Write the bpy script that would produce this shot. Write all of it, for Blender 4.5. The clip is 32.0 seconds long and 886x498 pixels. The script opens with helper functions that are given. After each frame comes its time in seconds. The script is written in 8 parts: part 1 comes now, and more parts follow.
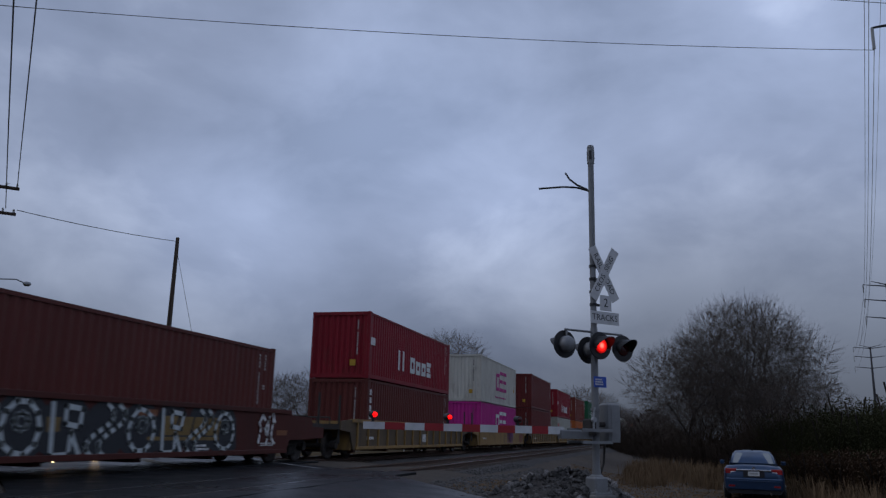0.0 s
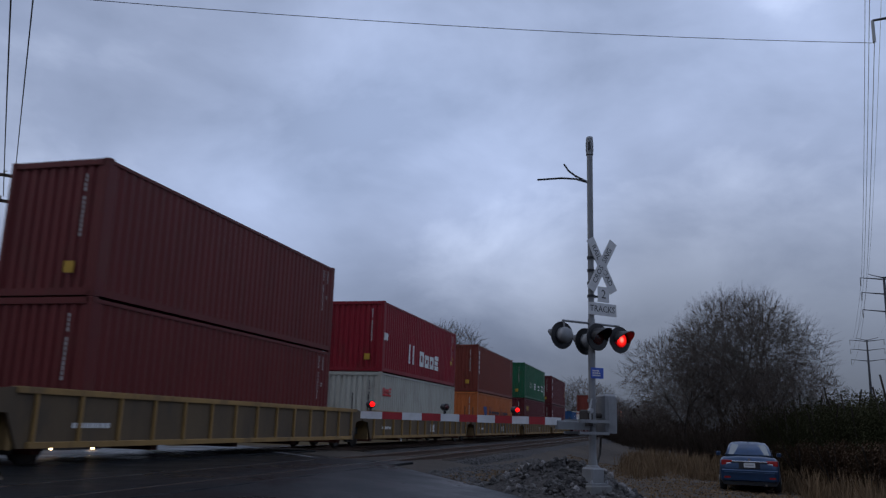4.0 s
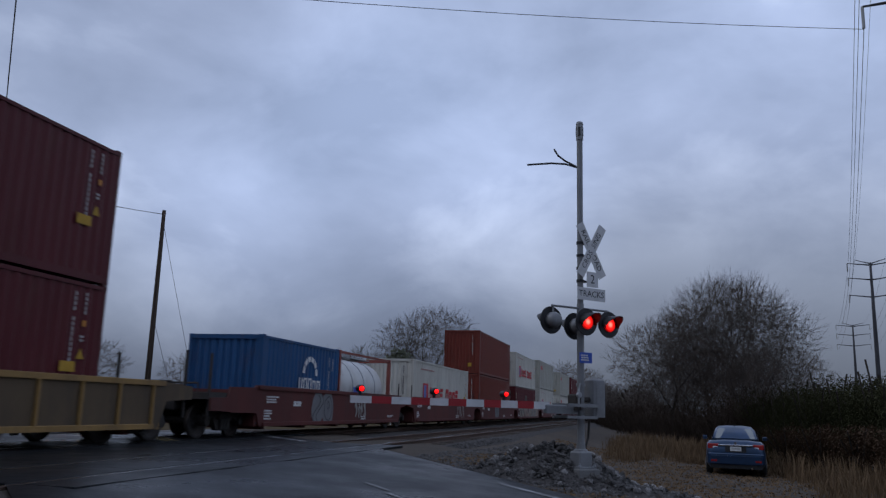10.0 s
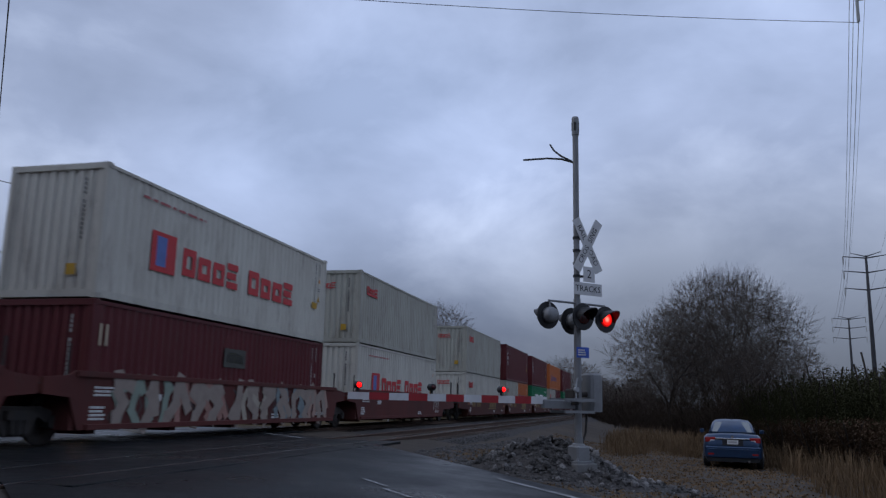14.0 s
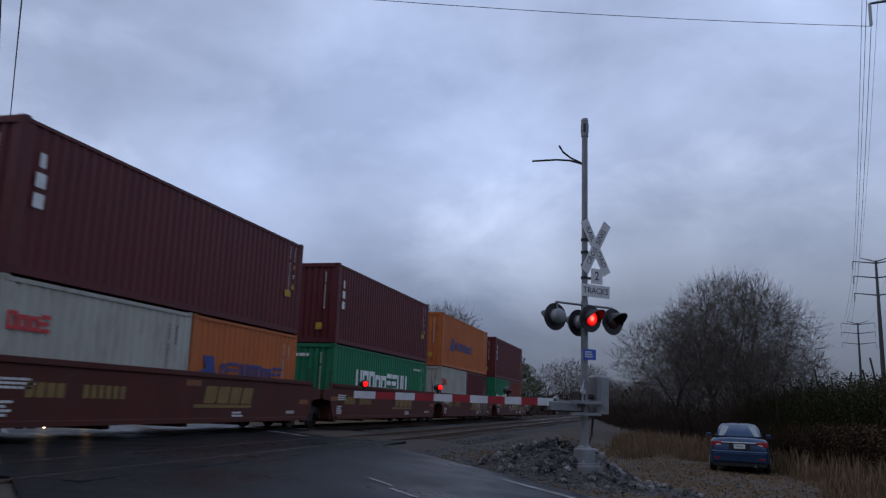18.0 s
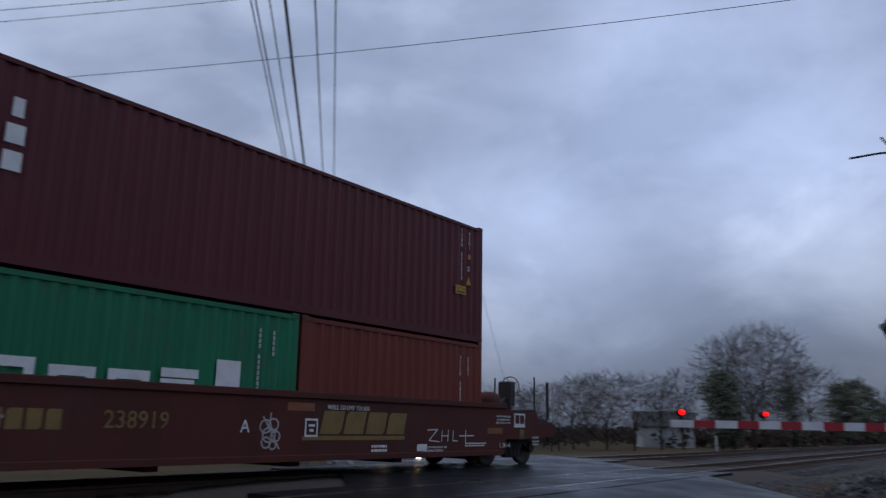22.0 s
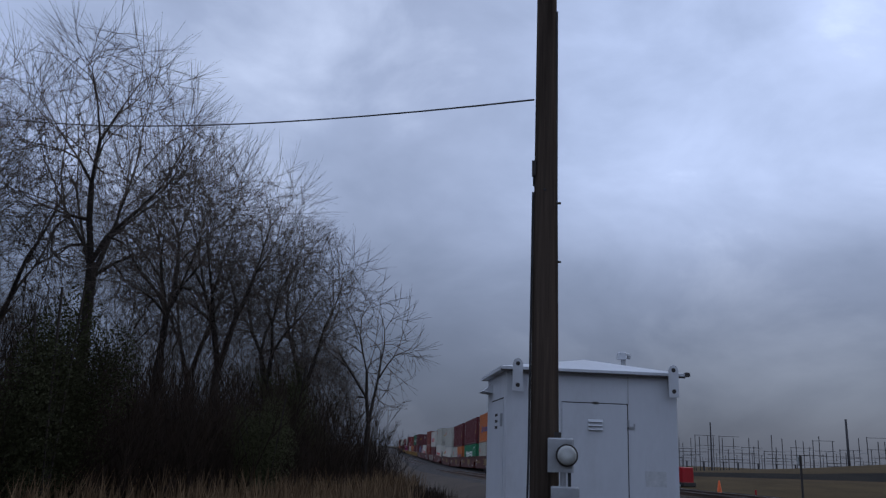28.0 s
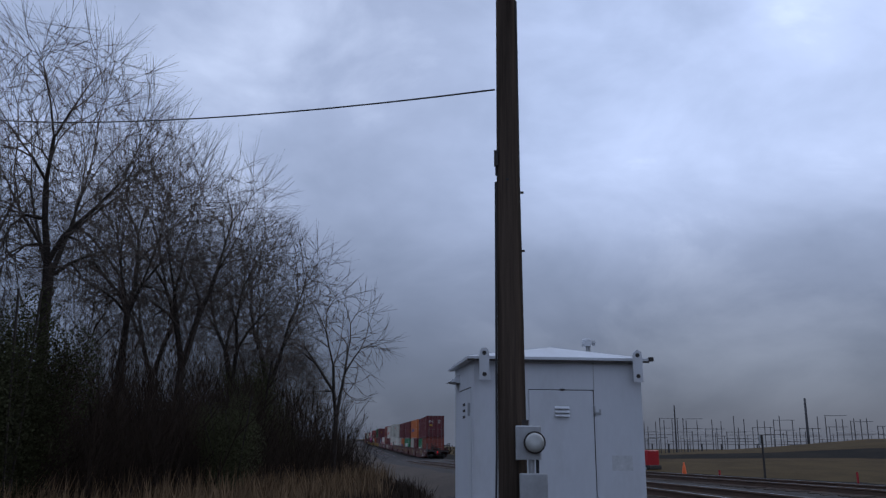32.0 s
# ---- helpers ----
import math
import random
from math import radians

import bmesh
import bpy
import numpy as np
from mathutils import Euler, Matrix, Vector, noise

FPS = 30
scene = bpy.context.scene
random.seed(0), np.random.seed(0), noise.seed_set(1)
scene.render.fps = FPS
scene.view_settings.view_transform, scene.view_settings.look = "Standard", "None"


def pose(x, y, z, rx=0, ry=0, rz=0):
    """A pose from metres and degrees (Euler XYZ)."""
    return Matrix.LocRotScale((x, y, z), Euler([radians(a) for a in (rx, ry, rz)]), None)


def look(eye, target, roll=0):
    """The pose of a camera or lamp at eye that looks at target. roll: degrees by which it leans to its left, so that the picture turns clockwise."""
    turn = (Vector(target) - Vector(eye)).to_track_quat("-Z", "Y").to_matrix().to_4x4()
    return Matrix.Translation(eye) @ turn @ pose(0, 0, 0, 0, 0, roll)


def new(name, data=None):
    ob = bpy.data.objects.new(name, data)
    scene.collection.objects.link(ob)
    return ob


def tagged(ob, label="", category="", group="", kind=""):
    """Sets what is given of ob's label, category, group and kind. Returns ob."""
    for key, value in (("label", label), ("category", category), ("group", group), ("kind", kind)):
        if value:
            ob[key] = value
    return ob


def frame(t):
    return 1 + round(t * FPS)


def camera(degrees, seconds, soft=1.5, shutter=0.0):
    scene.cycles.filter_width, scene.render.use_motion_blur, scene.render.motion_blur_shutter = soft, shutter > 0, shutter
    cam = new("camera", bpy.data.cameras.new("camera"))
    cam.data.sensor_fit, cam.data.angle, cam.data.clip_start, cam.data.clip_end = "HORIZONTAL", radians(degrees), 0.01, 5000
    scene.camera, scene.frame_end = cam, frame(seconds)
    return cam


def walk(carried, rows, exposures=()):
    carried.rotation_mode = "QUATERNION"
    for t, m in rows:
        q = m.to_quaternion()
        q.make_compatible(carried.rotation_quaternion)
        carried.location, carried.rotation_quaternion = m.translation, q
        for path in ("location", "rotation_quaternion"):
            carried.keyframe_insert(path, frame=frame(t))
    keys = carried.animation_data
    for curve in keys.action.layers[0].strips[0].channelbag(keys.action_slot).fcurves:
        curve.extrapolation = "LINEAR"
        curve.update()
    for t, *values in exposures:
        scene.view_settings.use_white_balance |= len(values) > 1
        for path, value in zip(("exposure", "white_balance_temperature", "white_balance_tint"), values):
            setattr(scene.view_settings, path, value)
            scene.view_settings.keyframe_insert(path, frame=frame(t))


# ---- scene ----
EYE = (0.0, 0.0, 0.95)
# seconds, heading (degrees to the right of the line square to the rails), tilt, roll
PATH = [
    (0, 74.66, 12.90, 1.36),
    (0.5, 74.50, 12.96, 1.33),
    (1, 74.47, 12.80, 1.39),
    (1.5, 74.50, 12.59, 1.46),
    (2, 74.61, 12.34, 1.50),
    (2.5, 74.82, 12.46, 1.45),
    (3, 74.75, 12.49, 1.27),
    (3.5, 74.75, 12.38, 1.56),
    (5.5, 74.94, 12.07, 1.70),
    (6, 75.03, 12.20, 1.73),
    (6.5, 75.08, 12.39, 1.86),
    (7, 75.31, 12.54, 1.73),
    (7.5, 75.47, 12.39, 1.58),
    (8, 75.54, 12.05, 1.52),
    (8.5, 75.48, 11.81, 1.53),
    (9, 75.52, 11.60, 1.42),
    (9.5, 75.67, 11.38, 1.67),
    (10, 75.59, 11.17, 1.67),
    (10.5, 75.56, 11.03, 1.75),
    (11, 75.71, 10.85, 1.74),
    (11.5, 75.72, 10.74, 1.60),
    (12, 75.67, 10.62, 1.50),
    (12.5, 75.75, 10.85, 1.47),
    (13, 75.80, 10.96, 1.41),
    (13.5, 75.66, 10.94, 1.68),
    (14, 75.85, 10.88, 1.24),
    (14.5, 75.93, 10.75, 0.85),
    (15, 76.04, 10.68, 1.48),
    (15.5, 75.81, 10.60, 1.83),
    (17.5, 75.39, 10.58, 2.02),
    (18, 75.28, 10.88, 1.99),
    (18.5, 75.06, 11.18, 1.60),
    (19, 74.78, 11.58, 1.22),
    (19.5, 74.67, 11.93, 1.04),
    (20, 73.85, 12.21, 0.47),
    (20.5, 73.29, 12.25, 1.09),
    (21, 72.28, 12.27, 1.37),
    (21.5, 67.30, 12.25, 1.81),
    (22, 53.78, 12.40, 1.03),
    (22.3, 46.29, 13.30, 1.15),
    (22.6, 37.63, 13.15, 2.83),
    (22.8, 29.43, 13.03, 2.49),
    (23, 19.75, 13.13, 2.32),
    (23.2, 10.10, 13.28, 3.37),
    (23.4, -0.77, 12.96, 4.06),
    (23.6, -14.21, 12.25, 4.43),
    (23.8, -27.43, 13.0, 2.72),
    (24, -38.88, 13.3, 2.00),
    (24.2, -46.73, 13.6, 1.77),
    (24.5, -56.60, 13.43, 1.87),
    (24.8, -64.17, 13.90, 2.69),
    (25, -67.88, 14.16, 3.63),
    (25.3, -71.80, 14.18, 3.30),
    (25.5, -74.93, 14.08, 2.91),
    (26, -80.95, 14.38, 2.23),
    (26.5, -85.97, 13.78, 2.44),
    (28.5, -85.98, 13.75, 2.04),
    (29, -85.89, 13.54, 1.90),
    (29.5, -85.54, 13.53, 1.51),
    (30, -84.90, 13.65, 1.22),
    (30.5, -84.35, 13.53, 0.65),
    (31, -83.93, 13.55, 0.69),
    (31.5, -83.59, 13.56, 0.50),
    (32, -83.39, 13.26, 0.24),
]


def aim(t, az, el, roll):
    """The pose at t; the eye sways a hand's width towards the line as the body turns."""
    a, e = radians(az), radians(el)
    d = Vector((math.sin(a) * math.cos(e), math.cos(a) * math.cos(e), math.sin(e)))
    eye = Vector(EYE) + Vector((0, 0.13 * math.exp(-((t - 24.7) / 0.7) ** 2), 0))
    return look(eye, eye + d, roll)


cam = camera(57.64, 32.0, soft=1.3, shutter=0.24)
walk(cam, [(t, aim(t, a, e, r)) for t, a, e, r in PATH],
     exposures=[(0, -0.61), (2, -0.44), (3, -0.4), (6, -0.24), (9, -0.26), (11, -0.34), (12, -0.38), (13, -0.22), (14, -0.22), (18, -0.18), (20, -0.24), (21.5, -0.29), (22, -0.24), (22.3, 0.05), (23, 0.40), (23.6, 0.20), (24.2, 0.0), (25, -0.42), (26, -0.34), (27.5, -0.16), (29, -0.06), (32, -0.04)])

# ---------------------------------------------------------------- world and light
world = bpy.data.worlds.new("overcast_sky")
scene.world = world
world.use_nodes = True
wn, wl = world.node_tree.nodes, world.node_tree.links
wn.clear()
SUN_EL, SUN_AZ = radians(35), radians(-20)


def wnode(kind, **props):
    n = wn.new(kind)
    for k, v in props.items():
        n.inputs[k].default_value = v
    return n


sky = wn.new("ShaderNodeTexSky")
sky.sky_type, sky.sun_disc, sky.sun_elevation, sky.sun_rotation = "NISHITA", False, SUN_EL, SUN_AZ
coord = wn.new("ShaderNodeTexCoord")
squash = wn.new("ShaderNodeMapping")
squash.inputs["Scale"].default_value = (1.0, 1.0, 1.7)
wl.new(coord.outputs["Generated"], squash.inputs["Vector"])
cloud = wnode("ShaderNodeTexNoise", Scale=1.5, Detail=5.0, Roughness=0.48, Distortion=0.25)
wisps = wnode("ShaderNodeTexNoise", Scale=4.5, Detail=7.0, Roughness=0.55, Distortion=0.25)
wl.new(squash.outputs[0], cloud.inputs["Vector"])
wl.new(squash.outputs[0], wisps.inputs["Vector"])
blend = wn.new("ShaderNodeMix")
blend.inputs[0].default_value = 0.33
wl.new(cloud.outputs[0], blend.inputs[2])
wl.new(wisps.outputs[0], blend.inputs[3])
ramp = wn.new("ShaderNodeValToRGB")
e = ramp.color_ramp.elements
e[0].position, e[0].color = 0.34, (0.226, 0.285, 0.430, 1)
e[1].position, e[1].color = 0.63, (0.635, 0.74, 1.0, 1)
mid = e.new(0.5)
mid.color = (0.362, 0.44, 0.643, 1)
wl.new(blend.outputs[0], ramp.inputs[0])
over = wnode("ShaderNodeBackground", Strength=1.0)
wl.new(ramp.outputs[0], over.inputs[0])
split = wn.new("ShaderNodeSeparateXYZ")
wl.new(coord.outputs["Generated"], split.inputs[0])
lift = wn.new("ShaderNodeValToRGB")          # an overcast sky is far brighter overhead than at the horizon
lift.color_ramp.interpolation = "B_SPLINE"
for k, (z_, v_) in enumerate(((0.0, 0.29), (0.06, 0.38), (0.139, 0.64), (0.208, 0.98), (0.276, 1.46), (0.358, 1.78), (0.45, 1.72), (1.0, 1.80))):
    stop = lift.color_ramp.elements[k] if k < 2 else lift.color_ramp.elements.new(z_)
    stop.position, stop.color = z_, (v_ / 2, v_ / 2, v_ / 2, 1)
wl.new(split.outputs["Z"], lift.inputs[0])
product = wn.new("ShaderNodeMath")
product.operation = "MULTIPLY"
wl.new(lift.outputs[0], product.inputs[0])
product.inputs[1].default_value = 1.78
strength = product
# thinner and thicker banks in the cloud: heading, height, inner and outer half width, factor
for az_, el_, w0, w1, k_ in ((70, 12, 4, 20, 1.34), (54, 3, 4, 20, 1.35), (103, 19, 4, 18, 1.10), (99, 8, 5, 18, 0.78), (-62, 4, 4, 14, 0.85), (44, 28, 6, 24, 0.74), (10, 15, 10, 38, 0.74), (-20, 8, 6, 22, 0.86), (-98, 27, 6, 22, 0.74), (-62, 22, 5, 20, 1.15)):
    a_, e_ = radians(az_), radians(el_)
    dot = wn.new("ShaderNodeVectorMath")
    dot.operation = "DOT_PRODUCT"
    dot.inputs[1].default_value = (math.sin(a_) * math.cos(e_), math.cos(a_) * math.cos(e_), math.sin(e_))
    wl.new(coord.outputs["Generated"], dot.inputs[0])
    bank_ = wn.new("ShaderNodeMapRange")
    bank_.interpolation_type = "SMOOTHSTEP"
    bank_.inputs["From Min"].default_value, bank_.inputs["From Max"].default_value = math.cos(radians(w1)), math.cos(radians(w0))
    bank_.inputs["To Min"].default_value, bank_.inputs["To Max"].default_value = 1.0, k_
    wl.new(dot.outputs["Value"], bank_.inputs["Value"])
    step_ = wn.new("ShaderNodeMath")
    step_.operation = "MULTIPLY"
    wl.new(strength.outputs[0], step_.inputs[0])
    wl.new(bank_.outputs[0], step_.inputs[1])
    strength = step_
wl.new(strength.outputs[0], over.inputs["Strength"])
clear = wnode("ShaderNodeBackground", Strength=0.06)
wl.new(sky.outputs[0], clear.inputs[0])
both = wn.new("ShaderNodeMixShader")
both.inputs[0].default_value = 0.94
wl.new(clear.outputs[0], both.inputs[1])
wl.new(over.outputs[0], both.inputs[2])
out = wn.new("ShaderNodeOutputWorld")
wl.new(both.outputs[0], out.inputs[0])

sun = new("sun", bpy.data.lights.new("sun", "SUN"))
sun.data.energy, sun.data.angle, sun.data.color = 0.35, radians(25), (1.0, 0.95, 0.9)
sun.matrix_world = look((math.sin(SUN_AZ) * 50, math.cos(SUN_AZ) * 50, 35), (0, 0, 0))


# ---------------------------------------------------------------- materials
def material(name, color, rough=0.8, metal=0.0, second=None, scale=3.0, mix=0.6, fine=40.0, fine_mix=0.25, bump=0.15, bump_scale=60.0,
             tint=False, glow=0.0, stretch=(1, 1, 1), spec=0.4, vary=0.0, dirt=None, dirt_mix=0.5, dirt_scale=1.2, wet=None):
    """A procedural surface: base and second colour mixed by a coarse noise, a fine grain over it, and a fine relief."""
    m = bpy.data.materials.new(name)
    m.use_nodes = True
    n, l = m.node_tree.nodes, m.node_tree.links
    b = n["Principled BSDF"]
    b.inputs["Roughness"].default_value, b.inputs["Metallic"].default_value = rough, metal
    b.inputs["Specular IOR Level"].default_value = spec
    tc = n.new("ShaderNodeTexCoord")
    mp = n.new("ShaderNodeMapping")
    mp.inputs["Scale"].default_value = stretch
    l.new(tc.outputs["Object"], mp.inputs[0])

    def noise_at(s, detail=5.0, rough_=0.6):
        t = n.new("ShaderNodeTexNoise")
        t.inputs["Scale"].default_value, t.inputs["Detail"].default_value, t.inputs["Roughness"].default_value = s, detail, rough_
        l.new(mp.outputs[0], t.inputs["Vector"])
        return t

    def mixed(kind, fac, a, bb):
        x = n.new("ShaderNodeMix")
        x.data_type, x.blend_type = "RGBA", kind
        for sock, v in ((x.inputs[0], fac), (x.inputs[6], a), (x.inputs[7], bb)):
            if hasattr(v, "is_output"):
                l.new(v, sock)
            elif isinstance(v, (int, float)):
                sock.default_value = v
            else:
                sock.default_value = (*v, 1)
        return x.outputs[2]

    def ranged(sock, lo, hi, to):
        r = n.new("ShaderNodeMapRange")
        r.inputs["From Min"].default_value, r.inputs["From Max"].default_value, r.inputs["To Max"].default_value = lo, hi, to
        l.new(sock, r.inputs["Value"])
        return r.outputs[0]

    info = n.new("ShaderNodeObjectInfo")
    base = info.outputs["Color"] if tint else None
    second = second or tuple(c * 0.62 for c in color)
    if tint:
        col = mixed("MIX", ranged(noise_at(scale).outputs[0], 0.42, 0.72, mix), base, mixed("MULTIPLY", 1.0, base, second))
    else:
        col = mixed("MIX", ranged(noise_at(scale).outputs[0], 0.40, 0.68, mix), color, second)
    if dirt:
        col = mixed("MIX", ranged(noise_at(dirt_scale, 8.0, 0.7).outputs[0], 0.52, 0.75, dirt_mix), col, dirt)
    grain = noise_at(fine, 3.0)
    col = mixed("OVERLAY", fine_mix, col, mixed("MIX", grain.outputs[0], (0.25, 0.25, 0.25), (0.75, 0.75, 0.75)))
    if vary:
        v = n.new("ShaderNodeMapRange")
        v.inputs["To Min"].default_value, v.inputs["To Max"].default_value = 1 - vary, 1 + vary
        l.new(info.outputs["Random"], v.inputs["Value"])
        h = n.new("ShaderNodeHueSaturation")
        l.new(v.outputs[0], h.inputs["Value"])
        l.new(col, h.inputs["Color"])
        col = h.outputs[0]
    l.new(col, b.inputs["Base Color"])
    if wet:      # damp patches are smoother than the rest
        w = n.new("ShaderNodeMapRange")
        w.inputs["From Min"].default_value, w.inputs["From Max"].default_value = 0.38, 0.62
        w.inputs["To Min"].default_value, w.inputs["To Max"].default_value = wet, rough
        l.new(noise_at(0.45, 6.0, 0.65).outputs[0], w.inputs["Value"])
        l.new(w.outputs[0], b.inputs["Roughness"])
    if bump:
        bp = n.new("ShaderNodeBump")
        bp.inputs["Strength"].default_value, bp.inputs["Distance"].default_value = bump, 0.02
        l.new(noise_at(bump_scale, 4.0).outputs[0], bp.inputs["Height"])
        l.new(bp.outputs[0], b.inputs["Normal"])
    if glow:
        b.inputs["Emission Color"].default_value = (*color, 1)
        b.inputs["Emission Strength"].default_value = glow
    return m


ASPHALT = material("asphalt", (0.014, 0.015, 0.016), 0.46, second=(0.008, 0.009, 0.010), scale=0.35, fine=60, fine_mix=0.6, bump=0.09, bump_scale=70,
                   dirt=(0.024, 0.024, 0.023), dirt_mix=0.7, dirt_scale=0.30, spec=0.05, wet=0.27)
DIRT = material("gravelly_earth", (0.070, 0.060, 0.052), 0.95, spec=0.03, second=(0.100, 0.082, 0.065), scale=0.35, fine=16, fine_mix=0.9, bump=1.0, bump_scale=16,
                dirt=(0.075, 0.058, 0.040), dirt_mix=0.7, dirt_scale=0.6)
# dark bare ground, and also the shade painted on the grass bank's slope
CINDER_AND_SHADE = material("dark_cinders_and_shade", (0.020, 0.0185, 0.017), 0.95, spec=0.02, second=(0.032, 0.028, 0.022), scale=0.25, fine=12, fine_mix=0.7, bump=0.8, bump_scale=14)
LAWN = material("winter_lawn", (0.072, 0.052, 0.028), 0.95, spec=0.03, second=(0.040, 0.031, 0.018), scale=0.3, fine=6, fine_mix=0.6, bump=0.6, bump_scale=12)
GREENLAWN = material("mown_green_lawn", (0.105, 0.115, 0.038), 0.95, spec=0.03, second=(0.085, 0.078, 0.036), scale=0.25, fine=5, fine_mix=0.5, bump=0.5, bump_scale=12)
STRAW = material("dry_grass", (0.150, 0.100, 0.058), 0.95, spec=0.03, second=(0.056, 0.036, 0.022), scale=1.5, fine=12, fine_mix=0.4, bump=0)
BALLAST = material("ballast_stone", (0.080, 0.074, 0.070), 0.95, spec=0.03, second=(0.030, 0.027, 0.026), scale=14, mix=0.9, fine=30, fine_mix=0.6, bump=0.9, bump_scale=22,
                   dirt=(0.06, 0.05, 0.045), dirt_scale=0.8)
STONE = material("crushed_rock", (0.20, 0.19, 0.182), 0.92, spec=0.03, second=(0.030, 0.028, 0.027), scale=9, mix=0.95, fine=25, bump=0.5, vary=0.75)
TIE = material("creosoted_wood", (0.060, 0.048, 0.040), 0.9, spec=0.03, second=(0.10, 0.085, 0.07), scale=4, stretch=(1, 0.15, 1), fine=40, bump=0.5, vary=0.3)
RAILTOP = material("worn_rail_steel", (0.55, 0.55, 0.56), 0.22, metal=1.0, fine_mix=0.1, bump=0.02)
RAILSIDE = material("rusty_rail", (0.085, 0.050, 0.034), 0.85, second=(0.05, 0.035, 0.028), scale=2)
PAINT = material("container_paint", (1, 1, 1), 0.5, second=(0.70, 0.66, 0.64), scale=0.9, tint=True, fine=30, fine_mix=0.12, bump=0.05, bump_scale=25,
                 stretch=(1, 1, 0.35), dirt=(0.085, 0.040, 0.026), dirt_mix=0.42, dirt_scale=2.4, spec=0.22)
DOORPAINT = material("door_paint", (1, 1, 1), 0.6, second=(0.6, 0.58, 0.56), scale=1.5, tint=True, fine=30, fine_mix=0.15, bump=0.05,
                     dirt=(0.075, 0.065, 0.055), dirt_mix=0.75, dirt_scale=0.9)
STEELDARK = material("grimy_steel", (0.035, 0.032, 0.030), 0.75, metal=0.2, second=(0.06, 0.045, 0.036), scale=2.5, fine=30, bump=0.2)
BROWNCAR = material("brown_car_paint", (0.076, 0.019, 0.014), 0.66, spec=0.2, second=(0.048, 0.016, 0.012), scale=0.6, fine=25, fine_mix=0.15, bump=0.06,
                    dirt=(0.045, 0.036, 0.030), dirt_mix=0.55, dirt_scale=0.9, stretch=(1, 1, 0.4))
YELLOWCAR = material("dull_yellow_car_paint", (0.28, 0.165, 0.050), 0.7, second=(0.13, 0.075, 0.028), scale=1.3, fine=25, fine_mix=0.2, bump=0.06,
                     dirt=(0.060, 0.045, 0.032), dirt_mix=0.85, dirt_scale=1.1, stretch=(1, 1, 0.4))
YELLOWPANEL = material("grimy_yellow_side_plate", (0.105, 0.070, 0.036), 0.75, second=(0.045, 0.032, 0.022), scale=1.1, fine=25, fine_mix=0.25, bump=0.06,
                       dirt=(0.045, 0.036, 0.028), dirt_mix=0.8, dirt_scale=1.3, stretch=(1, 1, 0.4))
WHITE = material("white_lettering", (0.62, 0.62, 0.60), 0.7, second=(0.45, 0.44, 0.42), scale=5, fine=40, bump=0)
DECAL = material("faded_decal_paint", (1, 1, 1), 0.65, second=(0.72, 0.7, 0.68), scale=3, tint=True, fine=40, fine_mix=0.2, bump=0)
GALV = material("galvanised_steel", (0.32, 0.33, 0.34), 0.55, metal=0.45, second=(0.22, 0.225, 0.23), scale=5, fine=30, fine_mix=0.2, bump=0.06)
SILVER = material("aluminium_paint", (0.21, 0.215, 0.22), 0.55, metal=0.3, second=(0.13, 0.132, 0.135), scale=2.5, fine=30, bump=0.05)
BLACK = material("black_enamel", (0.014, 0.014, 0.016), 0.5, second=(0.03, 0.03, 0.03), scale=5, bump=0.03)
SIGNWHITE = material("sign_sheeting_white", (0.54, 0.54, 0.54), 0.6, second=(0.40, 0.40, 0.39), scale=5, bump=0.02)
SIGNBLUE = material("sign_blue", (0.035, 0.09, 0.42), 0.5, bump=0)
GATERED = material("gate_red_sheeting", (0.30, 0.015, 0.02), 0.5, bump=0.02)
LENS_OFF = material("dark_red_lens", (0.055, 0.004, 0.006), 0.15, bump=0, spec=0.6)
LENS_ON = material("lit_red_lens", (1.0, 0.004, 0.004), 0.3, glow=3.2, bump=0)
LENS_LIT = material("glowing_roundel", (1.0, 0.004, 0.004), 0.3, glow=3.0, bump=0)
_n, _l = LENS_LIT.node_tree.nodes, LENS_LIT.node_tree.links
_c, _m, _g, _r = _n.new("ShaderNodeTexCoord"), _n.new("ShaderNodeMapping"), _n.new("ShaderNodeTexGradient"), _n.new("ShaderNodeValToRGB")
_g.gradient_type = "SPHERICAL"
_m.inputs["Scale"].default_value = (6.9, 6.9, 6.9)
_r.color_ramp.elements[0].color, _r.color_ramp.elements[0].position = (0.09, 0.0006, 0.0006, 1), 0.05
_r.color_ramp.elements[1].color, _r.color_ramp.elements[1].position = (1.0, 0.16, 0.12, 1), 0.80
_e = _r.color_ramp.elements.new(0.5)
_e.color = (0.75, 0.008, 0.006, 1)
_l.new(_c.outputs["Object"], _m.inputs[0])
_l.new(_m.outputs[0], _g.inputs[0])
_l.new(_g.outputs[0], _r.inputs[0])
_l.new(_r.outputs[0], _n["Principled BSDF"].inputs["Emission Color"])
HEADLAMP = material("lit_headlamp", (1.0, 0.66, 0.34), 0.3, glow=11.0, bump=0)
AMBER = material("lit_amber_marker", (1.0, 0.30, 0.03), 0.3, glow=5.0, bump=0)
CONCRETE = material("concrete", (0.17, 0.167, 0.16), 0.9, second=(0.10, 0.098, 0.095), scale=3, fine=30, fine_mix=0.35, bump=0.3)
BUNGALOW = material("white_enclosure_paint", (0.50, 0.52, 0.55), 0.5, second=(0.42, 0.44, 0.465), scale=0.9, fine=20, fine_mix=0.1, bump=0.03,
                    dirt=(0.33, 0.33, 0.32), dirt_mix=0.45, dirt_scale=1.4, stretch=(1, 1, 0.4))
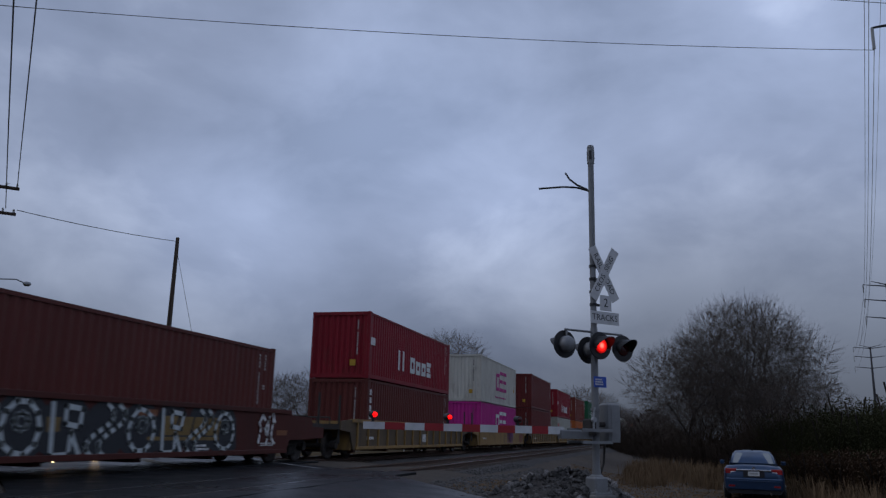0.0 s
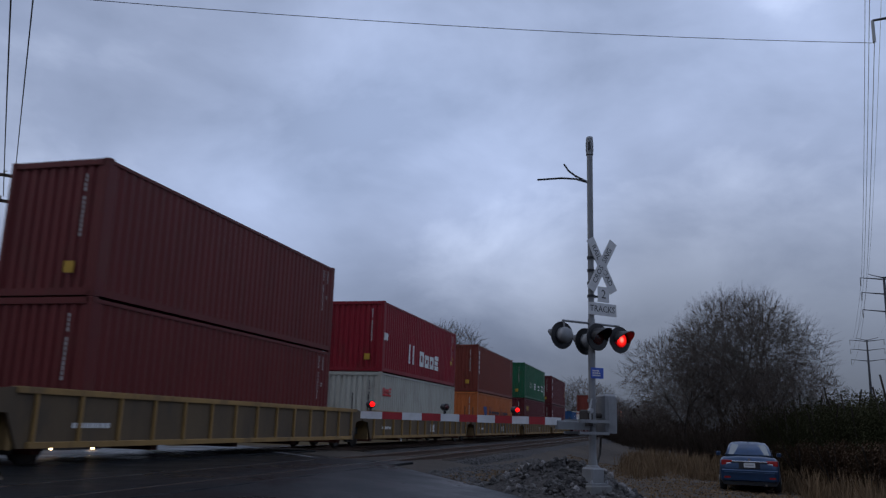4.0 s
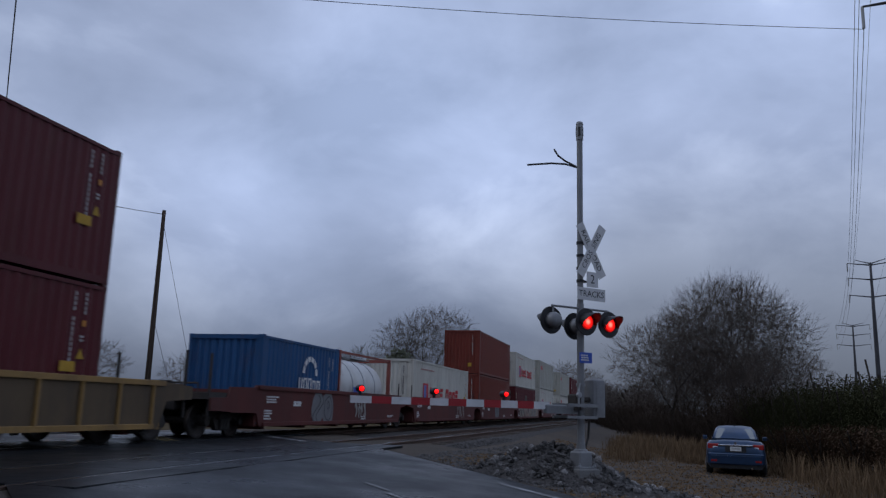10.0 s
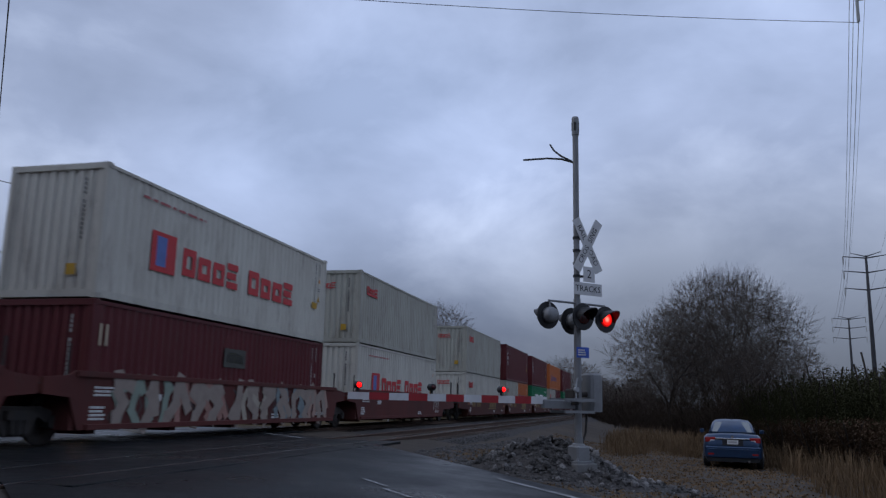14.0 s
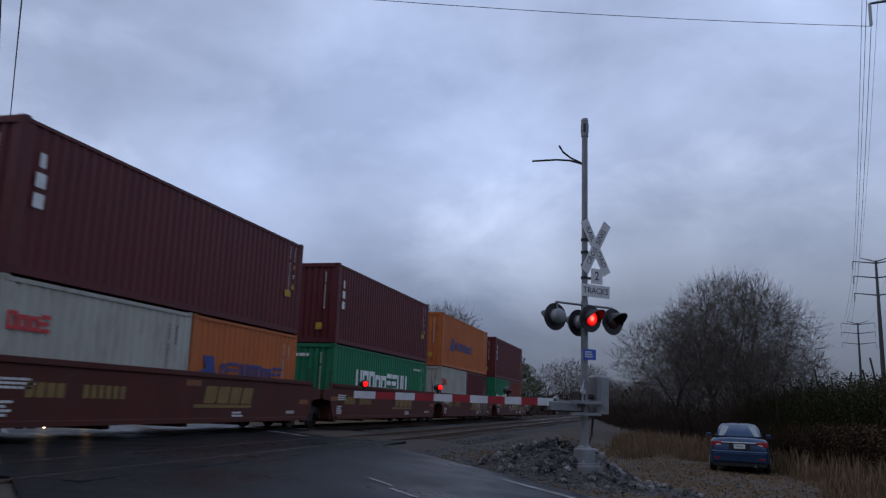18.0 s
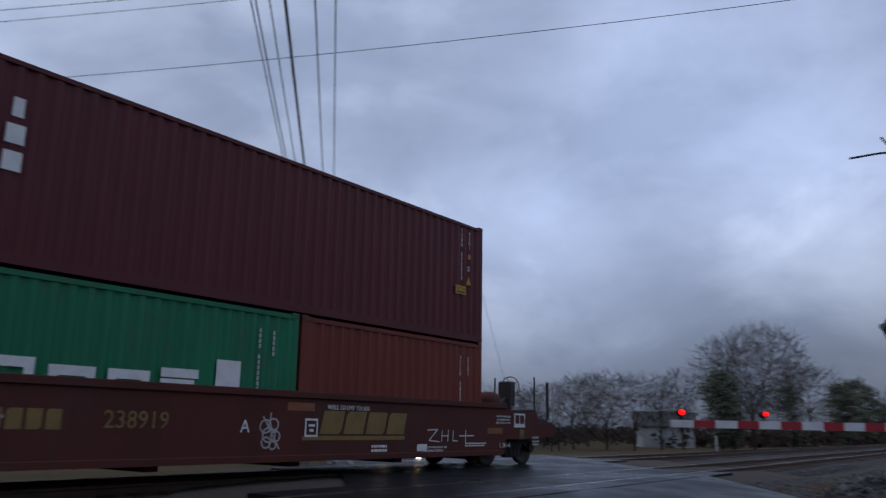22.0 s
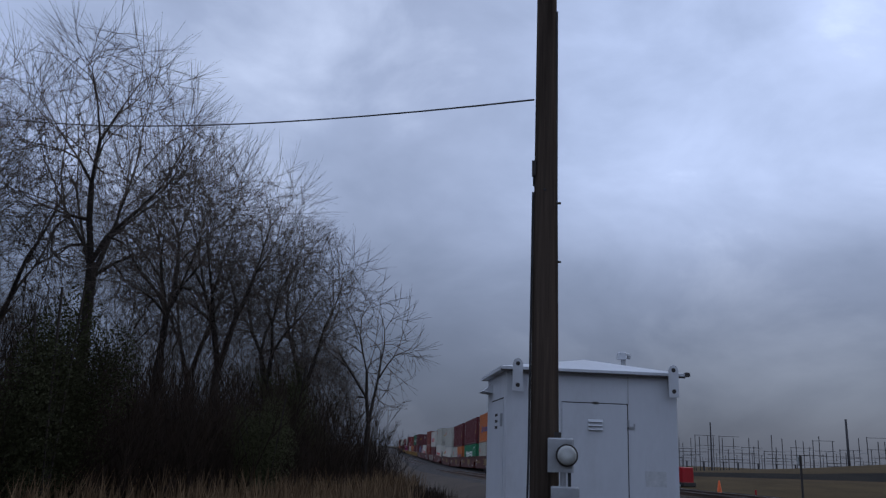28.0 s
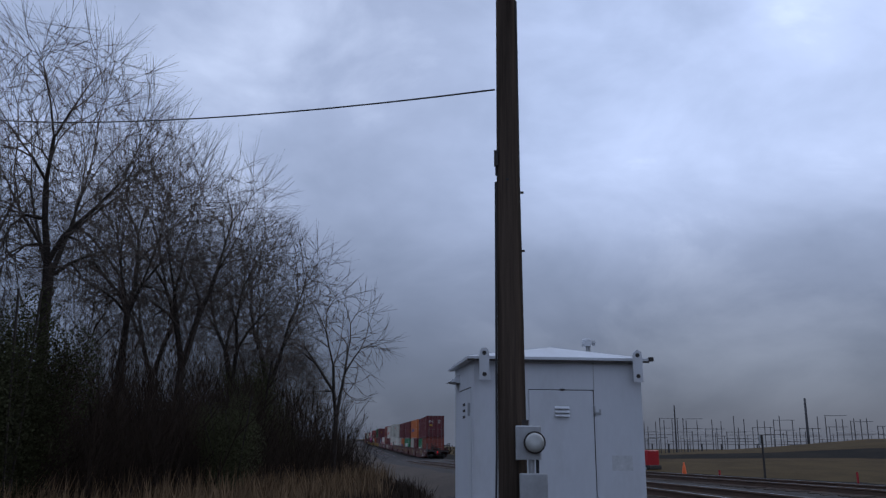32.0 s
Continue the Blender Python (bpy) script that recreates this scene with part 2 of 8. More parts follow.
POLEWOOD = material("weathered_pole_wood", (0.074, 0.056, 0.044), 0.9, spec=0.03, second=(0.026, 0.020, 0.016), scale=4, mix=0.9, stretch=(3, 3, 0.10), fine=14, fine_mix=0.9, bump=0.9, bump_scale=22)
WIRE = material("cable", (0.02, 0.02, 0.022), 0.7, bump=0)
BARK = material("bare_bark", (0.046, 0.039, 0.034), 0.95, spec=0.03, second=(0.028, 0.024, 0.021), scale=2, fine=20, bump=0.4)
TWIG = material("bare_twigs", (0.092, 0.075, 0.064), 0.95, spec=0.03, second=(0.050, 0.042, 0.037), scale=1.0, fine=6, bump=0)
PINE = material("pine_needles", (0.095, 0.098, 0.066), 0.9, spec=0.03, second=(0.058, 0.066, 0.042), scale=0.8, fine=5, bump=0)
EVERGREEN_BUSH = material("evergreen_leaves", (0.054, 0.056, 0.029), 0.9, spec=0.0, second=(0.044, 0.041, 0.025), scale=1.2, fine=6, bump=0)
BRUSH = material("brown_brush", (0.038, 0.028, 0.021), 0.95, spec=0.03, second=(0.016, 0.012, 0.010), scale=1.2, fine=6, bump=0)
WEEDS = material("brown_weeds", (0.085, 0.055, 0.036), 0.95, spec=0.03, second=(0.040, 0.028, 0.020), scale=1.2, fine=6, bump=0)
CARBLUE = material("blue_car_paint", (0.013, 0.034, 0.075), 0.28, metal=0.35, second=(0.018, 0.05, 0.12), scale=3, bump=0, spec=0.6)
CARRED = material("red_car_paint", (0.32, 0.012, 0.018), 0.3, second=(0.28, 0.010, 0.015), scale=3, bump=0, spec=0.6)
CARWHITE = material("pale_truck_paint", (0.45, 0.42, 0.33), 0.35, bump=0)
GLASSDARK = material("tinted_car_glass", (0.08, 0.10, 0.11), 0.06, bump=0, spec=0.8, fine_mix=0.02)
TYRE = material("tyre_rubber", (0.018, 0.018, 0.018), 0.85, bump=0.1)
CHROME = material("chrome_trim", (0.6, 0.6, 0.62), 0.2, metal=1.0, bump=0)
TAILRED = material("tail_lamp_red", (0.30, 0.02, 0.02), 0.2, bump=0, spec=0.6)
ORANGE = material("orange_machine_paint", (0.48, 0.085, 0.025), 0.45, second=(0.36, 0.07, 0.025), scale=1.5, bump=0.03, dirt=(0.08, 0.045, 0.03), dirt_mix=0.5)
PINKRED = material("faded_red_machine_paint", (0.55, 0.10, 0.085), 0.5, second=(0.45, 0.09, 0.07), scale=1.5, bump=0.03)
SAFETY = material("safety_orange_plastic", (0.75, 0.13, 0.03), 0.6, bump=0)
GREYBOX = material("grey_cabinet_paint", (0.36, 0.37, 0.36), 0.6, second=(0.28, 0.28, 0.27), scale=1.2, bump=0.03)
YELLOWPAINT = material("road_line_paint", (0.16, 0.115, 0.03), 0.8, second=(0.03, 0.028, 0.025), scale=2.0, mix=0.9, fine=20, bump=0.1)
WHITELINE = material("white_line_paint", (0.24, 0.24, 0.24), 0.8, second=(0.05, 0.05, 0.05), scale=2.0, mix=0.9, fine=20, bump=0.1)
CLAYROOF = material("house_siding", (0.35, 0.35, 0.34), 0.8, bump=0.05)
ROOFGREY = material("roof_shingles", (0.09, 0.085, 0.085), 0.9, fine=10, bump=0.2)


# ---------------------------------------------------------------- mesh helpers
class Geo:
    """Collects corners and faces; several pieces may be joined into one mesh."""

    def __init__(self):
        self.v, self.f = [], []

    def add(self, verts, faces, m=None):
        k = len(self.v)
        self.v += [tuple(m @ Vector(p)) if m else tuple(p) for p in verts]
        self.f += [tuple(i + k for i in f) for f in faces]
        return self

    def box(self, x0, x1, y0, y1, z0, z1, m=None, c=0.0):
        """A box; with c its upright and upper edges are chamfered."""
        if not c:
            v = [(x, y, z) for z in (z0, z1) for y in (y0, y1) for x in (x0, x1)]
            return self.add(v, [(0, 2, 3, 1), (4, 5, 7, 6), (0, 1, 5, 4), (2, 6, 7, 3), (0, 4, 6, 2), (1, 3, 7, 5)], m)
        ring = lambda d: [(x0 + c + d, y0 + d), (x1 - c - d, y0 + d), (x1 - d, y0 + c + d), (x1 - d, y1 - c - d), (x1 - c - d, y1 - d), (x0 + c + d, y1 - d), (x0 + d, y1 - c - d), (x0 + d, y0 + c + d)]
        v = [(*p, z0) for p in ring(0)] + [(*p, z1 - c) for p in ring(0)] + [(*p, z1) for p in ring(c * 0.7)]
        f = [tuple(range(7, -1, -1)), tuple(range(16, 24))]
        for r in (0, 8):
            f += [(r + i, r + (i + 1) % 8, r + 8 + (i + 1) % 8, r + 8 + i) for i in range(8)]
        return self.add(v, f, m)

    def tube(self, p0, p1, r0, r1=None, n=8, caps=True):
        p0, p1 = Vector(p0), Vector(p1)
        r1 = r0 if r1 is None else r1
        d = p1 - p0
        q = d.to_track_quat("Z", "Y")
        v = []
        for p, r in ((p0, r0), (p1, r1)):
            v += [tuple(p + q @ Vector((math.cos(2 * math.pi * i / n) * r, math.sin(2 * math.pi * i / n) * r, 0))) for i in range(n)]
        f = [(i, (i + 1) % n, n + (i + 1) % n, n + i) for i in range(n)]
        if caps:
            f += [tuple(range(n - 1, -1, -1)), tuple(range(n, 2 * n))]
        return self.add(v, f)

    def path(self, pts, r, n=6):
        """One bent round bar through the points."""
        pts = [Vector(p) for p in pts]
        v = []
        for i, p in enumerate(pts):
            d = (pts[min(i + 1, len(pts) - 1)] - pts[max(i - 1, 0)]).normalized()
            s = d.cross(Vector((0, 0, 1)))
            s = s.normalized() if s.length > 0.2 else d.cross(Vector((0, 1, 0))).normalized()
            u = s.cross(d)
            v += [tuple(p + (s * math.cos(2 * math.pi * k / n) + u * math.sin(2 * math.pi * k / n)) * r) for k in range(n)]
        f = [(i * n + k, i * n + (k + 1) % n, (i + 1) * n + (k + 1) % n, (i + 1) * n + k) for i in range(len(pts) - 1) for k in range(n)]
        f += [tuple(range(n - 1, -1, -1)), tuple(range((len(pts) - 1) * n, len(pts) * n))]
        return self.add(v, f)

    def lathe(self, prof, n=16, m=None):
        """A body of revolution about z from (radius, z) pairs."""
        v = [(r * math.cos(2 * math.pi * i / n), r * math.sin(2 * math.pi * i / n), z) for r, z in prof for i in range(n)]
        f = [(k * n + i, k * n + (i + 1) % n, (k + 1) * n + (i + 1) % n, (k + 1) * n + i) for k in range(len(prof) - 1) for i in range(n)]
        f += [tuple(range(n - 1, -1, -1)), tuple(range((len(prof) - 1) * n, len(prof) * n))]
        return self.add(v, f, m)

    def prism(self, poly, y0, y1, m=None):
        """A polygon in x and z, pushed from y0 to y1."""
        n = len(poly)
        v = [(x, y0, z) for x, z in poly] + [(x, y1, z) for x, z in poly]
        f = [tuple(range(n)), tuple(range(2 * n - 1, n - 1, -1))] + [(i, n + i, n + (i + 1) % n, (i + 1) % n) for i in range(n)]
        return self.add(v, f, m)

    def quad(self, a, b, c, d):
        return self.add([a, b, c, d], [(0, 1, 2, 3)])

    def mesh(self, name):
        me = bpy.data.meshes.new(name)
        me.from_pydata(self.v, [], self.f)
        me.update()
        return me


def smooth(me):
    me.polygons.foreach_set("use_smooth", [True] * len(me.polygons))
    return me


def part(name, geo, mat, parent, label="", m=None, color=None, soft=False):
    me = geo if isinstance(geo, bpy.types.Mesh) else geo.mesh(name)
    if not me.materials:
        me.materials.append(mat)
    if soft:
        smooth(me)
    ob = new(name, me)
    ob.parent = parent
    if m is not None:
        ob.matrix_basis = m
    if color:
        ob.color = (*color, 1)
    if label:
        ob["label"] = label
    return ob


def thing(name, label, category, group="", m=None, kind=""):
    ob = new(name)
    ob.empty_display_size = 0.2
    if m is not None:
        ob.matrix_basis = m
    return tagged(ob, label, category, group, kind)


def solid(name, geo, mat, label, category, group="", kind="", m=None, soft=False):
    ob = part(name, geo, mat, None, m=m, soft=soft)
    return tagged(ob, label, category, group, kind)


def words(text, size, mat, parent, m, name="lettering", extrude=0.003):
    """Flat lettering as a mesh, centred, facing +z of m."""
    cu = bpy.data.curves.new("text", "FONT")
    cu.body, cu.size, cu.align_x, cu.align_y, cu.extrude, cu.resolution_u = text, size, "CENTER", "CENTER", extrude, 2
    tmp = bpy.data.objects.new("text", cu)
    scene.collection.objects.link(tmp)
    me = bpy.data.meshes.new_from_object(tmp)
    bpy.data.objects.remove(tmp)
    me.materials.clear()
    me.materials.append(mat)
    return tagged(part(name, me, mat, parent, m=m), kind="stuff")


def smoothstep(a, b, x):
    t = min(max((x - a) / (b - a), 0), 1)
    return t * t * (3 - 2 * t)


MOVERS = []

# ---------------------------------------------------------------- ground, road, tracks
NEAR_Y, FAR_Y, GAUGE = 7.45, 12.10, 1.435
ROAD_AZ = radians(45)
RU, RN = Vector((math.sin(ROAD_AZ), math.cos(ROAD_AZ), 0)), Vector((math.cos(ROAD_AZ), -math.sin(ROAD_AZ), 0))
ROAD_L, ROAD_R = 0.6, 8.5


def rail_z(x):
    """The line is level over the crossing and falls away gently to the west."""
    a = min(max(-x - 6, 0), 115)
    return -0.018 * (a * a / 28 if a < 14 else a - 7)


def rail_slope(x):
    a = -x - 6
    return 0.0 if a < 0 or a > 115 else 0.018 * min(a / 14, 1)


def road_z(y):
    """The road climbs to the rails on the near side and falls away gently beyond them."""
    return -0.80 + 0.79 * min(max((y + 5) / 10.9, 0), 1) - 0.45 * smoothstep(14.6, 19.6, y) - 0.15 * smoothstep(20, 40, y)


def ground_z(x, y):
    """Height of the land: low beside the line on the near side, a bank for the tracks, a gentle fall beyond."""
    near = smoothstep(2.2, 6.0, y)
    z = -0.82 + 0.60 * near
    z -= 0.22 * smoothstep(14.5, 19.0, y) + 0.72 * smoothstep(20, 34, y)
    n, u = x * RN.x + y * RN.y, x * RU.x + y * RU.y
    on_road = smoothstep(-5.0, 0.2, n) * (1 - smoothstep(8.7, 17.0, n))
    zr = road_z(y)
    z = z * (1 - on_road) + (zr - 0.03) * on_road
    if y > 5.4 and y < 14.2 and on_road < 0.5:
        z = min(z, -0.27)
    z += rail_z(x) * smoothstep(-5, 4, y)
    far = smoothstep(60, 140, math.hypot(x, y))
    z = z * (1 - far) + (-1.05 + rail_z(x) if y > 5 else -0.8 + 0.6 * rail_z(x)) * far
    if x < 0 and y > 0:      # beyond the yard the land falls away to the north-west
        az = math.degrees(math.atan2(x, y))
        z -= (1 - smoothstep(-48, -36, az)) * smoothstep(-87, -82, az) * 0.010 * max(math.hypot(x, y) - 140, 0)
    z += 0.05 * noise.noise(Vector((x * 0.35, y * 0.35, 0))) * (1 - on_road) * (1 - smoothstep(4, 6, y) * (1 - smoothstep(14, 17, y)))
    return z


def build_ground():
    def axis(inner, lim):
        a, s = [0.0], 0.0
        while s < lim:
            s += 0.7 if s < inner else max(0.7, (s - inner) * 0.18)
            a.append(s)
        return sorted({-v for v in a} | set(a))
    xs, ys = axis(46, 3500), axis(34, 3500)
    g = Geo()
    g.v = [(x, y, ground_z(x, y)) for y in ys for x in xs]
    w = len(xs)
    g.f = [(j * w + i, j * w + i + 1, (j + 1) * w + i + 1, (j + 1) * w + i) for j in range(len(ys) - 1) for i in range(w - 1)]
    ob = solid("ground", g, DIRT, "bare gravelly earth with patches of dry grass", "ground", kind="structure", soft=True)
    ob.data.materials.append(LAWN)
    ob.data.materials.append(CINDER_AND_SHADE)
    for p in ob.data.polygons:
        c = p.center
        if c.y > (36 if c.x < -14 else 18.5) + 1.5 * noise.noise(Vector((c.x * 0.2, 0, 0))):
            p.material_index = 1
        elif c.y > 13 and c.x < -10:
            p.material_index = 2
    return ob


def road_strip(u0, u1, n0, n1, step, lift):
    g = Geo()
    k = max(1, int((u1 - u0) / step))
    c = 6 if n1 - n0 > 2 else 1
    for i in range(k + 1):
        u = u0 + (u1 - u0) * i / k
        for j in range(c + 1):
            n = n0 + (n1 - n0) * j / c
            p = RU * u + RN * n
            g.v.append((p.x, p.y, road_z(p.y) + lift))
    g.f = [(i * (c + 1) + j, (i + 1) * (c + 1) + j, (i + 1) * (c + 1) + j + 1, i * (c + 1) + j + 1) for i in range(k) for j in range(c)]
    return g


def build_road():
    solid("road", road_strip(-60, 230, ROAD_L, ROAD_R, 0.8, 0.012), ASPHALT, "worn dark asphalt road over the level crossing", "road", kind="structure", soft=True)
    line = thing("road_marking", "faded yellow centre line and white edge lines on asphalt", "road marking", kind="structure")
    for a, b in ((-60, 6.0), (20.0, 120)):
        for n in (4.40, 4.62):
            part("centre_line", road_strip(a, b, n, n + 0.11, 0.8, 0.020), YELLOWPAINT, line)
        part("edge_line", road_strip(a, 11.4 if a < 0 else b, 7.85, 7.99, 0.8, 0.020), WHITELINE, line)
        part("edge_line", road_strip(a, b, 0.95, 1.07, 0.8, 0.020), WHITELINE, line)
    for a, b, n in ((10.1, 10.9, 5.2), (9.2, 9.9, 5.05)):
        part("worn_dash", road_strip(a, b, n, n + 0.08, 0.4, 0.020), WHITELINE, line)


def rail_profile():
    return [(-0.07, -0.17), (0.07, -0.17), (0.07, -0.15), (0.012, -0.13), (0.012, -0.05), (0.036, -0.035), (0.036, -0.004), (0.028, 0.0),
            (-0.028, 0.0), (-0.036, -0.004), (-0.036, -0.035), (-0.012, -0.05), (-0.012, -0.13), (-0.07, -0.15)]


def build_track(name, yc, x0=-1200, x1=1200):
    bed = Geo()
    ys = [-2.7, -1.75, -1.5, -0.5, 0, 0.5, 1.5, 1.75, 2.7]
    zs = [-0.42, -0.24, -0.16, -0.15, -0.165, -0.15, -0.16, -0.24, -0.42]
    xs = [x0, -400, -150] + [-80 + i * 1.0 for i in range(161)] + [150, 400, x1]
    for x in xs:
        for y, z in zip(ys, zs):
            j = 0.035 * noise.noise(Vector((x * 1.7, y * 3 + yc, 3))) if abs(x) < 81 else 0
            bed.v.append((x, yc + y, z + j + rail_z(x)))
    w = len(ys)
    bed.f = [(i * w + j, (i + 1) * w + j, (i + 1) * w + j + 1, i * w + j + 1) for i in range(len(xs) - 1) for j in range(w - 1)]
    track = thing(name, "railway track of worn steel rails on dark timber sleepers in ballast", "railway track", "railway tracks", kind="structure")
    part("ballast_bed", bed, BALLAST, track, soft=True)
    for s in (-1, 1):
        y = yc + s * (GAUGE / 2 + 0.036)
        r = Geo()
        pr = rail_profile()
        knots = [x0, -121, -90, -60, -40, -26, -20, -17, -14, -11, -8.5, -6, x1]
        n = len(pr)
        for x in knots:
            r.v += [(x, y + a, b + rail_z(x)) for a, b in pr]
        r.f = [(k * n + i, k * n + (i + 1) % n, (k + 1) * n + (i + 1) % n, (k + 1) * n + i) for k in range(len(knots) - 1) for i in range(n)]
        rail = part("rail", r, RAILSIDE, track)
        head = Geo()
        for x in knots:
            head.v += [(x, y - 0.027, rail_z(x) + 0.0025), (x, y + 0.027, rail_z(x) + 0.0025)]
        head.f = [(2 * k, 2 * k + 2, 2 * k + 3, 2 * k + 1) for k in range(len(knots) - 1)]
        part("rail_head", head, RAILTOP, rail, "polished steel running surface")
    return track


def build_ties(track, yc):
    """Sleepers: single ones beside the crossing, the rest joined."""
    tie = Geo().box(-0.115, 0.115, -1.3, 1.3, -0.33, -0.135, c=0.012).mesh("sleeper")
    rest = Geo()
    random.seed(int(yc * 10))
    x = -85.0
    while x < 110:
        x += 0.52
        p = Vector((x, yc, 0))
        if -0.2 < p.dot(RN) < 9.2:
            continue
        if -38 < x < 42:
            part("sleeper", tie, TIE, track, m=pose(x + random.uniform(-.02, .02), yc + random.uniform(-.05, .05), random.uniform(-.015, .004) + rail_z(x), 0, 0, random.uniform(-1.2, 1.2)))
        else:
            rest.box(x - 0.115, x + 0.115, yc - 1.3, yc + 1.3, rail_z(x) - 0.33, rail_z(x) - 0.14)
    tagged(part("distant_sleepers", rest, TIE, track), kind="stuff")


def build_crossing():
    """Asphalt and timber crossing panels between and beside the rails."""
    surf = thing("crossing_surface", "weathered timber and asphalt crossing panels between the rails", "level crossing", kind="structure")
    for yc in (NEAR_Y, FAR_Y):
        for a, b in ((-GAUGE / 2 + 0.09, GAUGE / 2 - 0.09), (-GAUGE / 2 - 0.75, -GAUGE / 2 - 0.08), (GAUGE / 2 + 0.08, GAUGE / 2 + 0.75)):
            x0 = (0.2 + (yc) * -RN.y) / RN.x
            for i in range(5):
                s = x0 + i * 2.42
                part("crossing_panel", Geo().box(s, s + 2.40, yc + a, yc + b, -0.14, 0.006, c=0.008), ASPHALT, surf)


# ---------------------------------------------------------------- the train
C_LEN = {"40": 12.19, "20": 6.06}


def corrugated_shell(L, H):
    """Corrugated side walls, front wall and roof of a container; x 0 to L, y -1.219 to 1.219."""
    g = Geo()
    W, inset, deep = 1.219, 0.012, 0.036
    n = int(round((L - 0.5) / 0.278))
    p = (L - 0.5) / n
    prof = [(0.10, inset)]
    for i in range(n):
        b = 0.25 + i * p
        prof += [(b, inset), (b + 0.072, inset), (b + 0.072 + 0.067, inset + deep), (b + p - 0.067, inset + deep), (b + p - 0.001, inset)]
    prof.append((L - 0.10, inset))
    for s in (-1, 1):
        v = [(x, s * (W - d), z) for x, d in prof for z in (0.16, H - 0.10)]
        f = [(2 * i, 2 * i + 2, 2 * i + 3, 2 * i + 1) if s < 0 else (2 * i, 2 * i + 1, 2 * i + 3, 2 * i + 2) for i in range(len(prof) - 1)]
        g.add(v, f)
    m = 9
    q = (2 * W - 0.34) / m
    fr = [(-W + 0.14, 0.03)]
    for i in range(m):
        b = -W + 0.17 + i * q
        fr += [(b, 0.03), (b + 0.09, 0.03), (b + 0.13, 0.075), (b + q - 0.04, 0.075), (b + q, 0.03)]
    fr.append((W - 0.14, 0.03))
    g.add([(d, y, z) for y, d in fr for z in (0.16, H - 0.10)], [(2 * i, 2 * i + 1, 2 * i + 3, 2 * i + 2) for i in range(len(fr) - 1)])
    g.box(0.10, L - 0.10, -W + 0.05, W - 0.05, H - 0.07, H - 0.02)
    g.box(0.10, L - 0.10, -W + 0.05, W - 0.05, 0.05, 0.14)
    return g.mesh("shell")


def frame_mesh(L, H):
    g = Geo()
    W = 1.219
    for x0, x1 in ((0.0, 0.14), (L - 0.14, L)):
        for s in (-1, 1):
            y0, y1 = sorted((s * W, s * (W - 0.13)))
            g.box(x0, x1, y0, y1, 0.11, H - 0.11, c=0.012)
        g.box(x0, x1, -W + 0.1, W - 0.1, H - 0.14, H - 0.01)
        g.box(x0, x1, -W + 0.1, W - 0.1, 0.02, 0.17)
    for s in (-1, 1):
        y0, y1 = sorted((s * W, s * (W - 0.06)))
        g.box(0.14, L - 0.14, y0, y1, H - 0.11, H - 0.04)
        g.box(0.14, L - 0.14, y0, y1, 0.02, 0.17)
    return g.mesh("frame")


def casting_mesh():
    g = Geo()
    g.box(-0.089, 0.089, -0.081, 0.081, -0.059, 0.059, c=0.01)
    g.box(-0.03, 0.03, -0.084, -0.078, -0.035, 0.035)
    g.box(-0.03, 0.03, 0.078, 0.084, -0.035, 0.035)
    return g.mesh("corner_casting")


def door_mesh(H):
    """One pressed skin: a flat leaf with four raised panels."""
    h = (H - 0.55) / 4
    ys = (0.02, 0.10, 0.13, 0.97, 1.0, 1.08)
    zs = [0.19] + [0.30 + i * h + o for i in range(4) for o in (0.0, 0.04, h - 0.09, h - 0.05)] + [H - 0.16]
    g = Geo()
    for j, z in enumerate(zs):
        for i, y in enumerate(ys):
            g.v.append((0.05 if i in (2, 3) and j % 4 in (2, 3) else 0.012, y, z))
    n, m = len(ys), len(zs)
    g.f = [(j * n + i, j * n + i + 1, (j + 1) * n + i + 1, (j + 1) * n + i) for j in range(m - 1) for i in range(n - 1)]
    k = len(g.v)
    g.v += [(-0.012, ys[0], zs[0]), (-0.012, ys[-1], zs[0]), (-0.012, ys[-1], zs[-1]), (-0.012, ys[0], zs[-1])]
    low, high = list(range(n)), list(range((m - 1) * n, m * n))
    g.f += [(k, k + 3, k + 2, k + 1), tuple([k, k + 1] + low[::-1]), tuple([k + 2, k + 3] + high),
            tuple([k + 3, k] + [j * n for j in range(m)]), tuple([k + 1, k + 2] + [j * n + n - 1 for j in range(m - 1, -1, -1)])]
    return g.mesh("door")


def rod_mesh(H):
    g = Geo().tube((0, 0, 0.06), (0, 0, H - 0.06), 0.019, n=8)
    for z in (0.20, H * 0.33, H * 0.62, H - 0.22):
        g.box(-0.03, 0.012, -0.05, 0.05, z - 0.04, z + 0.04)
    g.box(0.01, 0.03, -0.02, 0.42, H * 0.36, H * 0.36 + 0.035)
    g.box(-0.01, 0.04, -0.05, 0.05, 0.04, 0.12)
    g.box(-0.01, 0.04, -0.05, 0.05, H - 0.14, H - 0.06)
    return g.mesh("lock_rod")


C_MESH = {}
CAST = casting_mesh()
HEIGHTS = {"hc": 2.896, "std": 2.591}


def c_meshes(size, h):
    if (size, h) not in C_MESH:
        L, H = C_LEN[size], HEIGHTS[h]
        C_MESH[size, h] = (corrugated_shell(L, H), frame_mesh(L, H), door_mesh(H), rod_mesh(H))
    return C_MESH[size, h]


FACE = lambda x, z, dx=0: pose(x, -1.222, z, 90, 0, 0)      # on the side that faces the road, reading left to right
FRONT = lambda y, z: pose(-0.004, y, z, 90, 0, -90)         # on the leading end wall


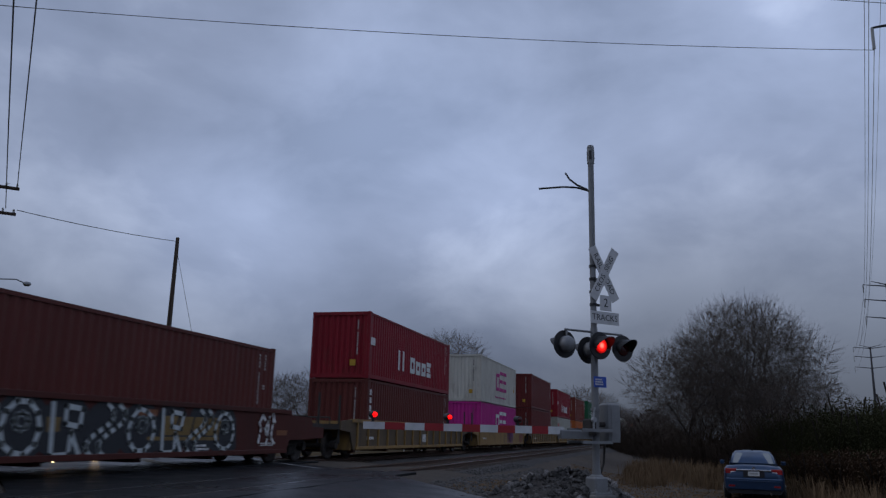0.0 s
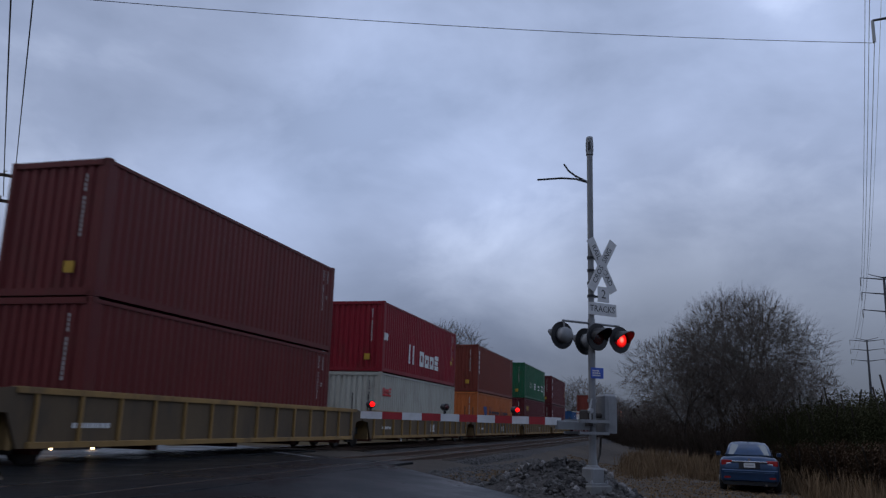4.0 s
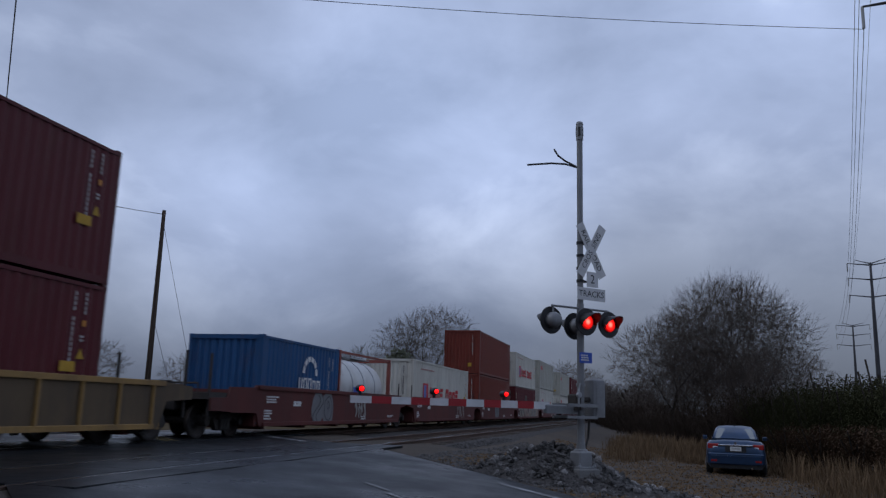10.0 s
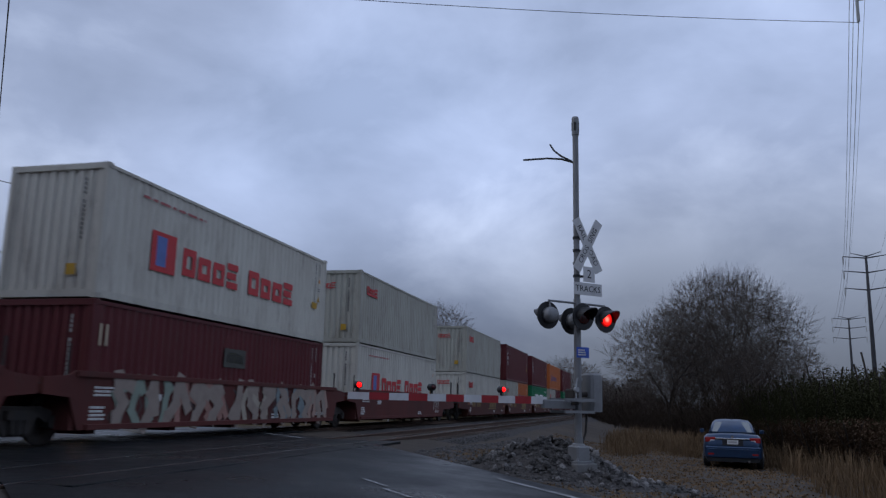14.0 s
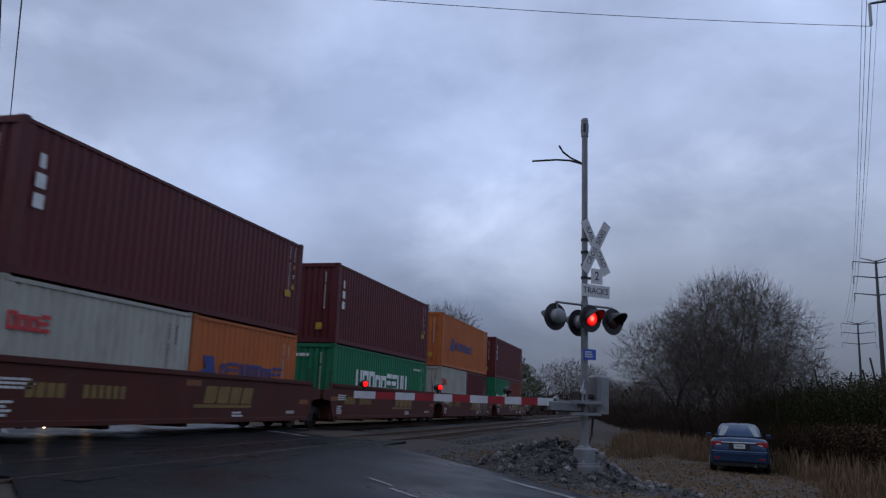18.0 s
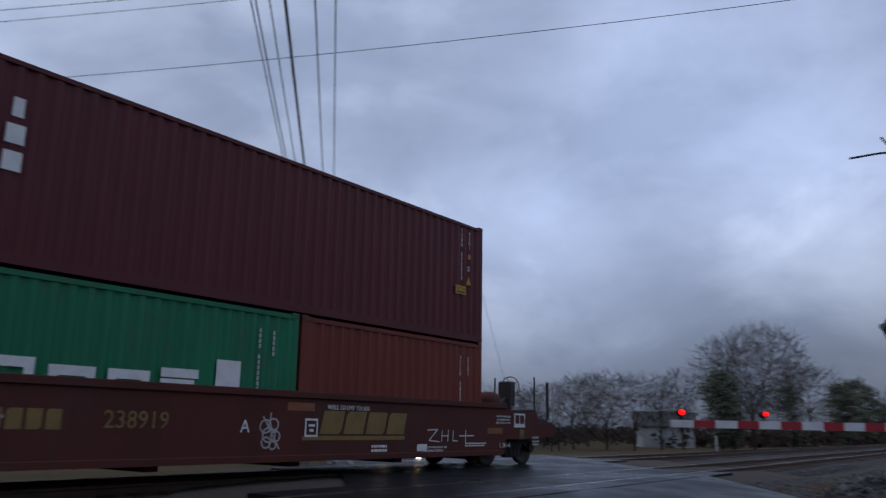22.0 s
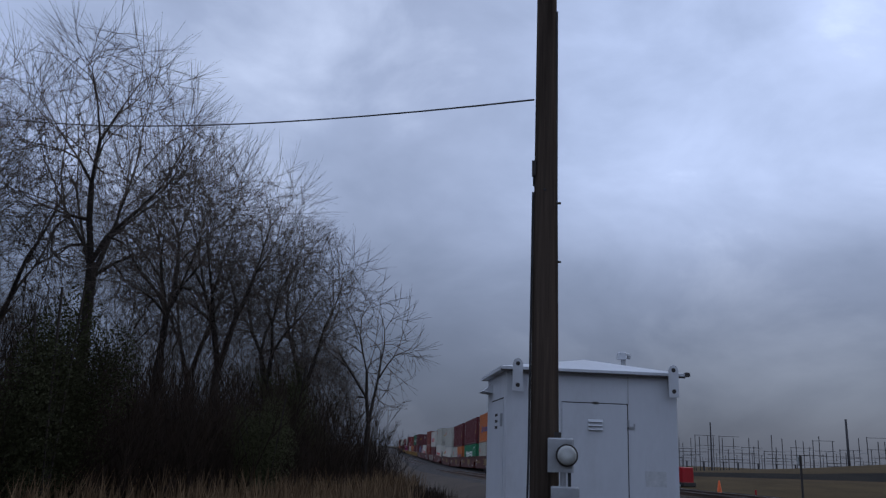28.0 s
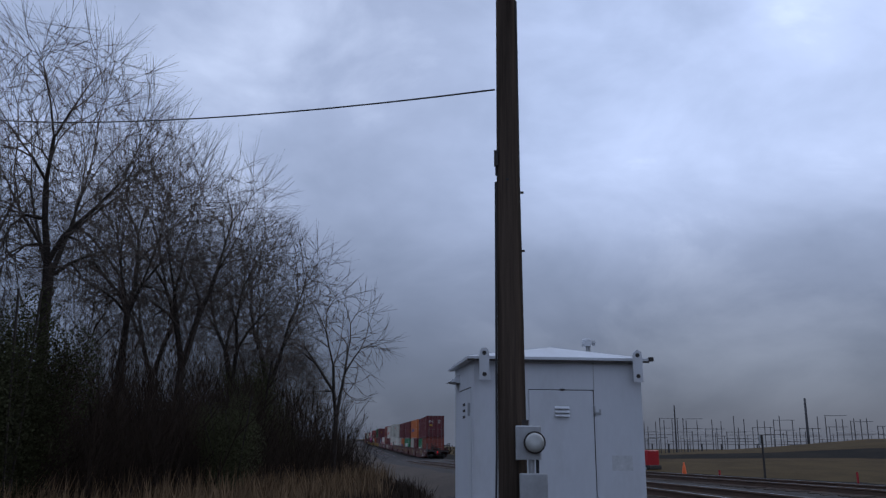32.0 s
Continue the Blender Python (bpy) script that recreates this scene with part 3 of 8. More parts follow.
def mark(parent, geo, color, m, name="marking", label=""):
    ob = part(name, geo, DECAL, parent, label, m, color)
    if name.endswith(("column", "text", "graffiti", "upright_mark")):
        ob["kind"] = "stuff"
    return ob


def blocks(width, height, n, gap=0.3, skew=0.0):
    """A row of n plain letter-sized blocks, centred."""
    g = Geo()
    w = width / n
    for i in range(n):
        x0, x1 = -width / 2 + i * w + w * gap / 2, -width / 2 + (i + 1) * w - w * gap / 2
        t = min((x1 - x0) * 0.3, height * 0.24)
        h = height / 2
        v = [(x0, -h), (x1, -h), (x1, h), (x0 + t * 0.6, h), (x0, h - t * 0.6)] if i % 2 else [(x0, -h), (x1 - t * 0.6, -h), (x1, -h + t * 0.6), (x1, h), (x0, h)]
        k = len(v)
        g.add([(p + skew * q, q, 0) for p, q in v] + [(p + skew * q, q, 0.003) for p, q in v],
              [tuple(range(k - 1, -1, -1)), tuple(range(k, 2 * k))] + [(j, (j + 1) % k, k + (j + 1) % k, k + j) for j in range(k)])
    return g


def bars(w, h, rows, seed=1):
    """Small lettering that cannot be made out: plain bars, line under line."""
    rnd = random.Random(seed)
    g = Geo()
    for i in range(rows):
        y = h / 2 - (i + 0.5) * h / rows
        x, end = -w / 2, w / 2 - rnd.uniform(0, 0.35) * w
        while x < end:
            d = min(rnd.uniform(0.04, 0.14) * w + 0.02, end - x)
            g.box(x, x + d, y - h / rows * 0.3, y + h / rows * 0.3, 0, 0.003)
            x += d + 0.03 * w
    return g


def column(h, w, n, seed=1):
    """A column of plain bars, as characters written one under another."""
    g = Geo()
    for i in range(n):
        if n > 6 and i == 4:
            continue
        z = h / 2 - (i + 0.5) * h / n
        g.box(-w / 2, w / 2, z - h / n * 0.38, z + h / n * 0.38, 0, 0.003)
    return g


MAROON, BROWN, RUST, RED = (0.098, 0.017, 0.020), (0.110, 0.025, 0.019), (0.162, 0.033, 0.021), (0.215, 0.009, 0.018)
OXBLOOD = (0.122, 0.019, 0.017)
GREEN, DEEPGREEN, ORANGE_C, GREY, PALE, PINK, BLUE = (0.012, 0.155, 0.070), (0.016, 0.105, 0.048), (0.43, 0.120, 0.033), (0.38, 0.375, 0.32), (0.52, 0.505, 0.44), (0.46, 0.025, 0.23), (0.018, 0.075, 0.185)
NAMES_C = {MAROON: "dark maroon", OXBLOOD: "dark red", BROWN: "dark brown", RUST: "rust brown", RED: "red", GREEN: "green", DEEPGREEN: "deep green", ORANGE_C: "orange", GREY: "weathered grey", PALE: "dirty white", PINK: "magenta", BLUE: "blue"}
WHITE_C, RED_C, NAVY, YEL = (0.62, 0.62, 0.6), (0.48, 0.035, 0.04), (0.025, 0.05, 0.19), (0.42, 0.245, 0.02)


def stacked(ob, text, step, x, z):
    """Stencilled characters one under another, from z down."""
    for i, ch in enumerate(text):
        if ch != " ":
            words(ch, 0.135, WHITE, ob, FACE(x, z - i * step), "stencilled_character", 0.002)


def container(size, h, color, s0, z, logo="", where="stacked on a railway well car", lettered=()):
    L, H = C_LEN[size], HEIGHTS[h]
    shell, frame_, door, rod = c_meshes(size, h)
    feet = "forty-foot" if size == "40" else "twenty-foot"
    ob = thing("shipping_container", f"{NAMES_C[color]} corrugated {feet} container {where}", "shipping container", "containers on the train", pose(s0, FAR_Y, z))
    part("shell", shell, PAINT, ob, color=color)
    part("frame", frame_, PAINT, ob, color=tuple(c * 0.9 for c in color))
    for x in (0.089, L - 0.089):
        for y in (-1.141, 1.141):
            for zz in (0.059, H - 0.059):
                part("corner_casting", CAST, PAINT, ob, m=pose(x, y, zz), color=tuple(c * 0.8 for c in color))
    part("door", door, DOORPAINT, ob, m=pose(L - 0.05, 0, 0), color=color)
    part("door", door, DOORPAINT, ob, m=pose(L - 0.05, 0, 0) @ Matrix.Diagonal((1, -1, 1, 1)), color=color)
    for y in (-0.86, -0.35, 0.35, 0.86):
        part("lock_rod", rod, DOORPAINT, ob, m=pose(L + 0.005, y, 0), color=tuple(0.10 + 0.55 * c for c in color))
    # marks shared by all boxes: a number column near the trailing end, a code on the leading end
    ink = (0.42, 0.41, 0.39) if sum(color) < 0.6 else (0.06, 0.06, 0.07)
    if color is PALE or color is GREY:
        ink = (0.07, 0.07, 0.08)
    if size == "40":
        if lettered:
            stacked(ob, lettered[0], 0.118, L - 0.92, H - 0.24)
            stacked(ob, lettered[1], 0.118, L - 0.60, H - 0.26)
        else:
            mark(ob, column(1.4, 0.045, 14), ink, FACE(L - 0.92, H - 0.92), "number_column")
            mark(ob, column(0.46, 0.045, 5), ink, FACE(L - 0.60, H - 0.44), "code_column")
        if color in (MAROON, RED, PALE) and H > 2.7:
            plate_ = mark(ob, Geo().box(-0.21, 0.21, -0.10, 0.10, 0, 0.003), YEL, FACE(L - 0.95, H - 1.70), "caution_plate")
            if lettered:
                words("CAUTION", 0.088, BLACK, plate_, pose(0, 0.035, 0.004), extrude=0.001)
                part("plate_line", Geo().box(-0.17, 0.17, -0.065, -0.03, 0.003, 0.005), BLACK, plate_)
            mark(ob, Geo().add([(-0.11, -0.09, 0), (0.11, -0.09, 0), (0, 0.12, 0)], [(0, 1, 2)]), YEL, FACE(L - 0.62, H - 1.45), "warning_triangle")
            mark(ob, Geo().box(-0.05, 0.05, -0.06, 0.06, 0, 0.003), (0.5, 0.2, 0.03), FACE(L - 0.60, H - 0.84), "small_plate")
        mark(ob, bars(0.12, 0.15, 2, 5), ink, FACE(L - 0.61, H - 1.14), "small_text")
        mark(ob, column(1.35, 0.045, 14), ink, FRONT(-0.72, H - 1.0), "number_column")
        mark(ob, Geo().box(-0.12, 0.12, -0.12, 0.12, 0, 0.003), YEL, FRONT(-0.55, 0.6), "caution_plate")
    else:
        if lettered:
            stacked(ob, lettered[0], 0.118, L - 0.92, H - 0.42)
            stacked(ob, lettered[1], 0.118, L - 0.60, H - 0.42)
        else:
            mark(ob, column(1.2, 0.045, 13), ink, FACE(L - 0.92, H - 0.95), "number_column")
            mark(ob, column(0.46, 0.045, 5), ink, FACE(L - 0.60, H - 0.60), "code_column")
    rear = lambda y, zz: pose(L + 0.012, y, zz, 90, 0, 90)
    if size == "40":
        mark(ob, Geo().box(-0.2, 0.2, -0.09, 0.09, 0, 0.003), YEL, rear(-0.6, H * 0.56), "notice_plate")
        mark(ob, bars(0.42, 0.5, 4, 12), ink, rear(0.6, H * 0.72), "small_text")
    if logo == "white_upright":
        mark(ob, slots(0.62, 0.28, 3), WHITE_C, rear(-0.6, H - 0.75), "upright_mark")
    draw_logo(ob, logo, L, H, color)
    MOVERS.append((ob, s0, FAR_Y, z))
    return ob


def vertical_blocks(w, h, n):
    """A column of n plain letter-sized blocks."""
    g = Geo()
    for i in range(n):
        y = h / 2 - (i + 0.5) * h / n
        a = h / n * 0.36
        k = 0.30 if i == 0 and n == 3 else 0.5
        g.box(-w * k, w * k, y - a, y + a, 0, 0.003)
    return g


def slots(width, height, n, gap=0.22, ring=0.24, first=0):
    """A row of n plain signs, centred: open frames, paired bars and stacked bars by turns."""
    g = Geo()
    w = width / n
    h = height / 2
    for i in range(n):
        x0, x1 = -width / 2 + i * w + w * gap / 2, -width / 2 + (i + 1) * w - w * gap / 2
        k = x1 - x0
        t = min(k, height) * ring
        kind = (i * 3 + n + i // 2 + first) % 4
        if kind in (0, 3):     # open frame, one side of it lower
            top = h if kind == 0 else h * 0.7
            g.box(x0, x0 + t, -h, top, 0, 0.003).box(x1 - t, x1, -h, top, 0, 0.003).box(x0 + t, x1 - t, top - t, top, 0, 0.003).box(x0 + t, x1 - t, -h, -h + t, 0, 0.003)
        elif kind == 1:        # paired bars
            g.box(x0, x0 + t * 1.1, -h, h, 0, 0.003).box(x1 - t * 1.1, x1, -h, h, 0, 0.003)
        else:                  # stacked bars
            g.box(x0, x1, -h, -h + t, 0, 0.003).box(x0, x1, h - t, h, 0, 0.003).box(x0, x1 - t * 0.5, -t / 2, t / 2, 0, 0.003)
    return g


def line_mark(ob, x0, x1, z0, z1, n, color, open_=True, gap=0.22, ring=0.24, first=0):
    """A shipping line's mark over a stretch of the side, as plain signs."""
    g = slots(x1 - x0, z1 - z0, n, gap, ring, first) if open_ else blocks(x1 - x0, z1 - z0, n, gap)
    ob_ = mark(ob, g, color, FACE((x0 + x1) / 2, (z0 + z1) / 2), "line_mark")
    ob_["kind"] = "stuff"
    return ob_


def plate(ob, x0, x1, z0, z1, color, out=0.0):
    return mark(ob, Geo().box(x0 - (x0 + x1) / 2, (x1 - x0) / 2, z0 - (z0 + z1) / 2, (z1 - z0) / 2, out, out + 0.003), color, FACE((x0 + x1) / 2, (z0 + z1) / 2), "badge")


def badge(ob, x0, x1, z0, z1, color):
    """A hook-shaped badge on a plain ground."""
    w, h = x1 - x0, z1 - z0
    poly = [(-0.5, -0.5), (0.2, -0.5), (0.5, -0.1), (0.38, 0.5), (-0.2, 0.5), (0.0, 0.05), (-0.3, -0.1)]
    return mark(ob, Geo().prism([(a * w, b * h) for a, b in poly], -0.003, 0, pose(0, 0, 0, -90, 0, 0)), color, FACE((x0 + x1) / 2, (z0 + z1) / 2), "badge")


def draw_logo(ob, logo, L, H, color):
    """Shipping-line marks as plain shapes in their colours."""
    MAG = (0.42, 0.02, 0.19)
    if logo == "tall_white":
        line_mark(ob, 3.45, 4.5, 0.6, 1.45, 1, WHITE_C)
        line_mark(ob, 5.2, 8.7, 0.6, 1.3, 4, WHITE_C, ring=0.3)
        plate(ob, 0.12, 0.62, 1.3, 1.6, WHITE_C)
    elif logo == "magenta_square":
        line_mark(ob, 4.6, 8.4, 0.92, 2.28, 3, MAG, gap=0.1, ring=0.2)
        mark(ob, bars(4.1, 0.16, 1, 4), MAG, FACE(6.4, 0.48), "small_text")
    elif logo == "white_square":
        line_mark(ob, 4.55, 8.35, 0.82, 2.15, 3, WHITE_C, gap=0.1, ring=0.2)
    elif logo == "big_white":
        line_mark(ob, 2.25, 8.9, 1.02, 1.78, 9, (0.7, 0.72, 0.7), gap=0.1, ring=0.27)
        mark(ob, bars(1.3, 0.16, 1, 7), WHITE_C, FACE(L - 1.6, H - 0.45), "small_text")
        mark(ob, bars(1.4, 0.18, 1, 8), WHITE_C, FRONT(0.3, H - 0.42), "small_text")
        mark(ob, bars(2.0, 0.1, 1, 9), WHITE_C, FACE(6.6, 0.86), "small_text")
    elif logo == "navy_badge" and L > 8 and H > 2.7:
        badge(ob, 1.65, 2.7, 0.95, 1.65, NAVY)
        line_mark(ob, 2.95, 7.4, 1.05, 1.5, 11, NAVY, ring=0.32)
    elif logo == "navy_badge" and L > 8:
        badge(ob, 1.3, 3.0, 0.75, 1.75, NAVY)
        for k, (x0_, top_) in enumerate(((3.7, 1.80), (4.55, 1.50), (5.2, 1.50), (5.85, 1.50), (6.5, 1.50), (7.65, 1.80), (8.05, 1.80), (8.4, 1.50), (9.05, 1.50), (9.7, 1.80))):
            wide = 0.14 if k in (5, 6) else 0.55
            g = Geo()
            for xx in ((0.0,) if k in (5, 6) else (0.0, wide - 0.13)):
                g.box(xx, xx + 0.13, 0.95, top_ if xx == 0.0 or k == 0 else 1.50, 0, 0.003)
            if wide > 0.2:
                g.box(0.13, wide - 0.13, 1.37, 1.50, 0, 0.003)
            mark(ob, g, (0.030, 0.022, 0.045), FACE(x0_, 0.0), "line_mark")["kind"] = "stuff"
    elif logo == "navy_badge":
        badge(ob, 0.3, 1.2, 0.95, 1.6, NAVY)
        line_mark(ob, 1.45, 5.1, 1.1, 1.5, 11, NAVY, ring=0.32)
    elif logo == "spaced_white":
        for i in range(4):
            line_mark(ob, 2.6 + 2.25 * i, 4.2 + 2.25 * i, 0.88, 1.42, 1, WHITE_C, gap=0.35, first=i)
        plate(ob, 11.45, 11.75, 0.6, 1.6, WHITE_C)
    elif logo == "half_white":
        line_mark(ob, 0.45, 4.0, 0.95, 1.42, 4, WHITE_C, ring=0.3)
        plate(ob, 4.25, 4.75, 0.95, 1.62, WHITE_C)
    elif logo == "white_upright":
        mark(ob, vertical_blocks(0.26, 1.15, 3), WHITE_C, FACE(0.58, H - 1.1), "upright_mark")
        mark(ob, slots(0.62, 0.28, 3), WHITE_C, FRONT(0.55, H - 0.48), "upright_mark")
    elif logo == "long_upright":
        mark(ob, vertical_blocks(0.20, 1.5, 5), WHITE_C, FACE(0.34, H - 1.1), "upright_mark")
    elif logo == "slant_upright":
        for i in range(3):
            mark(ob, Geo().add([(-0.16, -0.2, 0), (0.08, -0.2, 0), (0.18, 0.2, 0), (-0.06, 0.2, 0), (-0.16, -0.2, 0.003), (0.08, -0.2, 0.003), (0.18, 0.2, 0.003), (-0.06, 0.2, 0.003)],
                               [(3, 2, 1, 0), (4, 5, 6, 7), (0, 1, 5, 4), (1, 2, 6, 5), (2, 3, 7, 6), (3, 0, 4, 7)]), WHITE_C, FACE(0.42, H - 0.55 - 0.72 * i), "slanted_mark")
    elif logo == "red_name":
        z0, z1 = (0.95, 1.75) if H > 2.7 else (0.9, 1.66)
        plate(ob, 1.75, 2.75, z0 - 0.08, z1 + 0.05, RED_C)
        plate(ob, 1.95, 2.35, z0 + 0.05, z1 - 0.05, (0.10, 0.16, 0.4), 0.003)
        line_mark(ob, 3.0, 5.9, z0, z1 - 0.12, 4, RED_C, gap=0.18, ring=0.3)
        line_mark(ob, 6.4, 9.5, z0, z1 - 0.12, 4, RED_C, gap=0.18, ring=0.3)
        mark(ob, bars(3.2, 0.10, 1, 9), (0.35, 0.1, 0.1), FACE(2.9, H - 0.42), "small_text")
    elif logo == "red_top":
        line_mark(ob, 0.75, 2.1, H - 0.92, H - 0.55, 4, RED_C, gap=0.1, ring=0.3)
        mark(ob, slots(0.8, 0.24, 4, 0.1), RED_C, FRONT(0.25, H - 0.62), "small_text")
    elif logo == "red_mid":
        line_mark(ob, 0.2, 1.3, H - 0.95, H - 0.62, 4, RED_C, gap=0.1, ring=0.3)
    elif logo == "yellow_small":
        line_mark(ob, 0.2, 0.55, H - 0.95, H - 0.5, 1, (0.5, 0.42, 0.3))
        plate(ob, 5.4, 6.6, 1.45, 1.95, (0.06, 0.06, 0.05))
        line_mark(ob, 5.55, 6.45, 1.58, 1.84, 5, (0.5, 0.42, 0.2))
    elif logo == "yellow_word":
        line_mark(ob, 0.9, 2.1, H - 1.0, H - 0.62, 5, (0.5, 0.38, 0.06))
    elif logo == "white_arch":
        g = Geo()
        for a in range(0, 180, 30):
            t0, t1 = radians(a), radians(a + 24)
            g.add([(0.62 * math.cos(t), 0.62 * math.sin(t), 0) for t in (t0, t1)] + [(0.45 * math.cos(t), 0.45 * math.sin(t), 0) for t in (t1, t0)], [(0, 1, 2, 3)])
        mark(ob, g, WHITE_C, pose(L * 0.58, -1.224, 1.55, 90, 0, 0), "arch_mark")["kind"] = "stuff"
        line_mark(ob, L * 0.58 - 0.9, L * 0.58 + 0.9, 1.05, 1.45, 5, WHITE_C)


def wheel_mesh():
    return smooth(Geo().lathe([(0.02, -0.09), (0.12, -0.09), (0.13, -0.02), (0.33, -0.015), (0.36, -0.05), (0.44, -0.05), (0.445, 0.03), (0.475, 0.045), (0.475, 0.07), (0.36, 0.07), (0.33, 0.03), (0.12, 0.03), (0.11, 0.08), (0.02, 0.08)], 20).mesh("wheel"))


def side_frame_mesh():
    """Cast truck side frame with its spring nest and axle boxes, x along the track, on y = 0."""
    g = Geo()
    g.prism([(-1.05, 0.42), (-1.05, 0.60), (-0.60, 0.74), (0.60, 0.74), (1.05, 0.60), (1.05, 0.42), (0.78, 0.42), (0.50, 0.56), (0.36, 0.28), (0.30, 0.20), (-0.30, 0.20), (-0.36, 0.28), (-0.50, 0.56), (-0.78, 0.42)], -0.07, 0.07)
    for x in (-0.88, 0.88):
        g.tube((x, -0.13, 0.45), (x, 0.08, 0.45), 0.13, n=10)
    for x in (-0.16, 0.0, 0.16):
        g.tube((x, -0.10, 0.24), (x, -0.10, 0.50), 0.065, n=8)
    g.box(-0.34, 0.34, -0.15, 0.10, 0.50, 0.66)
    return g.mesh("side_frame")


WHEEL, SIDEFRAME = wheel_mesh(), side_frame_mesh()


def truck(parent, x):
    """A two-axle truck under a car, as a part with its own pieces."""
    body = part("truck", Geo().box(-0.20, 0.20, -0.98, 0.98, 0.46, 0.74, c=0.03).box(-0.3, 0.3, -0.3, 0.3, 0.70, 0.86), STEELDARK, parent, "grimy cast steel two-axle truck", pose(x, 0, 0))
    for y, s in ((-0.98, 1), (0.98, -1)):
        part("side_frame", SIDEFRAME, STEELDARK, body, m=pose(0, y, 0) @ Matrix.Diagonal((1, s, 1, 1)))
    for ax in (-0.88, 0.88):
        part("axle", Geo().tube((ax, -0.9, 0.457), (ax, 0.9, 0.457), 0.08, n=8), STEELDARK, body)
        for y, r in ((-0.755, 90), (0.755, -90)):
            part("wheel", WHEEL, STEELDARK, body, m=pose(ax, y, 0.457, r, 0, 0))
    return body


def sill_poly(ha, hb, well, top, deep):
    """Outline of a well car's side, x from -half to half: deep along the well, stepping up over the trucks."""
    w = well / 2
    end = lambda h, free: [(w + 0.05, 0.55), (w + 0.12, 0.66), (h - 0.95, 0.68), (h - 0.9, 0.70), (h, 0.72), (h, 1.04), (h - 0.85, 1.06), (h - 0.95, 1.34), (w + 0.30, 1.36)] if free else [(w + 0.05, 0.50), (w + 0.25, 0.92), (h, 0.98), (h, 1.28), (w + 0.30, 1.34)]
    left = [(-x, z) for x, z in reversed(end(ha, ha > w + 1.9))]
    return [(-w + 0.05, deep), (w - 0.05, deep)] + end(hb, hb > w + 1.9) + [(w + 0.1, top), (-w - 0.1, top)] + left


RIB = Geo().box(-0.03, 0.03, -0.07, 0.0, 0.40, 1.26, c=0.01).mesh("rib")
BEARER = Geo().box(-0.12, 0.12, -1.25, 1.25, 0.20, 0.34).mesh("cross_bearer")


def well_car(sc, pitch, well, style, ends=(True, True), couple=(False, False)):
    """One unit of a well car centred on sc; ends: which trucks it carries; couple: free ends with coupler, ladder and posts."""
    paint = {"yellow": YELLOWCAR, "brown": BROWNCAR, "plain": FADEDCAR}[style]
    label = {"yellow": "dirty yellow railway well car with ribbed steel sides", "brown": "dark brown railway well car with faded lettering", "plain": "faded red-brown railway well car with painted scrawls"}[style]
    car = thing("well_car", label, "rail car", "cars of the train", pose(sc, FAR_Y, 0))
    reach = [(9.25 if c else pitch / 2 - 0.12) for c in couple]
    top, deep = (1.36, 0.32) if style == "yellow" else (1.50, 0.30) if style == "brown" else (1.42, 0.30)
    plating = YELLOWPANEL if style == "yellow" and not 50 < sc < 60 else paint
    for s in (-1, 1):
        y0, y1 = (-1.50, -1.44) if s < 0 else (1.44, 1.50)
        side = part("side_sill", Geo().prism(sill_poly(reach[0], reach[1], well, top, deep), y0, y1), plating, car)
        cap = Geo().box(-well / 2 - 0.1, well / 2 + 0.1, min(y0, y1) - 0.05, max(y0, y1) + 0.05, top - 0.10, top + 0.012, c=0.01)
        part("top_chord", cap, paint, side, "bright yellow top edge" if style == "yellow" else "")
        part("bottom_chord", Geo().box(-well / 2 + 0.25, well / 2 - 0.25, min(y0, y1) - 0.06, max(y0, y1) + 0.02, deep, deep + 0.11, c=0.01), paint, side)
        if style == "yellow":
            k = int(well / 1.15) if not 50 < sc < 60 else 1
            for i in range(k + 1):
                x = -well / 2 + 0.35 + (well - 0.7) * i / k
                part("rib", RIB, paint, side, m=pose(x, -1.50 if s < 0 else 1.59, 0))
    for i in range(5):
        part("cross_bearer", BEARER, paint, car, m=pose(-well / 2 + 0.8 + (well - 1.6) * i / 4, 0, 0))
    for s in (-1, 1):
        w = well / 2
        j = 0 if s < 0 else 1
        half = reach[j]
        x0, x1 = sorted((s * (w + 0.12), s * half))
        part("end_platform", Geo().box(x0, x1, -1.44, 1.44, 1.0, 1.16).box(x0 + 0.05, x1 - 0.05, -0.42, 0.42, 0.72, 1.0), STEELDARK if couple[j] else plating, car)
        part("end_bulkhead", Geo().box(*sorted((s * w, s * (w + 0.12))), -1.44, 1.44, 0.3, 1.30), paint, car)
        part("platform_grating", Geo().box(x0 + 0.1, x1 - 0.1, -1.2, 1.2, 1.165, 1.185), STEELDARK, car)
        if ends[j]:
            truck(car, s * (half - 1.45) if couple[j] else s * pitch / 2)
        if couple[j]:
            part("coupler", Geo().box(*sorted((s * (half - 0.1), s * (half + 0.42))), -0.12, 0.12, 0.74, 0.94, c=0.03).box(*sorted((s * (half + 0.34), s * (half + 0.62))), -0.17, 0.14, 0.70, 0.98, c=0.04), STEELDARK, car)
            for y in (-1.35, 1.35):
                part("corner_post", Geo().tube((s * (half - 0.12), y, 0.55), (s * (half - 0.12), y, 2.15), 0.040, n=8), STEELDARK, car)
            g = Geo().path([(s * (half - 0.15), -1.0, 1.4), (s * (half - 0.15), 1.36, 1.4)], 0.03, 6)
            for yy in (-1.0, -0.5, 0.0, 0.5, 1.0):
                g.tube((s * (half - 0.15), yy, 1.1), (s * (half - 0.15), yy, 1.4), 0.02, n=6)
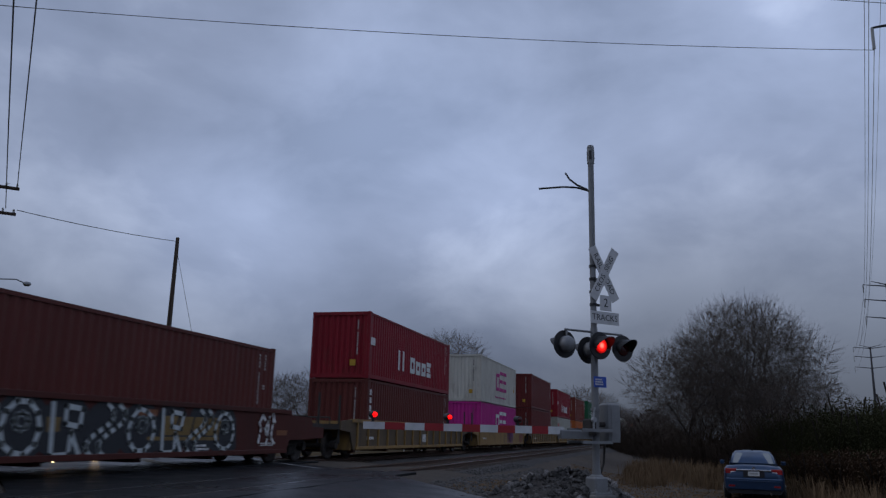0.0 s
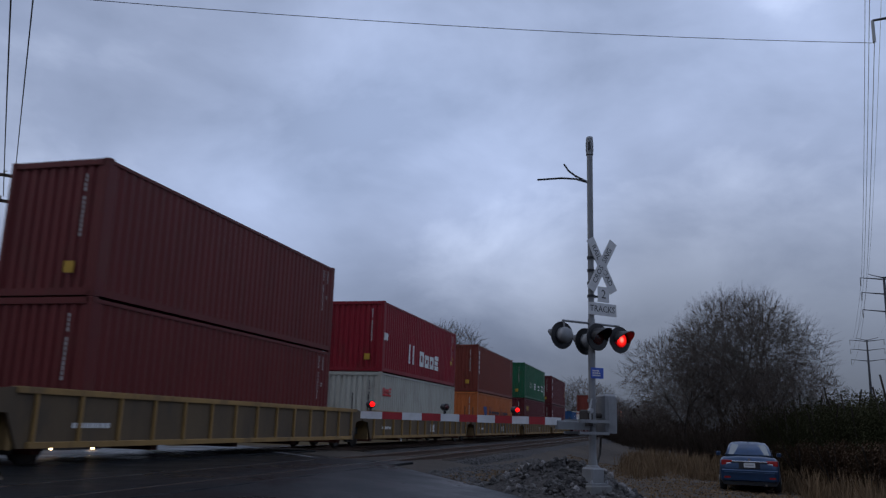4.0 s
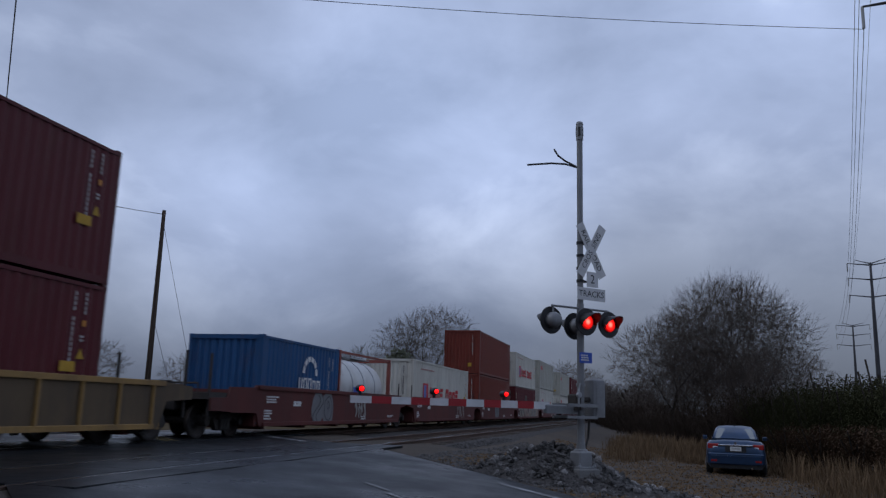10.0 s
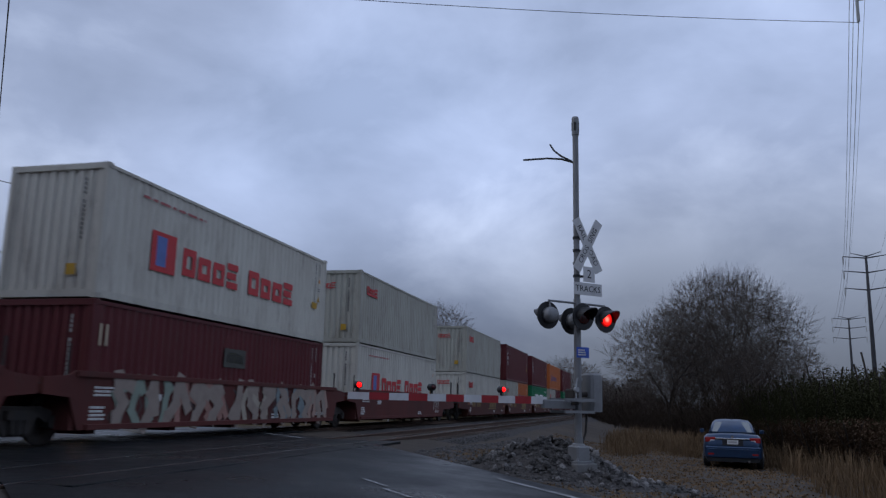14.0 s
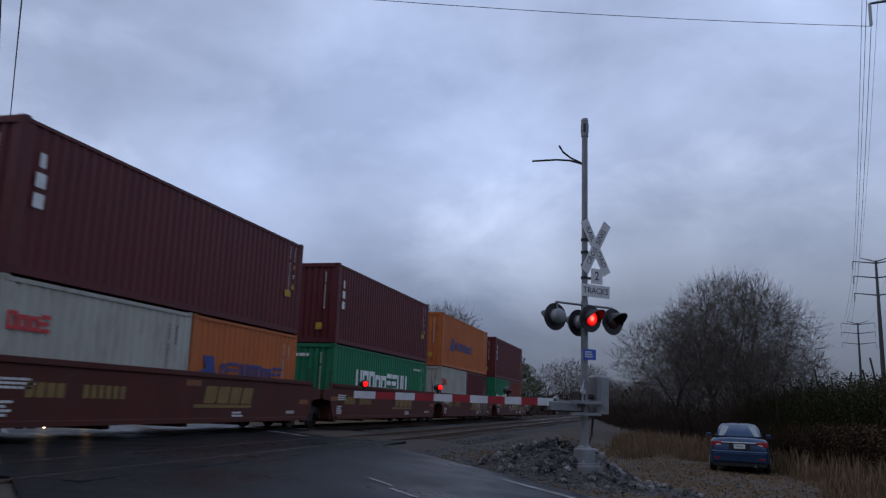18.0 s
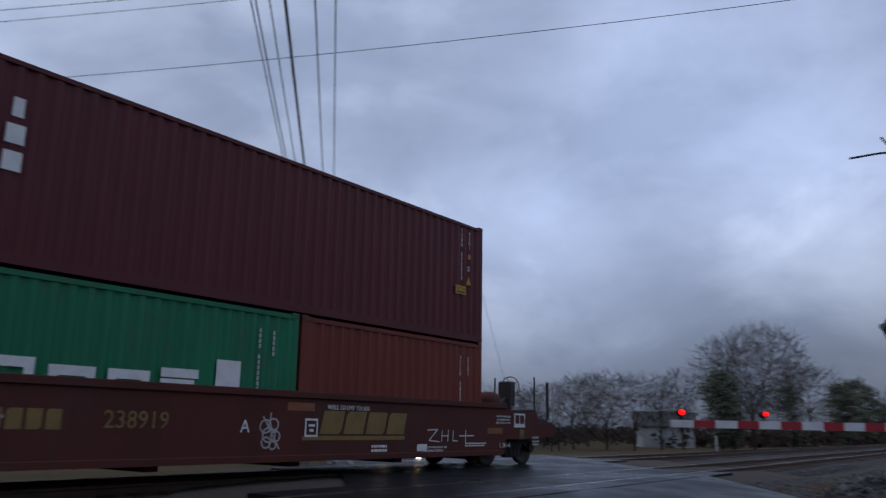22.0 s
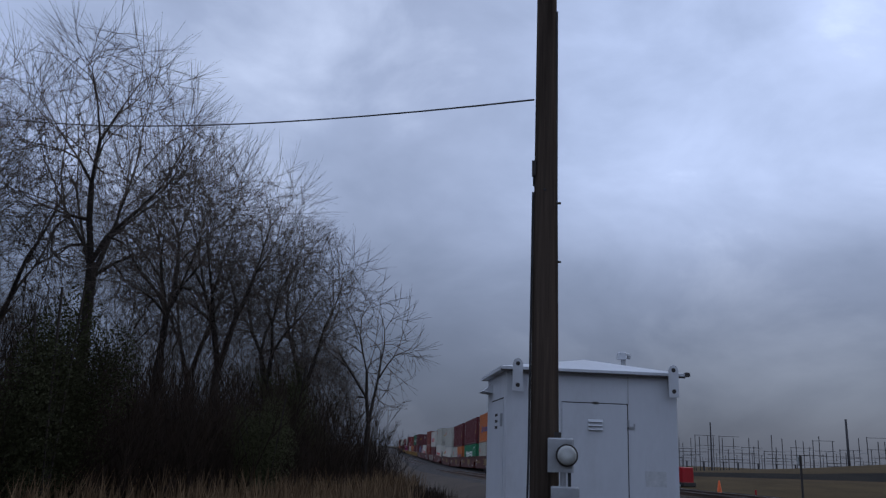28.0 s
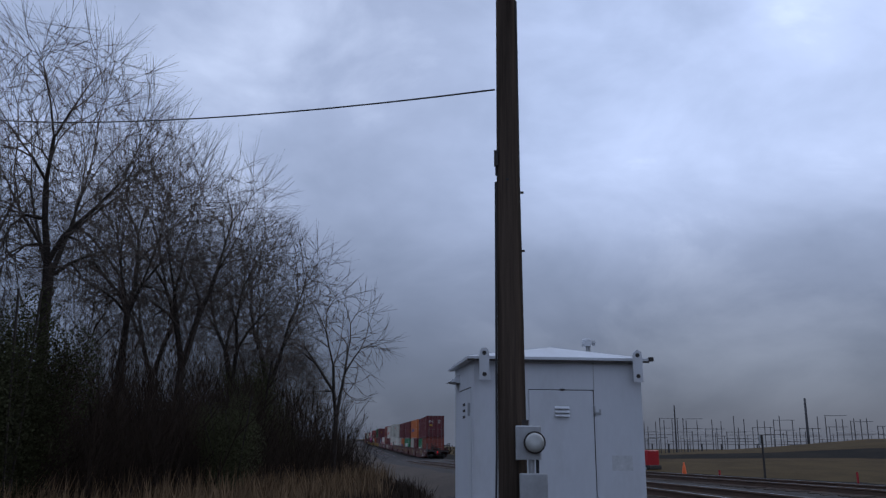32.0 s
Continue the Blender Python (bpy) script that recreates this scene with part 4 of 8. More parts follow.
            part("end_rail", g, STEELDARK, car)
        else:
            for y in (-1.38, 1.38):
                part("corner_post", Geo().tube((s * (half - 0.75), y, 1.1), (s * (half - 0.75), y, 1.95), 0.024, n=6), STEELDARK, car)
    # small signs and writing on the side that faces the road
    side = lambda x, z: pose(x, -1.504, z, 90, 0, 0)
    rnd = random.Random(int(sc * 7))
    for x, z, w, h, r in ((-well / 2 + 0.9, 1.05, 0.9, 0.22, 3), (well / 2 - 1.2, 0.55, 0.9, 0.10, 2), (well * 0.16, 0.5, 0.7, 0.16, 2), (-well / 2 + 0.6, 0.62, 0.5, 0.3, 4)):
        if style != "yellow":
            tagged(part("stencil", bars(w, h, r, rnd.randrange(99)), WHITE, car, m=side(x, z)), kind="stuff")
    if style == "brown":
        for x, z in ((-0.15, 1.24), (well / 2 - 0.4, 0.86), (-well / 2 + 0.1, 1.0)):
            part("reflector", Geo().box(-0.33, 0.33, -0.07, 0.07, 0, 0.004), OLDORANGE, car, m=side(x, z))
        tagged(part("road_mark", blocks(2.5, 0.42, 4, 0.12, skew=0.25), GOLD, car, "faded gold company mark", side(1.6, 0.98)), kind="stuff")
        part("mark_stripe", Geo().box(-1.7, 1.2, -0.04, 0.04, 0, 0.003), GOLD, car, m=side(1.6, 0.70))
        tagged(part("road_name", blocks(1.05, 0.27, 4, 0.2), GOLD, car, m=side(-5.05, 0.95)), kind="stuff")
        if sc > 300:
            words("238919", 0.36, GOLD, car, side(-3.4, 0.95), "car_number")
        else:
            tagged(part("car_number", blocks(1.35, 0.26, 6, 0.3), GOLD, car, m=side(-3.4, 0.95)), kind="stuff")
    elif style == "yellow":
        if rnd.random() < 0.75:
            tagged(part("road_name", blocks(0.7, 0.34, 3, 0.2), WHITE, car, m=side(well * 0.05, 0.72)), kind="stuff")
        tagged(part("car_number", bars(1.1, 0.16, 1, rnd.randrange(99)), WHITE, car, m=side(-well * 0.38, 0.72)), kind="stuff")
    else:
        tagged(part("road_mark", bars(0.7, 0.25, 1, rnd.randrange(99)), WHITE, car, m=side(-well * 0.3, 0.95)), kind="stuff")
    MOVERS.append((car, sc, FAR_Y, 0))
    return car


def scrawl(parent, x, z, w, h, seed, color, n=7, thick=0.05):
    """Spray-painted scrawl: broad strokes side by side."""
    rnd = random.Random(seed)
    g = Geo()
    for i in range(n):
        cx = -w / 2 + (i + 0.5) * w / n
        pts = [(cx + rnd.uniform(-.3, .3) * w / n, -h / 2 + h * k / 4 + rnd.uniform(-.08, .08) * h) for k in range(5)]
        pts += [(cx + rnd.uniform(0.1, 0.6) * w / n, rnd.uniform(-.4, .5) * h)]
        for (a, b), (c, d) in zip(pts, pts[1:]):
            q = Vector((c - a, d - b)).normalized()
            o = Vector((-q.y, q.x)) * thick
            g.add([(a - o.x, b - o.y, 0), (c - o.x + q.x * thick, d - o.y + q.y * thick, 0), (c + o.x + q.x * thick, d + o.y + q.y * thick, 0), (a + o.x, b + o.y, 0)], [(0, 1, 2, 3)])
    return mark(parent, g, color, pose(x, -1.506 - 0.0015 * (seed % 20), z, 90, 0, 0), "graffiti", "spray-painted scrawl")


def outlined(parent, x, z, w, h, seed, line, fill, n, thick=0.05):
    """Spray-painted shapes side by side: a dark fill with broad pale outlines and inner loops."""
    rnd = random.Random(seed)
    g, back = Geo(), Geo()

    def stroke(pts, closed=True):
        pts = pts + pts[:1] if closed else pts
        for (a, b), (c, d) in zip(pts, pts[1:]):
            q = Vector((c - a, d - b)).normalized() * thick * 0.5
            g.add([(a - q.x + q.y, b - q.y - q.x, 0), (c + q.x + q.y, d + q.y - q.x, 0), (c + q.x - q.y, d + q.y + q.x, 0), (a - q.x - q.y, b - q.y + q.x, 0)], [(0, 1, 2, 3)])

    for i in range(n):
        cx, k = -w / 2 + (i + 0.5) * w / n, w / n
        back.add([(cx + k * 0.62 * math.cos(j * math.pi / 6) * rnd.uniform(0.85, 1.1), h * 0.56 * max(-0.9, min(0.92, 1.25 * math.sin(j * math.pi / 6) * rnd.uniform(0.85, 1.1))), -0.0006 * i) for j in range(12)], [tuple(range(12))])
        if i % 3 == 0:      # a long bent stroke
            for o in (-0.16, 0.16):
                stroke([(cx + k * (0.34 * math.sin(u * 5.2 + 0.5) + o), h * (0.46 - 0.92 * u)) for u in [q / 9 for q in range(10)]], False)
        elif i % 3 == 1:    # a loop with a small one inside
            stroke([(cx + k * 0.40 * math.cos(j * math.pi / 5), h * 0.44 * math.sin(j * math.pi / 5) * rnd.uniform(0.85, 1.05)) for j in range(10)])
            stroke([(cx + k * 0.14 * math.cos(j * math.pi / 4), h * (0.12 + 0.13 * math.sin(j * math.pi / 4))) for j in range(8)])
        else:               # an angular open shape
            stroke([(cx - k * 0.36, h * 0.42), (cx - k * 0.30, -h * 0.44), (cx + k * 0.10, -h * 0.42), (cx + k * 0.12, -h * 0.05), (cx + k * 0.36, -h * 0.44)], False)
            stroke([(cx - k * 0.05, h * 0.40), (cx + k * 0.34, h * 0.36), (cx + k * 0.30, h * 0.05), (cx - k * 0.04, h * 0.10)])
    mark(parent, back, fill, pose(x, -1.508, z, 90, 0, 0), "painted_fill", "dark spray-painted ground")["kind"] = "stuff"
    return mark(parent, g, line, pose(x, -1.520, z, 90, 0, 0), "graffiti", "spray-painted outlines")


def strokes(parent, lines, x, z, w, h, color, thick):
    """Thin painted lines, each a run of points in a unit square."""
    g = Geo()
    for pts in lines:
        pts = [((a - 0.5) * w, (b - 0.5) * h) for a, b in pts]
        for (a, b), (c, d) in zip(pts, pts[1:]):
            q = Vector((c - a, d - b)).normalized() * thick * 0.5
            g.add([(a - q.x + q.y, b - q.y - q.x, 0), (c + q.x + q.y, d + q.y - q.x, 0), (c + q.x - q.y, d + q.y + q.x, 0), (a - q.x - q.y, b - q.y + q.x, 0)], [(0, 1, 2, 3)])
    return mark(parent, g, color, pose(x, -1.508, z, 90, 0, 0), "graffiti", "thin painted scrawl")


FADEDCAR = material("faded_red_car_paint", (0.102, 0.028, 0.024), 0.7, spec=0.2, second=(0.060, 0.021, 0.019), scale=0.7, fine=25, fine_mix=0.2, bump=0.06,
                    dirt=(0.05, 0.04, 0.036), dirt_mix=0.6, dirt_scale=1.0, stretch=(1, 1, 0.4))
GOLD = material("faded_gold_lettering", (0.19, 0.12, 0.035), 0.7, second=(0.12, 0.075, 0.03), scale=3, bump=0)
OLDORANGE = material("dull_orange_reflector", (0.20, 0.07, 0.025), 0.6, bump=0)
BZ = 0.34          # height of a container's floor in a well

# leading edge along the train, pitch of the unit, inner well length, style, trucks it carries, free ends, lower boxes, upper box
UNITS = [
    (-60.6, 15.3, 13.3, "brown", (1, 1), (1, 0), [("40", "std", MAROON, "")], ("40", "hc", RUST, "")),
    (-45.3, 15.3, 13.3, "brown", (0, 1), (0, 1), [("40", "std", ORANGE_C, "navy_badge")], ("40", "std", MAROON, "white_upright")),
    (-25.4, 15.3, 13.3, "brown", (1, 1), (1, 0), [("40", "std", BROWN, "")], ("40", "hc", GREY, "red_top")),
    (-8.0, 15.3, 13.3, "brown", (1, 1), (0, 0), [("40", "std", MAROON, "")], None),
    (9.3, 16.2, 13.3, "brown", (1, 1), (1, 1), [("40", "hc", BROWN, "")], None),
    (29.3, 18.9, 16.3, "yellow", (1, 1), (1, 1), [("40", "std", BROWN, "long_upright")], ("40", "std", RED, "tall_white")),
    (49.4, 18.9, 16.3, "yellow", (1, 1), (1, 1), [("40", "std", PINK, "white_square")], ("40", "hc", PALE, "magenta_square")),
    (69.4, 17.7, 15.9, "yellow", (1, 1), (1, 0), [("40", "hc", OXBLOOD, "")], ("40", "hc", OXBLOOD, "")),
    (87.0, 17.7, 15.9, "yellow", (0, 1), (0, 0), [("40", "std", GREY, "red_mid")], ("40", "hc", RED, "tall_white")),
    (105.0, 17.7, 15.9, "yellow", (0, 1), (0, 0), [("40", "std", ORANGE_C, "navy_badge")], ("40", "hc", RUST, "long_upright")),
    (123.1, 17.7, 15.9, "yellow", (0, 1), (0, 0), [("40", "hc", MAROON, "yellow_word")], ("40", "hc", DEEPGREEN, "spaced_white")),
    (140.6, 17.7, 15.9, "yellow", (0, 1), (0, 1), [("40", "hc", MAROON, "white_upright")], ("40", "hc", MAROON, "slant_upright")),
    (160.0, 15.5, 13.3, "plain", (1, 1), (1, 0), [("20", "std", BLUE, "white_arch"), ("tank",)], None),
    (175.8, 15.5, 13.3, "plain", (0, 1), (0, 0), [("40", "hc", PALE, "red_name")], None),
    (191.4, 15.5, 13.3, "plain", (0, 1), (0, 0), [("40", "hc", RUST, "")], ("40", "hc", RUST, "")),
    (206.8, 15.5, 13.3, "plain", (0, 1), (0, 0), [("40", "std", MAROON, "yellow_small")], ("40", "hc", PALE, "red_name")),
    (222.6, 15.5, 13.3, "plain", (0, 1), (0, 1), [("40", "hc", PALE, "red_name")], ("40", "hc", GREY, "red_top")),
    (242.5, 15.3, 13.3, "brown", (1, 1), (1, 0), [("40", "std", PALE, "red_top")], ("40", "hc", GREY, "red_top")),
    (257.7, 15.3, 13.3, "brown", (0, 1), (0, 0), [("20", "std", GREY, "red_mid"), ("20", "std", ORANGE_C, "navy_badge")], ("40", "hc", MAROON, "white_upright")),
    (273.05, 15.3, 13.3, "brown", (0, 1), (0, 0), [("40", "std", GREEN, "big_white")], ("40", "hc", MAROON, "white_upright")),
    (288.25, 15.3, 13.3, "brown", (0, 1), (0, 0), [("20", "std", GREY, "red_mid"), ("20", "std", MAROON, "")], ("40", "hc", ORANGE_C, "navy_badge")),
    (303.55, 15.3, 13.3, "brown", (0, 1), (0, 1), [("20", "std", GREEN, "half_white"), ("20", "std", RUST, "")], ("40", "hc", MAROON, "white_upright")),
]


def tank_container(s0, z):
    """A twenty-foot tank container: white cylinder in a red frame."""
    L, H = 6.06, 2.59
    ob = thing("tank_container", "white insulated tank container in a red-brown frame", "tank container", "", pose(s0, FAR_Y, z))
    m = pose(L / 2, 0, 1.30) @ pose(0, 0, 0, 0, 90, 0)
    part("tank", Geo().lathe([(0.3, -2.75), (0.85, -2.6), (1.08, -2.35), (1.12, -2.0), (1.12, 2.0), (1.08, 2.35), (0.85, 2.6), (0.3, 2.75)], 24, m), TANKWHITE, ob, soft=True)
    for x in (-1.3, 0.0, 1.3):
        part("band", Geo().lathe([(1.125, -0.04), (1.135, -0.04), (1.135, 0.04), (1.125, 0.04)], 24, pose(L / 2 + x, 0, 1.30) @ pose(0, 0, 0, 0, 90, 0)), GALV, ob)
    for x in (0.07, L - 0.07):
        for y in (-1.15, 1.15):
            part("post", Geo().box(x - 0.07, x + 0.07, y - 0.07, y + 0.07, 0, H), FRAMERED, ob)
        part("end_beam", Geo().box(x - 0.06, x + 0.06, -1.1, 1.1, H - 0.14, H - 0.01).box(x - 0.06, x + 0.06, -1.1, 1.1, 0.02, 0.16), FRAMERED, ob)
        part("end_brace", Geo().tube((x, -1.1, 0.1), (x, 0, H - 0.9), 0.05, n=6).tube((x, 1.1, 0.1), (x, 0, H - 0.9), 0.05, n=6), FRAMERED, ob)
    for y in (-1.15, 1.15):
        part("side_rail", Geo().box(0.1, L - 0.1, y - 0.04, y + 0.04, H - 0.10, H - 0.02).box(0.1, L - 0.1, y - 0.04, y + 0.04, 0.02, 0.12), FRAMERED, ob)
    part("walkway", Geo().box(0.4, L - 0.4, -0.35, 0.35, H - 0.10, H - 0.06).box(2.6, 3.4, -0.3, 0.3, H - 0.18, H + 0.02), GALV, ob)
    part("data_panel", Geo().box(1.8, 2.7, -1.135, -1.125, 0.9, 1.3), SIGNBLUE, ob)
    MOVERS.append((ob, s0, FAR_Y, z))


TANKWHITE = material("white_tank_cladding", (0.50, 0.50, 0.48), 0.45, second=(0.38, 0.36, 0.33), scale=0.9, bump=0.03, dirt=(0.15, 0.12, 0.10), dirt_mix=0.5)
FRAMERED = material("red_oxide_frame", (0.22, 0.055, 0.04), 0.6, bump=0.03)


def build_train():
    made = []
    for lead, pitch, well, style, ends, couple, lower, upper in UNITS:
        sc = lead + 6.095
        made.append((well_car(sc, pitch, well, style, ends, couple), well, sc))
        x = lead
        for c in lower:
            if c[0] == "tank":
                tank_container(x + 0.02, BZ)
                continue
            container(c[0], c[1], c[2], x, BZ, c[3], "in the well of a railway car", ("TCLU 2423", "22G1") if lead > 300 and c[2] is RUST else ())
            x += C_LEN[c[0]] + 0.07
        if upper:
            h = HEIGHTS[lower[0][1]]
            container(upper[0], upper[1], upper[2], lead, BZ + h + 0.012, upper[3], "stacked on another container", ("TGBU 550819 7", "45G1") if lead > 300 else ())
    # painted scrawls that tell single cars apart
    outlined(made[4][0], -0.9, 0.86, 9.0, 1.06, 31, (0.46, 0.50, 0.50), (0.022, 0.024, 0.028), 8, 0.10)
    scrawl(made[4][0], 5.3, 0.95, 1.1, 0.7, 32, WHITE_C, 3, 0.05)
    scrawl(made[6][0], 2.2, 0.85, 2.4, 0.95, 33, (0.20, 0.06, 0.22), 5, 0.08)
    scrawl(made[6][0], 6.6, 0.7, 1.5, 0.6, 34, (0.25, 0.07, 0.05), 3, 0.07)
    outlined(made[12][0], -2.0, 0.82, 1.7, 0.95, 35, (0.03, 0.03, 0.034), (0.17, 0.17, 0.175), 2, 0.04)
    scrawl(made[12][0], 1.6, 0.8, 1.2, 0.6, 36, (0.30, 0.28, 0.26), 4, 0.05)
    scrawl(made[13][0], 2.8, 0.8, 1.9, 0.7, 37, (0.30, 0.26, 0.24), 5, 0.04)
    outlined(made[14][0], -0.9, 0.82, 1.5, 0.98, 38, (0.03, 0.03, 0.034), (0.16, 0.16, 0.17), 2, 0.04)
    scrawl(made[15][0], 0.0, 0.8, 11.6, 1.0, 39, (0.27, 0.22, 0.185), 12, 0.15)
    for k, (x, w, c) in enumerate(((-4.6, 2.2, (0.22, 0.27, 0.22)), (-2.2, 2.4, (0.30, 0.16, 0.13)), (0.4, 2.3, (0.34, 0.30, 0.24)), (2.9, 2.4, (0.17, 0.21, 0.22)), (5.1, 1.8, (0.33, 0.22, 0.18)))):
        scrawl(made[15][0], x, 0.82, w, 0.85, 50 + k, c, 4, 0.11)
    scrawl(made[15][0], 0.0, 0.8, 11.8, 0.9, 40, (0.06, 0.045, 0.045), 16, 0.022)
    scrawl(made[16][0], 5.2, 0.9, 1.2, 0.5, 41, (0.30, 0.28, 0.26), 4, 0.04)
    scrawl(made[20][0], 3.4, 0.85, 3.6, 0.9, 42, (0.40, 0.38, 0.37), 6, 0.028)
    loops = [[(cx + r * math.cos(k * 0.6), cz + r * 0.8 * math.sin(k * 0.6)) for k in range(12)] for cx, cz, r in ((0.3, 0.65, 0.22), (0.62, 0.7, 0.2), (0.45, 0.42, 0.25), (0.72, 0.38, 0.18), (0.35, 0.22, 0.18), (0.62, 0.15, 0.14))]
    strokes(made[21][0], loops + [[(0.5, 1.0), (0.48, 0.8)], [(0.2, 0.9), (0.9, 0.05)]], -0.85, 0.80, 0.55, 0.62, (0.36, 0.34, 0.33), 0.028)
    return made


def tail_end(car, pitch):
    """Hand brake, air reservoir, end-of-train light and lettering of the last car."""
    half = 9.25
    w = 13.3 / 2
    part("air_reservoir", Geo().lathe([(0.10, -0.48), (0.26, -0.42), (0.30, -0.30), (0.30, 0.30), (0.26, 0.42), (0.10, 0.48)], 16, pose(w + 0.95, -0.25, 1.55) @ pose(0, 0, 0, 90, 0, 0)), BROWNCAR, car, soft=True)
    part("reservoir_bracket", Geo().box(w + 0.8, w + 1.1, -0.55, -0.4, 1.16, 1.4).box(w + 0.8, w + 1.1, 0.0, 0.15, 1.16, 1.4), BROWNCAR, car)
    ring = Geo()
    for i in range(16):
        a, b = 2 * math.pi * i / 16, 2 * math.pi * (i + 1) / 16
        ring.tube((0, 0.29 * math.cos(a), 0.29 * math.sin(a)), (0, 0.29 * math.cos(b), 0.29 * math.sin(b)), 0.016, n=5)
    for i in range(5):
        a = 2 * math.pi * i / 5
        ring.tube((0, 0, 0), (0, 0.28 * math.cos(a), 0.28 * math.sin(a)), 0.012, n=5)
    part("hand_brake_wheel", ring, FRAMERED, car, m=pose(half - 0.75, -0.55, 2.0))
    part("hand_brake_box", Geo().box(half - 1.05, half - 0.79, -0.75, -0.35, 1.5, 2.15, c=0.03), STEELDARK, car)
    part("wheel_hub", Geo().tube((half - 0.78, -0.55, 2.0), (half - 0.72, -0.55, 2.0), 0.10, n=14), FRAMERED, car)
    part("platform_step", Geo().box(half - 1.6, half - 1.0, -1.40, -0.9, 1.165, 1.32), STEELDARK, car)
    part("brake_cylinder", Geo().tube((half - 2.1, 0.3, 1.36), (half - 1.5, 0.3, 1.36), 0.14, n=12), STEELDARK, car)
    part("brake_rod", Geo().path([(half - 1.5, 0.3, 1.36), (half - 0.9, 0.0, 1.45), (half - 0.85, -0.4, 1.6)], 0.025, 6), STEELDARK, car)
    part("brake_mast", Geo().prism([(half - 2.0, 1.16), (half - 0.8, 1.16), (half - 0.8, 1.75), (half - 1.0, 1.75)], -0.62, -0.5), STEELDARK, car)
    for y in (-1.42, -0.2):
        part("grab_post", Geo().path([(half - 0.95, y, 1.16), (half - 0.95, y, 2.25)], 0.022, 6), STEELDARK, car)
    part("grab_post", Geo().path([(half + 0.05, -1.44, 0.9), (half + 0.05, -1.44, 2.1)], 0.022, 6), GALV, car)
    part("step", Geo().path([(half - 0.1, -1.46, 1.0), (half - 0.1, -1.46, 0.35), (half + 0.3, -1.46, 0.35), (half + 0.3, -1.46, 1.0)], 0.02, 6), STEELDARK, car)
    part("brake_hose", Geo().path([(half + 0.35, 0.25, 0.85), (half + 0.45, 0.27, 0.6), (half + 0.42, 0.28, 0.35), (half + 0.5, 0.25, 0.2)], 0.03, 6), BLACK, car)
    eot = part("end_of_train_light", Geo().box(half + 0.45, half + 0.62, -0.2, 0.1, 0.66, 1.0, c=0.02), GATERED, car, "red end-of-train telemetry box")
    part("flasher", Geo().lathe([(0.035, 0), (0.04, 0.03), (0.02, 0.06)], 10, pose(half + 0.54, -0.05, 1.0)), LENS_ON, eot)
    side = lambda x, z: pose(x, -1.506, z, 90, 0, 0)
    f = part("hazard_frame", Geo().box(-0.26, 0.26, -0.17, 0.17, 0, 0.003), WHITE, car, m=side(half - 1.85, 1.12))
    for x in (-0.115, 0.115):
        for z in (0.03,):
            part("hazard_field", Geo().box(x - 0.10, x + 0.10, -0.08, 0.13, 0.003, 0.006), BROWNCAR, f)
    words("L 261-6", 0.16, WHITE, car, side(half - 2.55, 0.52))
    words("A-END", 0.09, WHITE, car, side(half - 0.25, 1.12))
    words("JACK HERE", 0.065, WHITE, car, side(half - 1.05, 0.70))
    words("WELL LD LMT 124,600", 0.12, WHITE, car, side(1.1, 1.25))
    words("A", 0.3, WHITE, car, side(-1.4, 0.88))
    sq = part("square_mark", Geo().box(-0.16, 0.16, -0.16, 0.16, 0, 0.003), WHITE, car, m=side(0.12, 0.88))
    part("square_field", Geo().box(-0.125, 0.125, -0.125, 0.125, 0.003, 0.005), BROWNCAR, sq)
    part("square_bars", Geo().box(-0.08, 0.08, 0.02, 0.06, 0.005, 0.007).box(-0.05, 0.05, -0.07, -0.02, 0.005, 0.007), WHITE, sq)
    strokes(car, [[(0.0, 0.95), (0.20, 1.0), (0.03, 0.15), (0.24, 0.05)], [(0.30, 0.9), (0.29, 0.1)], [(0.29, 0.5), (0.43, 0.52)], [(0.43, 0.95), (0.42, 0.1)], [(0.54, 0.9), (0.53, 0.1), (0.63, 0.1)], [(0.82, 1.0), (0.81, 0.0)], [(0.68, 0.5), (1.0, 0.52)]],
            w * 0.67, 0.74, 1.75, 0.27, WHITE_C, 0.022)
    for i, text in enumerate(("1 INCH HF COMP SHOES", "No. 24 BRAKE BEAMS", "SPRG 6 OC D-5  4 IC D-5")):
        words(text, 0.062, WHITE, car, side(half - 2.62, 1.20 - i * 0.075))
    for i, text in enumerate(("CONTROLLED INTERCHANGE CAR", "SEE EQUIPMENT REGISTER")):
        words(text, 0.062, WHITE, car, side(w * 0.57, 0.50 - i * 0.07))
    for i, text in enumerate(("EMPTY LOAD", "ADJ. BLOCK")):
        words(text, 0.060, WHITE, car, side(half - 1.05, 0.60 - i * 0.07))
    part("data_plate", Geo().box(-0.17, 0.17, -0.07, 0.07, 0, 0.004), WHITE, car, m=side(w * 0.51, 0.50))
    part("yellow_plate", Geo().box(-0.11, 0.11, -0.12, 0.12, 0, 0.004), YELLOWPAINT, car, m=side(half - 1.75, 0.78))


# distance that the train has gone after t seconds
def gone(t):
    return 14.04 * t - 0.02 * t * t - 0.4 * smoothstep(21.8, 24.6, t)


def key_train():
    for ob, x, y, z in MOVERS:
        mid = 0.0 if ob.name.startswith("well_car") else 6.1
        rows = []
        for t in [i * 0.5 for i in range(65)]:
            at_x = x - gone(t)
            rise = rail_slope(at_x + mid)
            rows.append((t, pose(at_x, y, z + rail_z(at_x + mid) - rise * mid, 0, -math.degrees(math.atan(rise)), 0)))
        walk(ob, rows)

